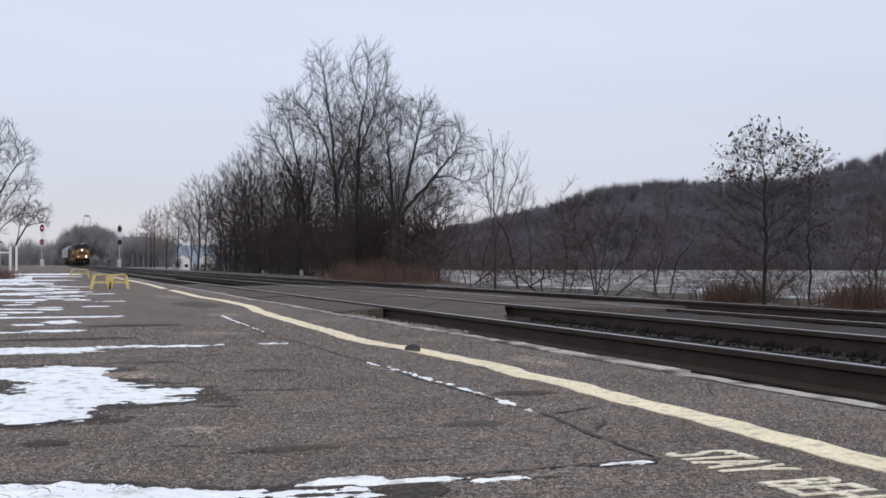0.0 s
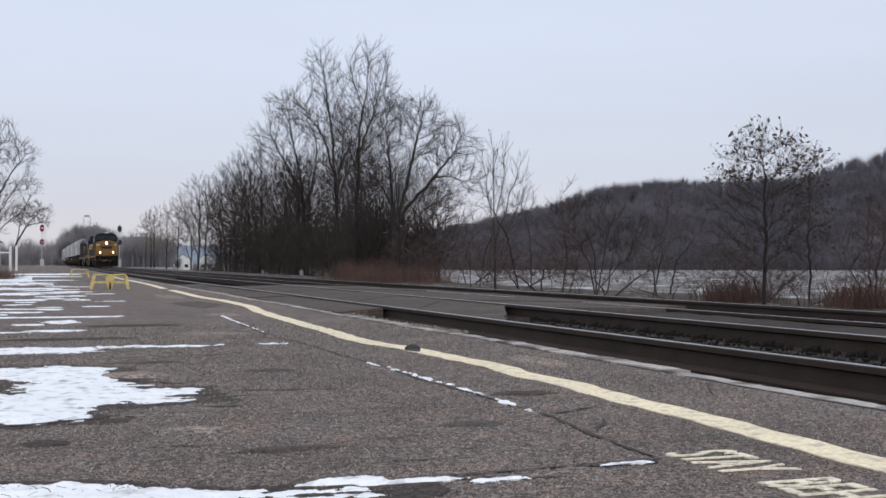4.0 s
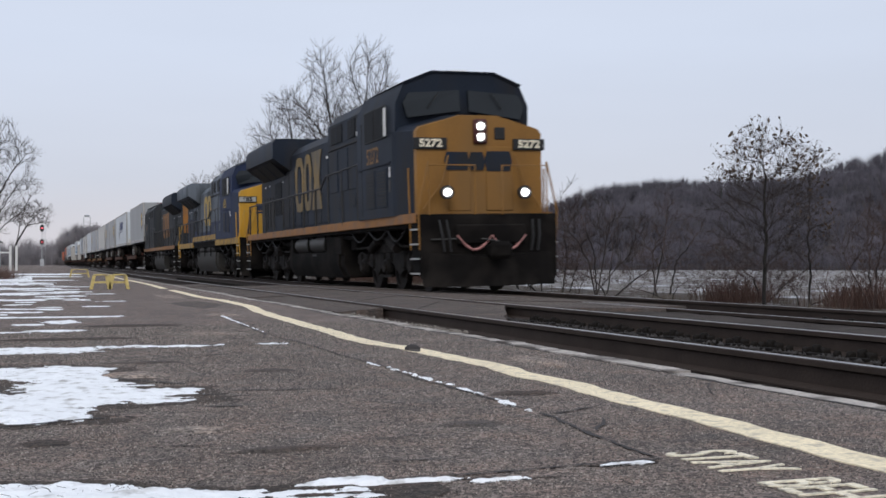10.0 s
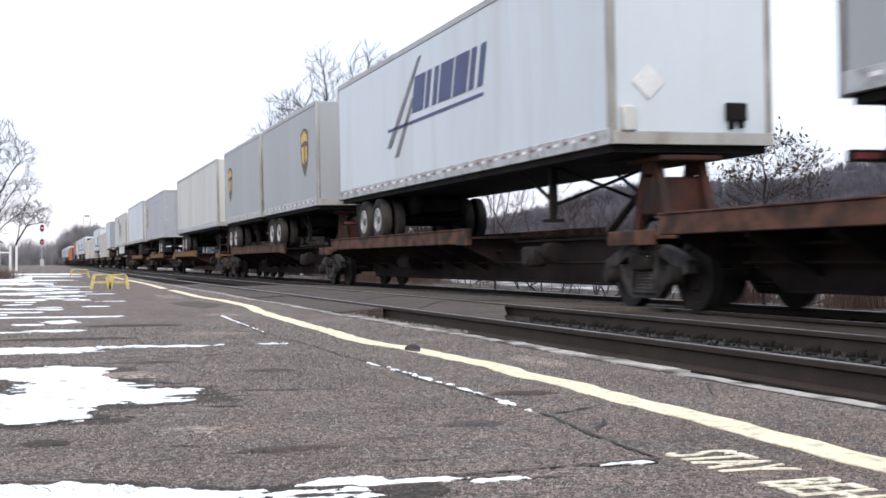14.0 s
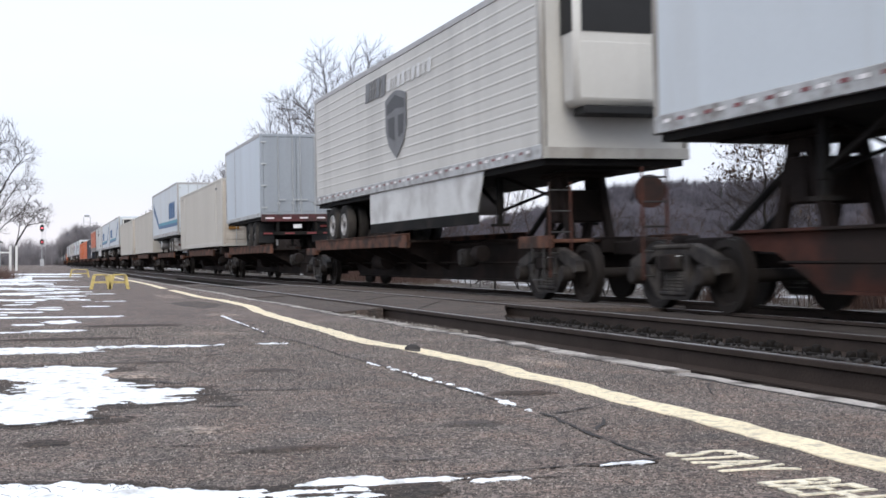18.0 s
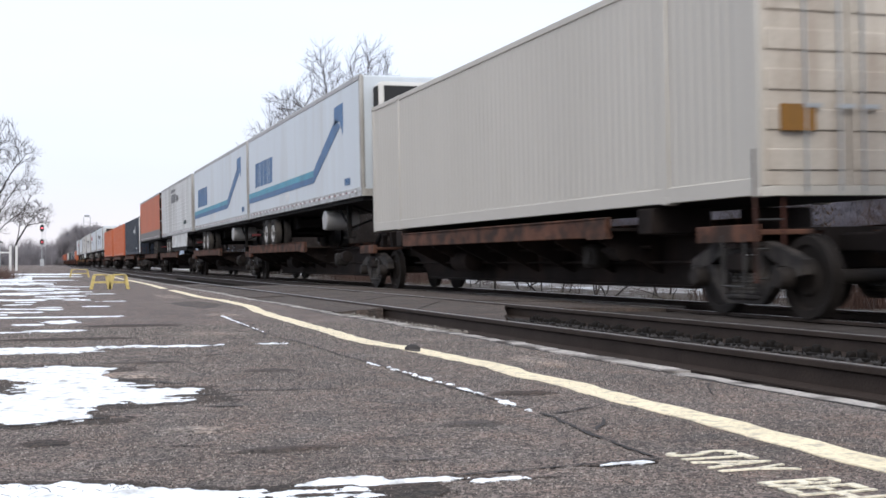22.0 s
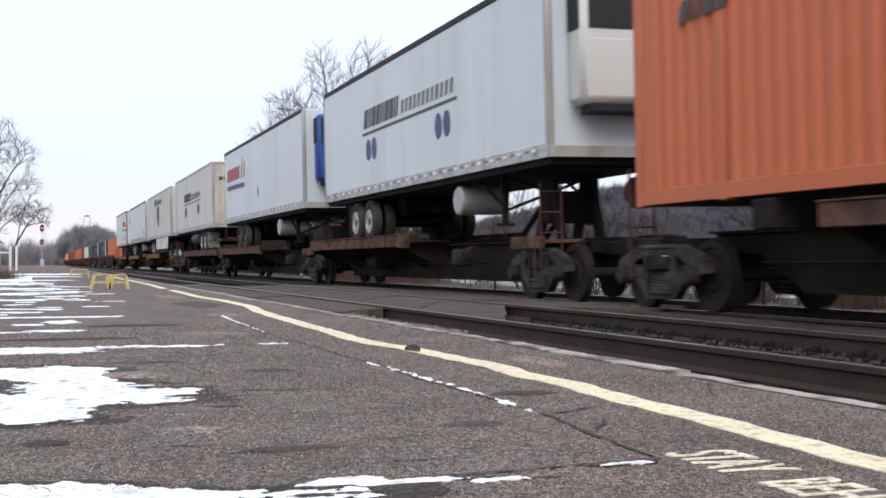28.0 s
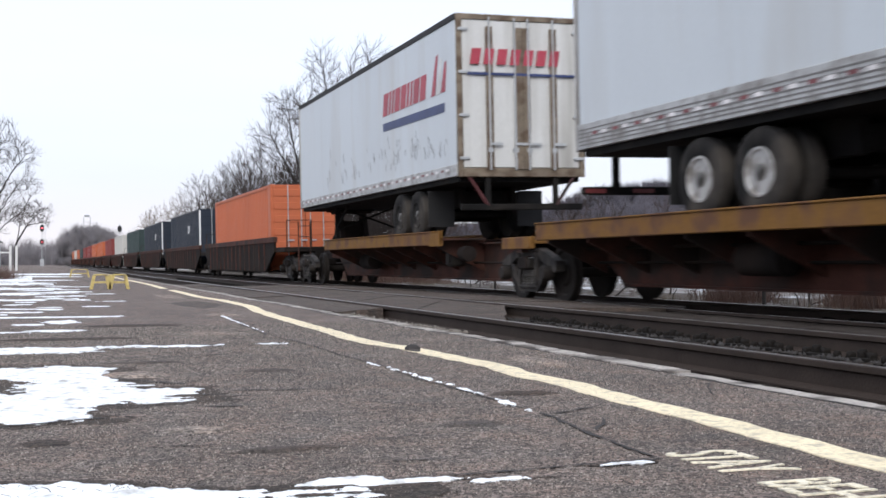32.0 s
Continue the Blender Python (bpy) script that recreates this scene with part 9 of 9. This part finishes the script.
# ---------------- well wagons behind ----------------
def well(q0, label):
    u = rolls(thing("well_wagon", label, "freight wagon", "well wagons of the train"), q0)
    L = 19.0
    for sx in (-1, 1):
        a, b = (-1.46, -1.38) if sx < 0 else (1.38, 1.46)
        sd = part("well_side", Build().prism([(0.6, 1.0), (2.2, 0.34), (L - 3.2, 0.34), (L - 1.6, 1.0), (L - 1.6, 1.42), (0.6, 1.42)], "x", a, b), "car_dark", u)
        part("top_chord", Build().box(a - 0.03, b + 0.03, 0.5, L - 1.5, 1.30, 1.50, 0.02), "car_brown", sd)
        for k in range(14):
            yy = 2.3 + k * (L - 5.6) / 13
            part("rib", Build().box(a - 0.03, b + 0.03, yy - 0.04, yy + 0.04, 0.36, 1.3), "car_brown", sd)
    part("well_floor", Build().box(-1.38, 1.38, 2.2, L - 3.2, 0.30, 0.36), "car_dark", u)
    part("end_platform", Build().box(-1.4, 1.4, -0.9, 2.2, 0.98, 1.14, 0.02).box(-0.4, 0.4, -0.9, 2.2, 0.7, 1.0), "car_dark", u)
    part("end_platform", Build().box(-1.4, 1.4, L - 3.2, L - 0.9, 0.98, 1.14, 0.02).box(-0.4, 0.4, L - 3.2, L - 0.9, 0.7, 1.0), "car_dark", u)
    part("end_rail", Build().tube([(-1.3, -0.8, 1.1), (-1.3, -0.8, 2.0), (-0.5, -0.8, 2.0), (-0.5, -0.8, 1.1)], 0.02, 5), "car_brown", u)
    truck(u, 0.0)
    return u


for i, skin in enumerate(("box_orange", "box_navy", "box_navy", "box_green", "box_pale", "box_red", "box_orange", "box_orange", "box_red", "box_red", "box_green", "box_orange", "box_pale", "box_orange")):
    q = 788.0 + 19.0 * i
    well(q, "dark brown well wagon with ribbed sides")
    cl = {"box_orange": "orange", "box_navy": "dark navy", "box_green": "dark green", "box_pale": "off-white", "box_red": "dull red"}[skin]
    n = 12.2 if skin in ("box_pale", "box_red") else 13.4
    c = container(q + (19.0 - 1.0 - n) / 2, n, skin, cl + " steel container standing in a well wagon", 0.38, 3.34, post="white_paint" if skin == "box_navy" else None)
    if skin == "box_navy":
        bars(c, -1.232, 4.8, 3.8, 2.2, 2.6, 2, "logo_pale", 0.1, 0.3)
# ---- signals beside the line ----
def signal(x, y, label, red_low):
    s = thing("railway_signal", label, "railway signal", "signals", "", pose(x, y, -0.2))
    part("mast", Build().cyl((0, 0, 0), (0, 0, 8.2), 0.07, 10), "galv", s)
    part("ladder", Build().tube([(0.3, 0.2, 0.2), (0.3, 0.2, 7.6)], 0.02, 5).tube([(0.6, 0.2, 0.2), (0.6, 0.2, 7.6)], 0.02, 5), "galv", s)
    part("base_cabinet", Build().box(-0.35, 0.35, -0.1, 0.5, 0.0, 1.5, 0.03), "galv", s, "grey metal relay cabinet")
    for z, lit in ((7.25, red_low), (4.7, red_low)):
        h = part("signal_head", Build().prism(oval(0, z, 0.40, 0.66 if z > 6 else 0.5), "y", -0.12, -0.06).box(-0.16, 0.16, -0.06, 0.2, z - 0.25, z + 0.25, 0.04), "signal_black", s, "black oval signal head")
        part("lamp", Build().lathe((0, -0.125, z), ((0, 0.10), (-0.02, 0.09)), 16, "y"), "red_glow" if lit else "frame_black", h)
        part("visor", Build().box(-0.18, 0.18, -0.42, -0.12, z + 0.16, z + 0.18), "signal_black", h)
        part("work_platform", Build().box(-0.3, 0.6, 0.1, 0.7, z - 0.75, z - 0.7), "galv", s)


signal(0.42, 230, "two-headed black railway signal showing red", True)
signal(14.3, 230, "two-headed black railway signal across the tracks", False)


# ---- yellow platform steps left by the line ----
def step_stool(x, y, w, n, label):
    s = thing("step_stool", label, "step stool", "yellow steps on the platform", "", pose(x, y, 0))
    h = 0.33
    for k in range(n):
        cx = (k - (n - 1) / 2) * w
        a, b = cx - w * 0.5, cx + w * 0.5
        part("top_board", Build().box(a + 0.06, b - 0.06, -0.16, 0.16, h - 0.03, h, 0.008), "yellow", s)
        for e, sx in ((a + 0.07, -1), (b - 0.07, 1)):
            for yy in (-0.15, 0.15):
                part("leg", Build().prism([(e - 0.03, h - 0.03), (e + 0.03, h - 0.03), (e + sx * 0.06 + 0.03, 0), (e + sx * 0.06 - 0.03, 0)], "y", yy - 0.02, yy + 0.02), "yellow", s)
        part("cross_rail", Build().box(a + 0.03, b - 0.03, -0.165, -0.14, 0.13, 0.17).box(a + 0.03, b - 0.03, 0.14, 0.165, 0.13, 0.17), "yellow", s)
    if n > 1:
        part("joining_post", Build().box(-0.03, 0.03, -0.17, 0.17, 0, h - 0.01, 0.008), "yellow", s)
    return s


step_stool(1.46, 26.8, 0.40, 2, "double yellow wooden step stool standing on the platform")
step_stool(1.53, 49.7, 0.74, 1, "yellow wooden step stool further along the platform")

# ---- shed, fence post and bank beside the platform ----
hut = thing("station_shed", "low grey shed with a white gable beside the platform", "shed", m=pose(-8.6, 150, 0))
part("wall", Build().box(-4, 4, -6, 6, -0.1, 3.2), "white_paint", hut)
part("roof", Build().prism([(-4.4, 3.1), (0, 5.2), (4.4, 3.1), (4.2, 3.0), (0, 5.0), (-4.2, 3.0)], "y", -6.5, 6.5), "roof", hut)
part("window", Build().box(0.5, 1.6, -6.03, -5.98, 1.2, 2.4), "glass", hut)
part("door", Build().box(-1.6, -0.7, -6.03, -5.98, 0, 2.1), "roof", hut)
gate = thing("gate_frame", "white painted wooden gate frame beside the platform", "gate", m=pose(-1.9, 96, 0))
for x in (-0.22, 0.22):
    part("post", Build().box(x - 0.09, x + 0.09, -0.09, 0.09, -0.1, 1.9, 0.01), "white_paint", gate)
part("rail", Build().box(-1.9, -0.22, -0.05, 0.05, 1.32, 1.44, 0.01), "white_paint", gate)
part("post", Build().box(-1.98, -1.84, -0.08, 0.08, -0.1, 1.5, 0.01), "white_paint", gate)
def far_house(x, y, w, h, label):
    hs = thing("house", label, "house", "houses far beyond the line", "", pose(x, y, -1.9, 0, 0, -8))
    part("wall", Build().box(-w / 2, w / 2, -3, 3, -0.1, h), "white_paint", hs)
    part("gable", Build().prism([(-w / 2, h + 0.004), (w / 2, h + 0.004), (0, h + w * 0.34)], "y", -3, 3), "white_paint", hs)
    for sx in (-1, 1):
        part("roof", Build().prism([(sx * (w / 2 + 0.35), h - 0.12), (sx * (w / 2 + 0.35), h + 0.05), (0, h + w * 0.38 + 0.12), (0, h + w * 0.36)], "y", -3.4, 3.4), "roof", hs)
    for x0 in (-w * 0.3, w * 0.1):
        part("window", Build().box(x0, x0 + w * 0.18, -3.03, -2.98, 1.0, 2.1), "glass", hs)


far_house(55.7, 420, 5.5, 3.6, "small white gabled house far beyond the trees")
far_house(46.5, 410, 6.5, 3.2, "low white house with a grey roof far beyond the line")
tower = thing("water_tower", "distant lattice tower with a small tank above the trees", "tower", m=pose(17.5, 480, 0))
for sx in (-1, 1):
    for sy in (-1, 1):
        part("leg", Build().cyl((sx * 1.6, sy * 1.6, 0), (sx * 1.2, sy * 1.2, 18.6), 0.09, 6), "galv", tower)
part("tank", Build().lathe((0, 0, 18.6), ((0, 0.7), (0.1, 0.95), (0.7, 0.95), (1.0, 0.2)), 14, "z"), "galv", tower)
part("brace", Build().box(-1.4, 1.4, -0.06, 0.06, 16.6, 16.75).box(-0.06, 0.06, -1.4, 1.4, 16.6, 16.75), "galv", tower)


# ---- the train runs towards and past the camera, slowing slightly ----
def run(t):
    return 24.8 * t - 0.0425 * t * t


def motions():
    for ob, q in TRAIN:
        walk(ob, [(t, pose(FAR_X, q - run(t), RAIL_C + 0.011, 0, -1.2, 0)) for t in (0, 4, 8, 12, 16, 20, 24, 28, 32)])


motions()
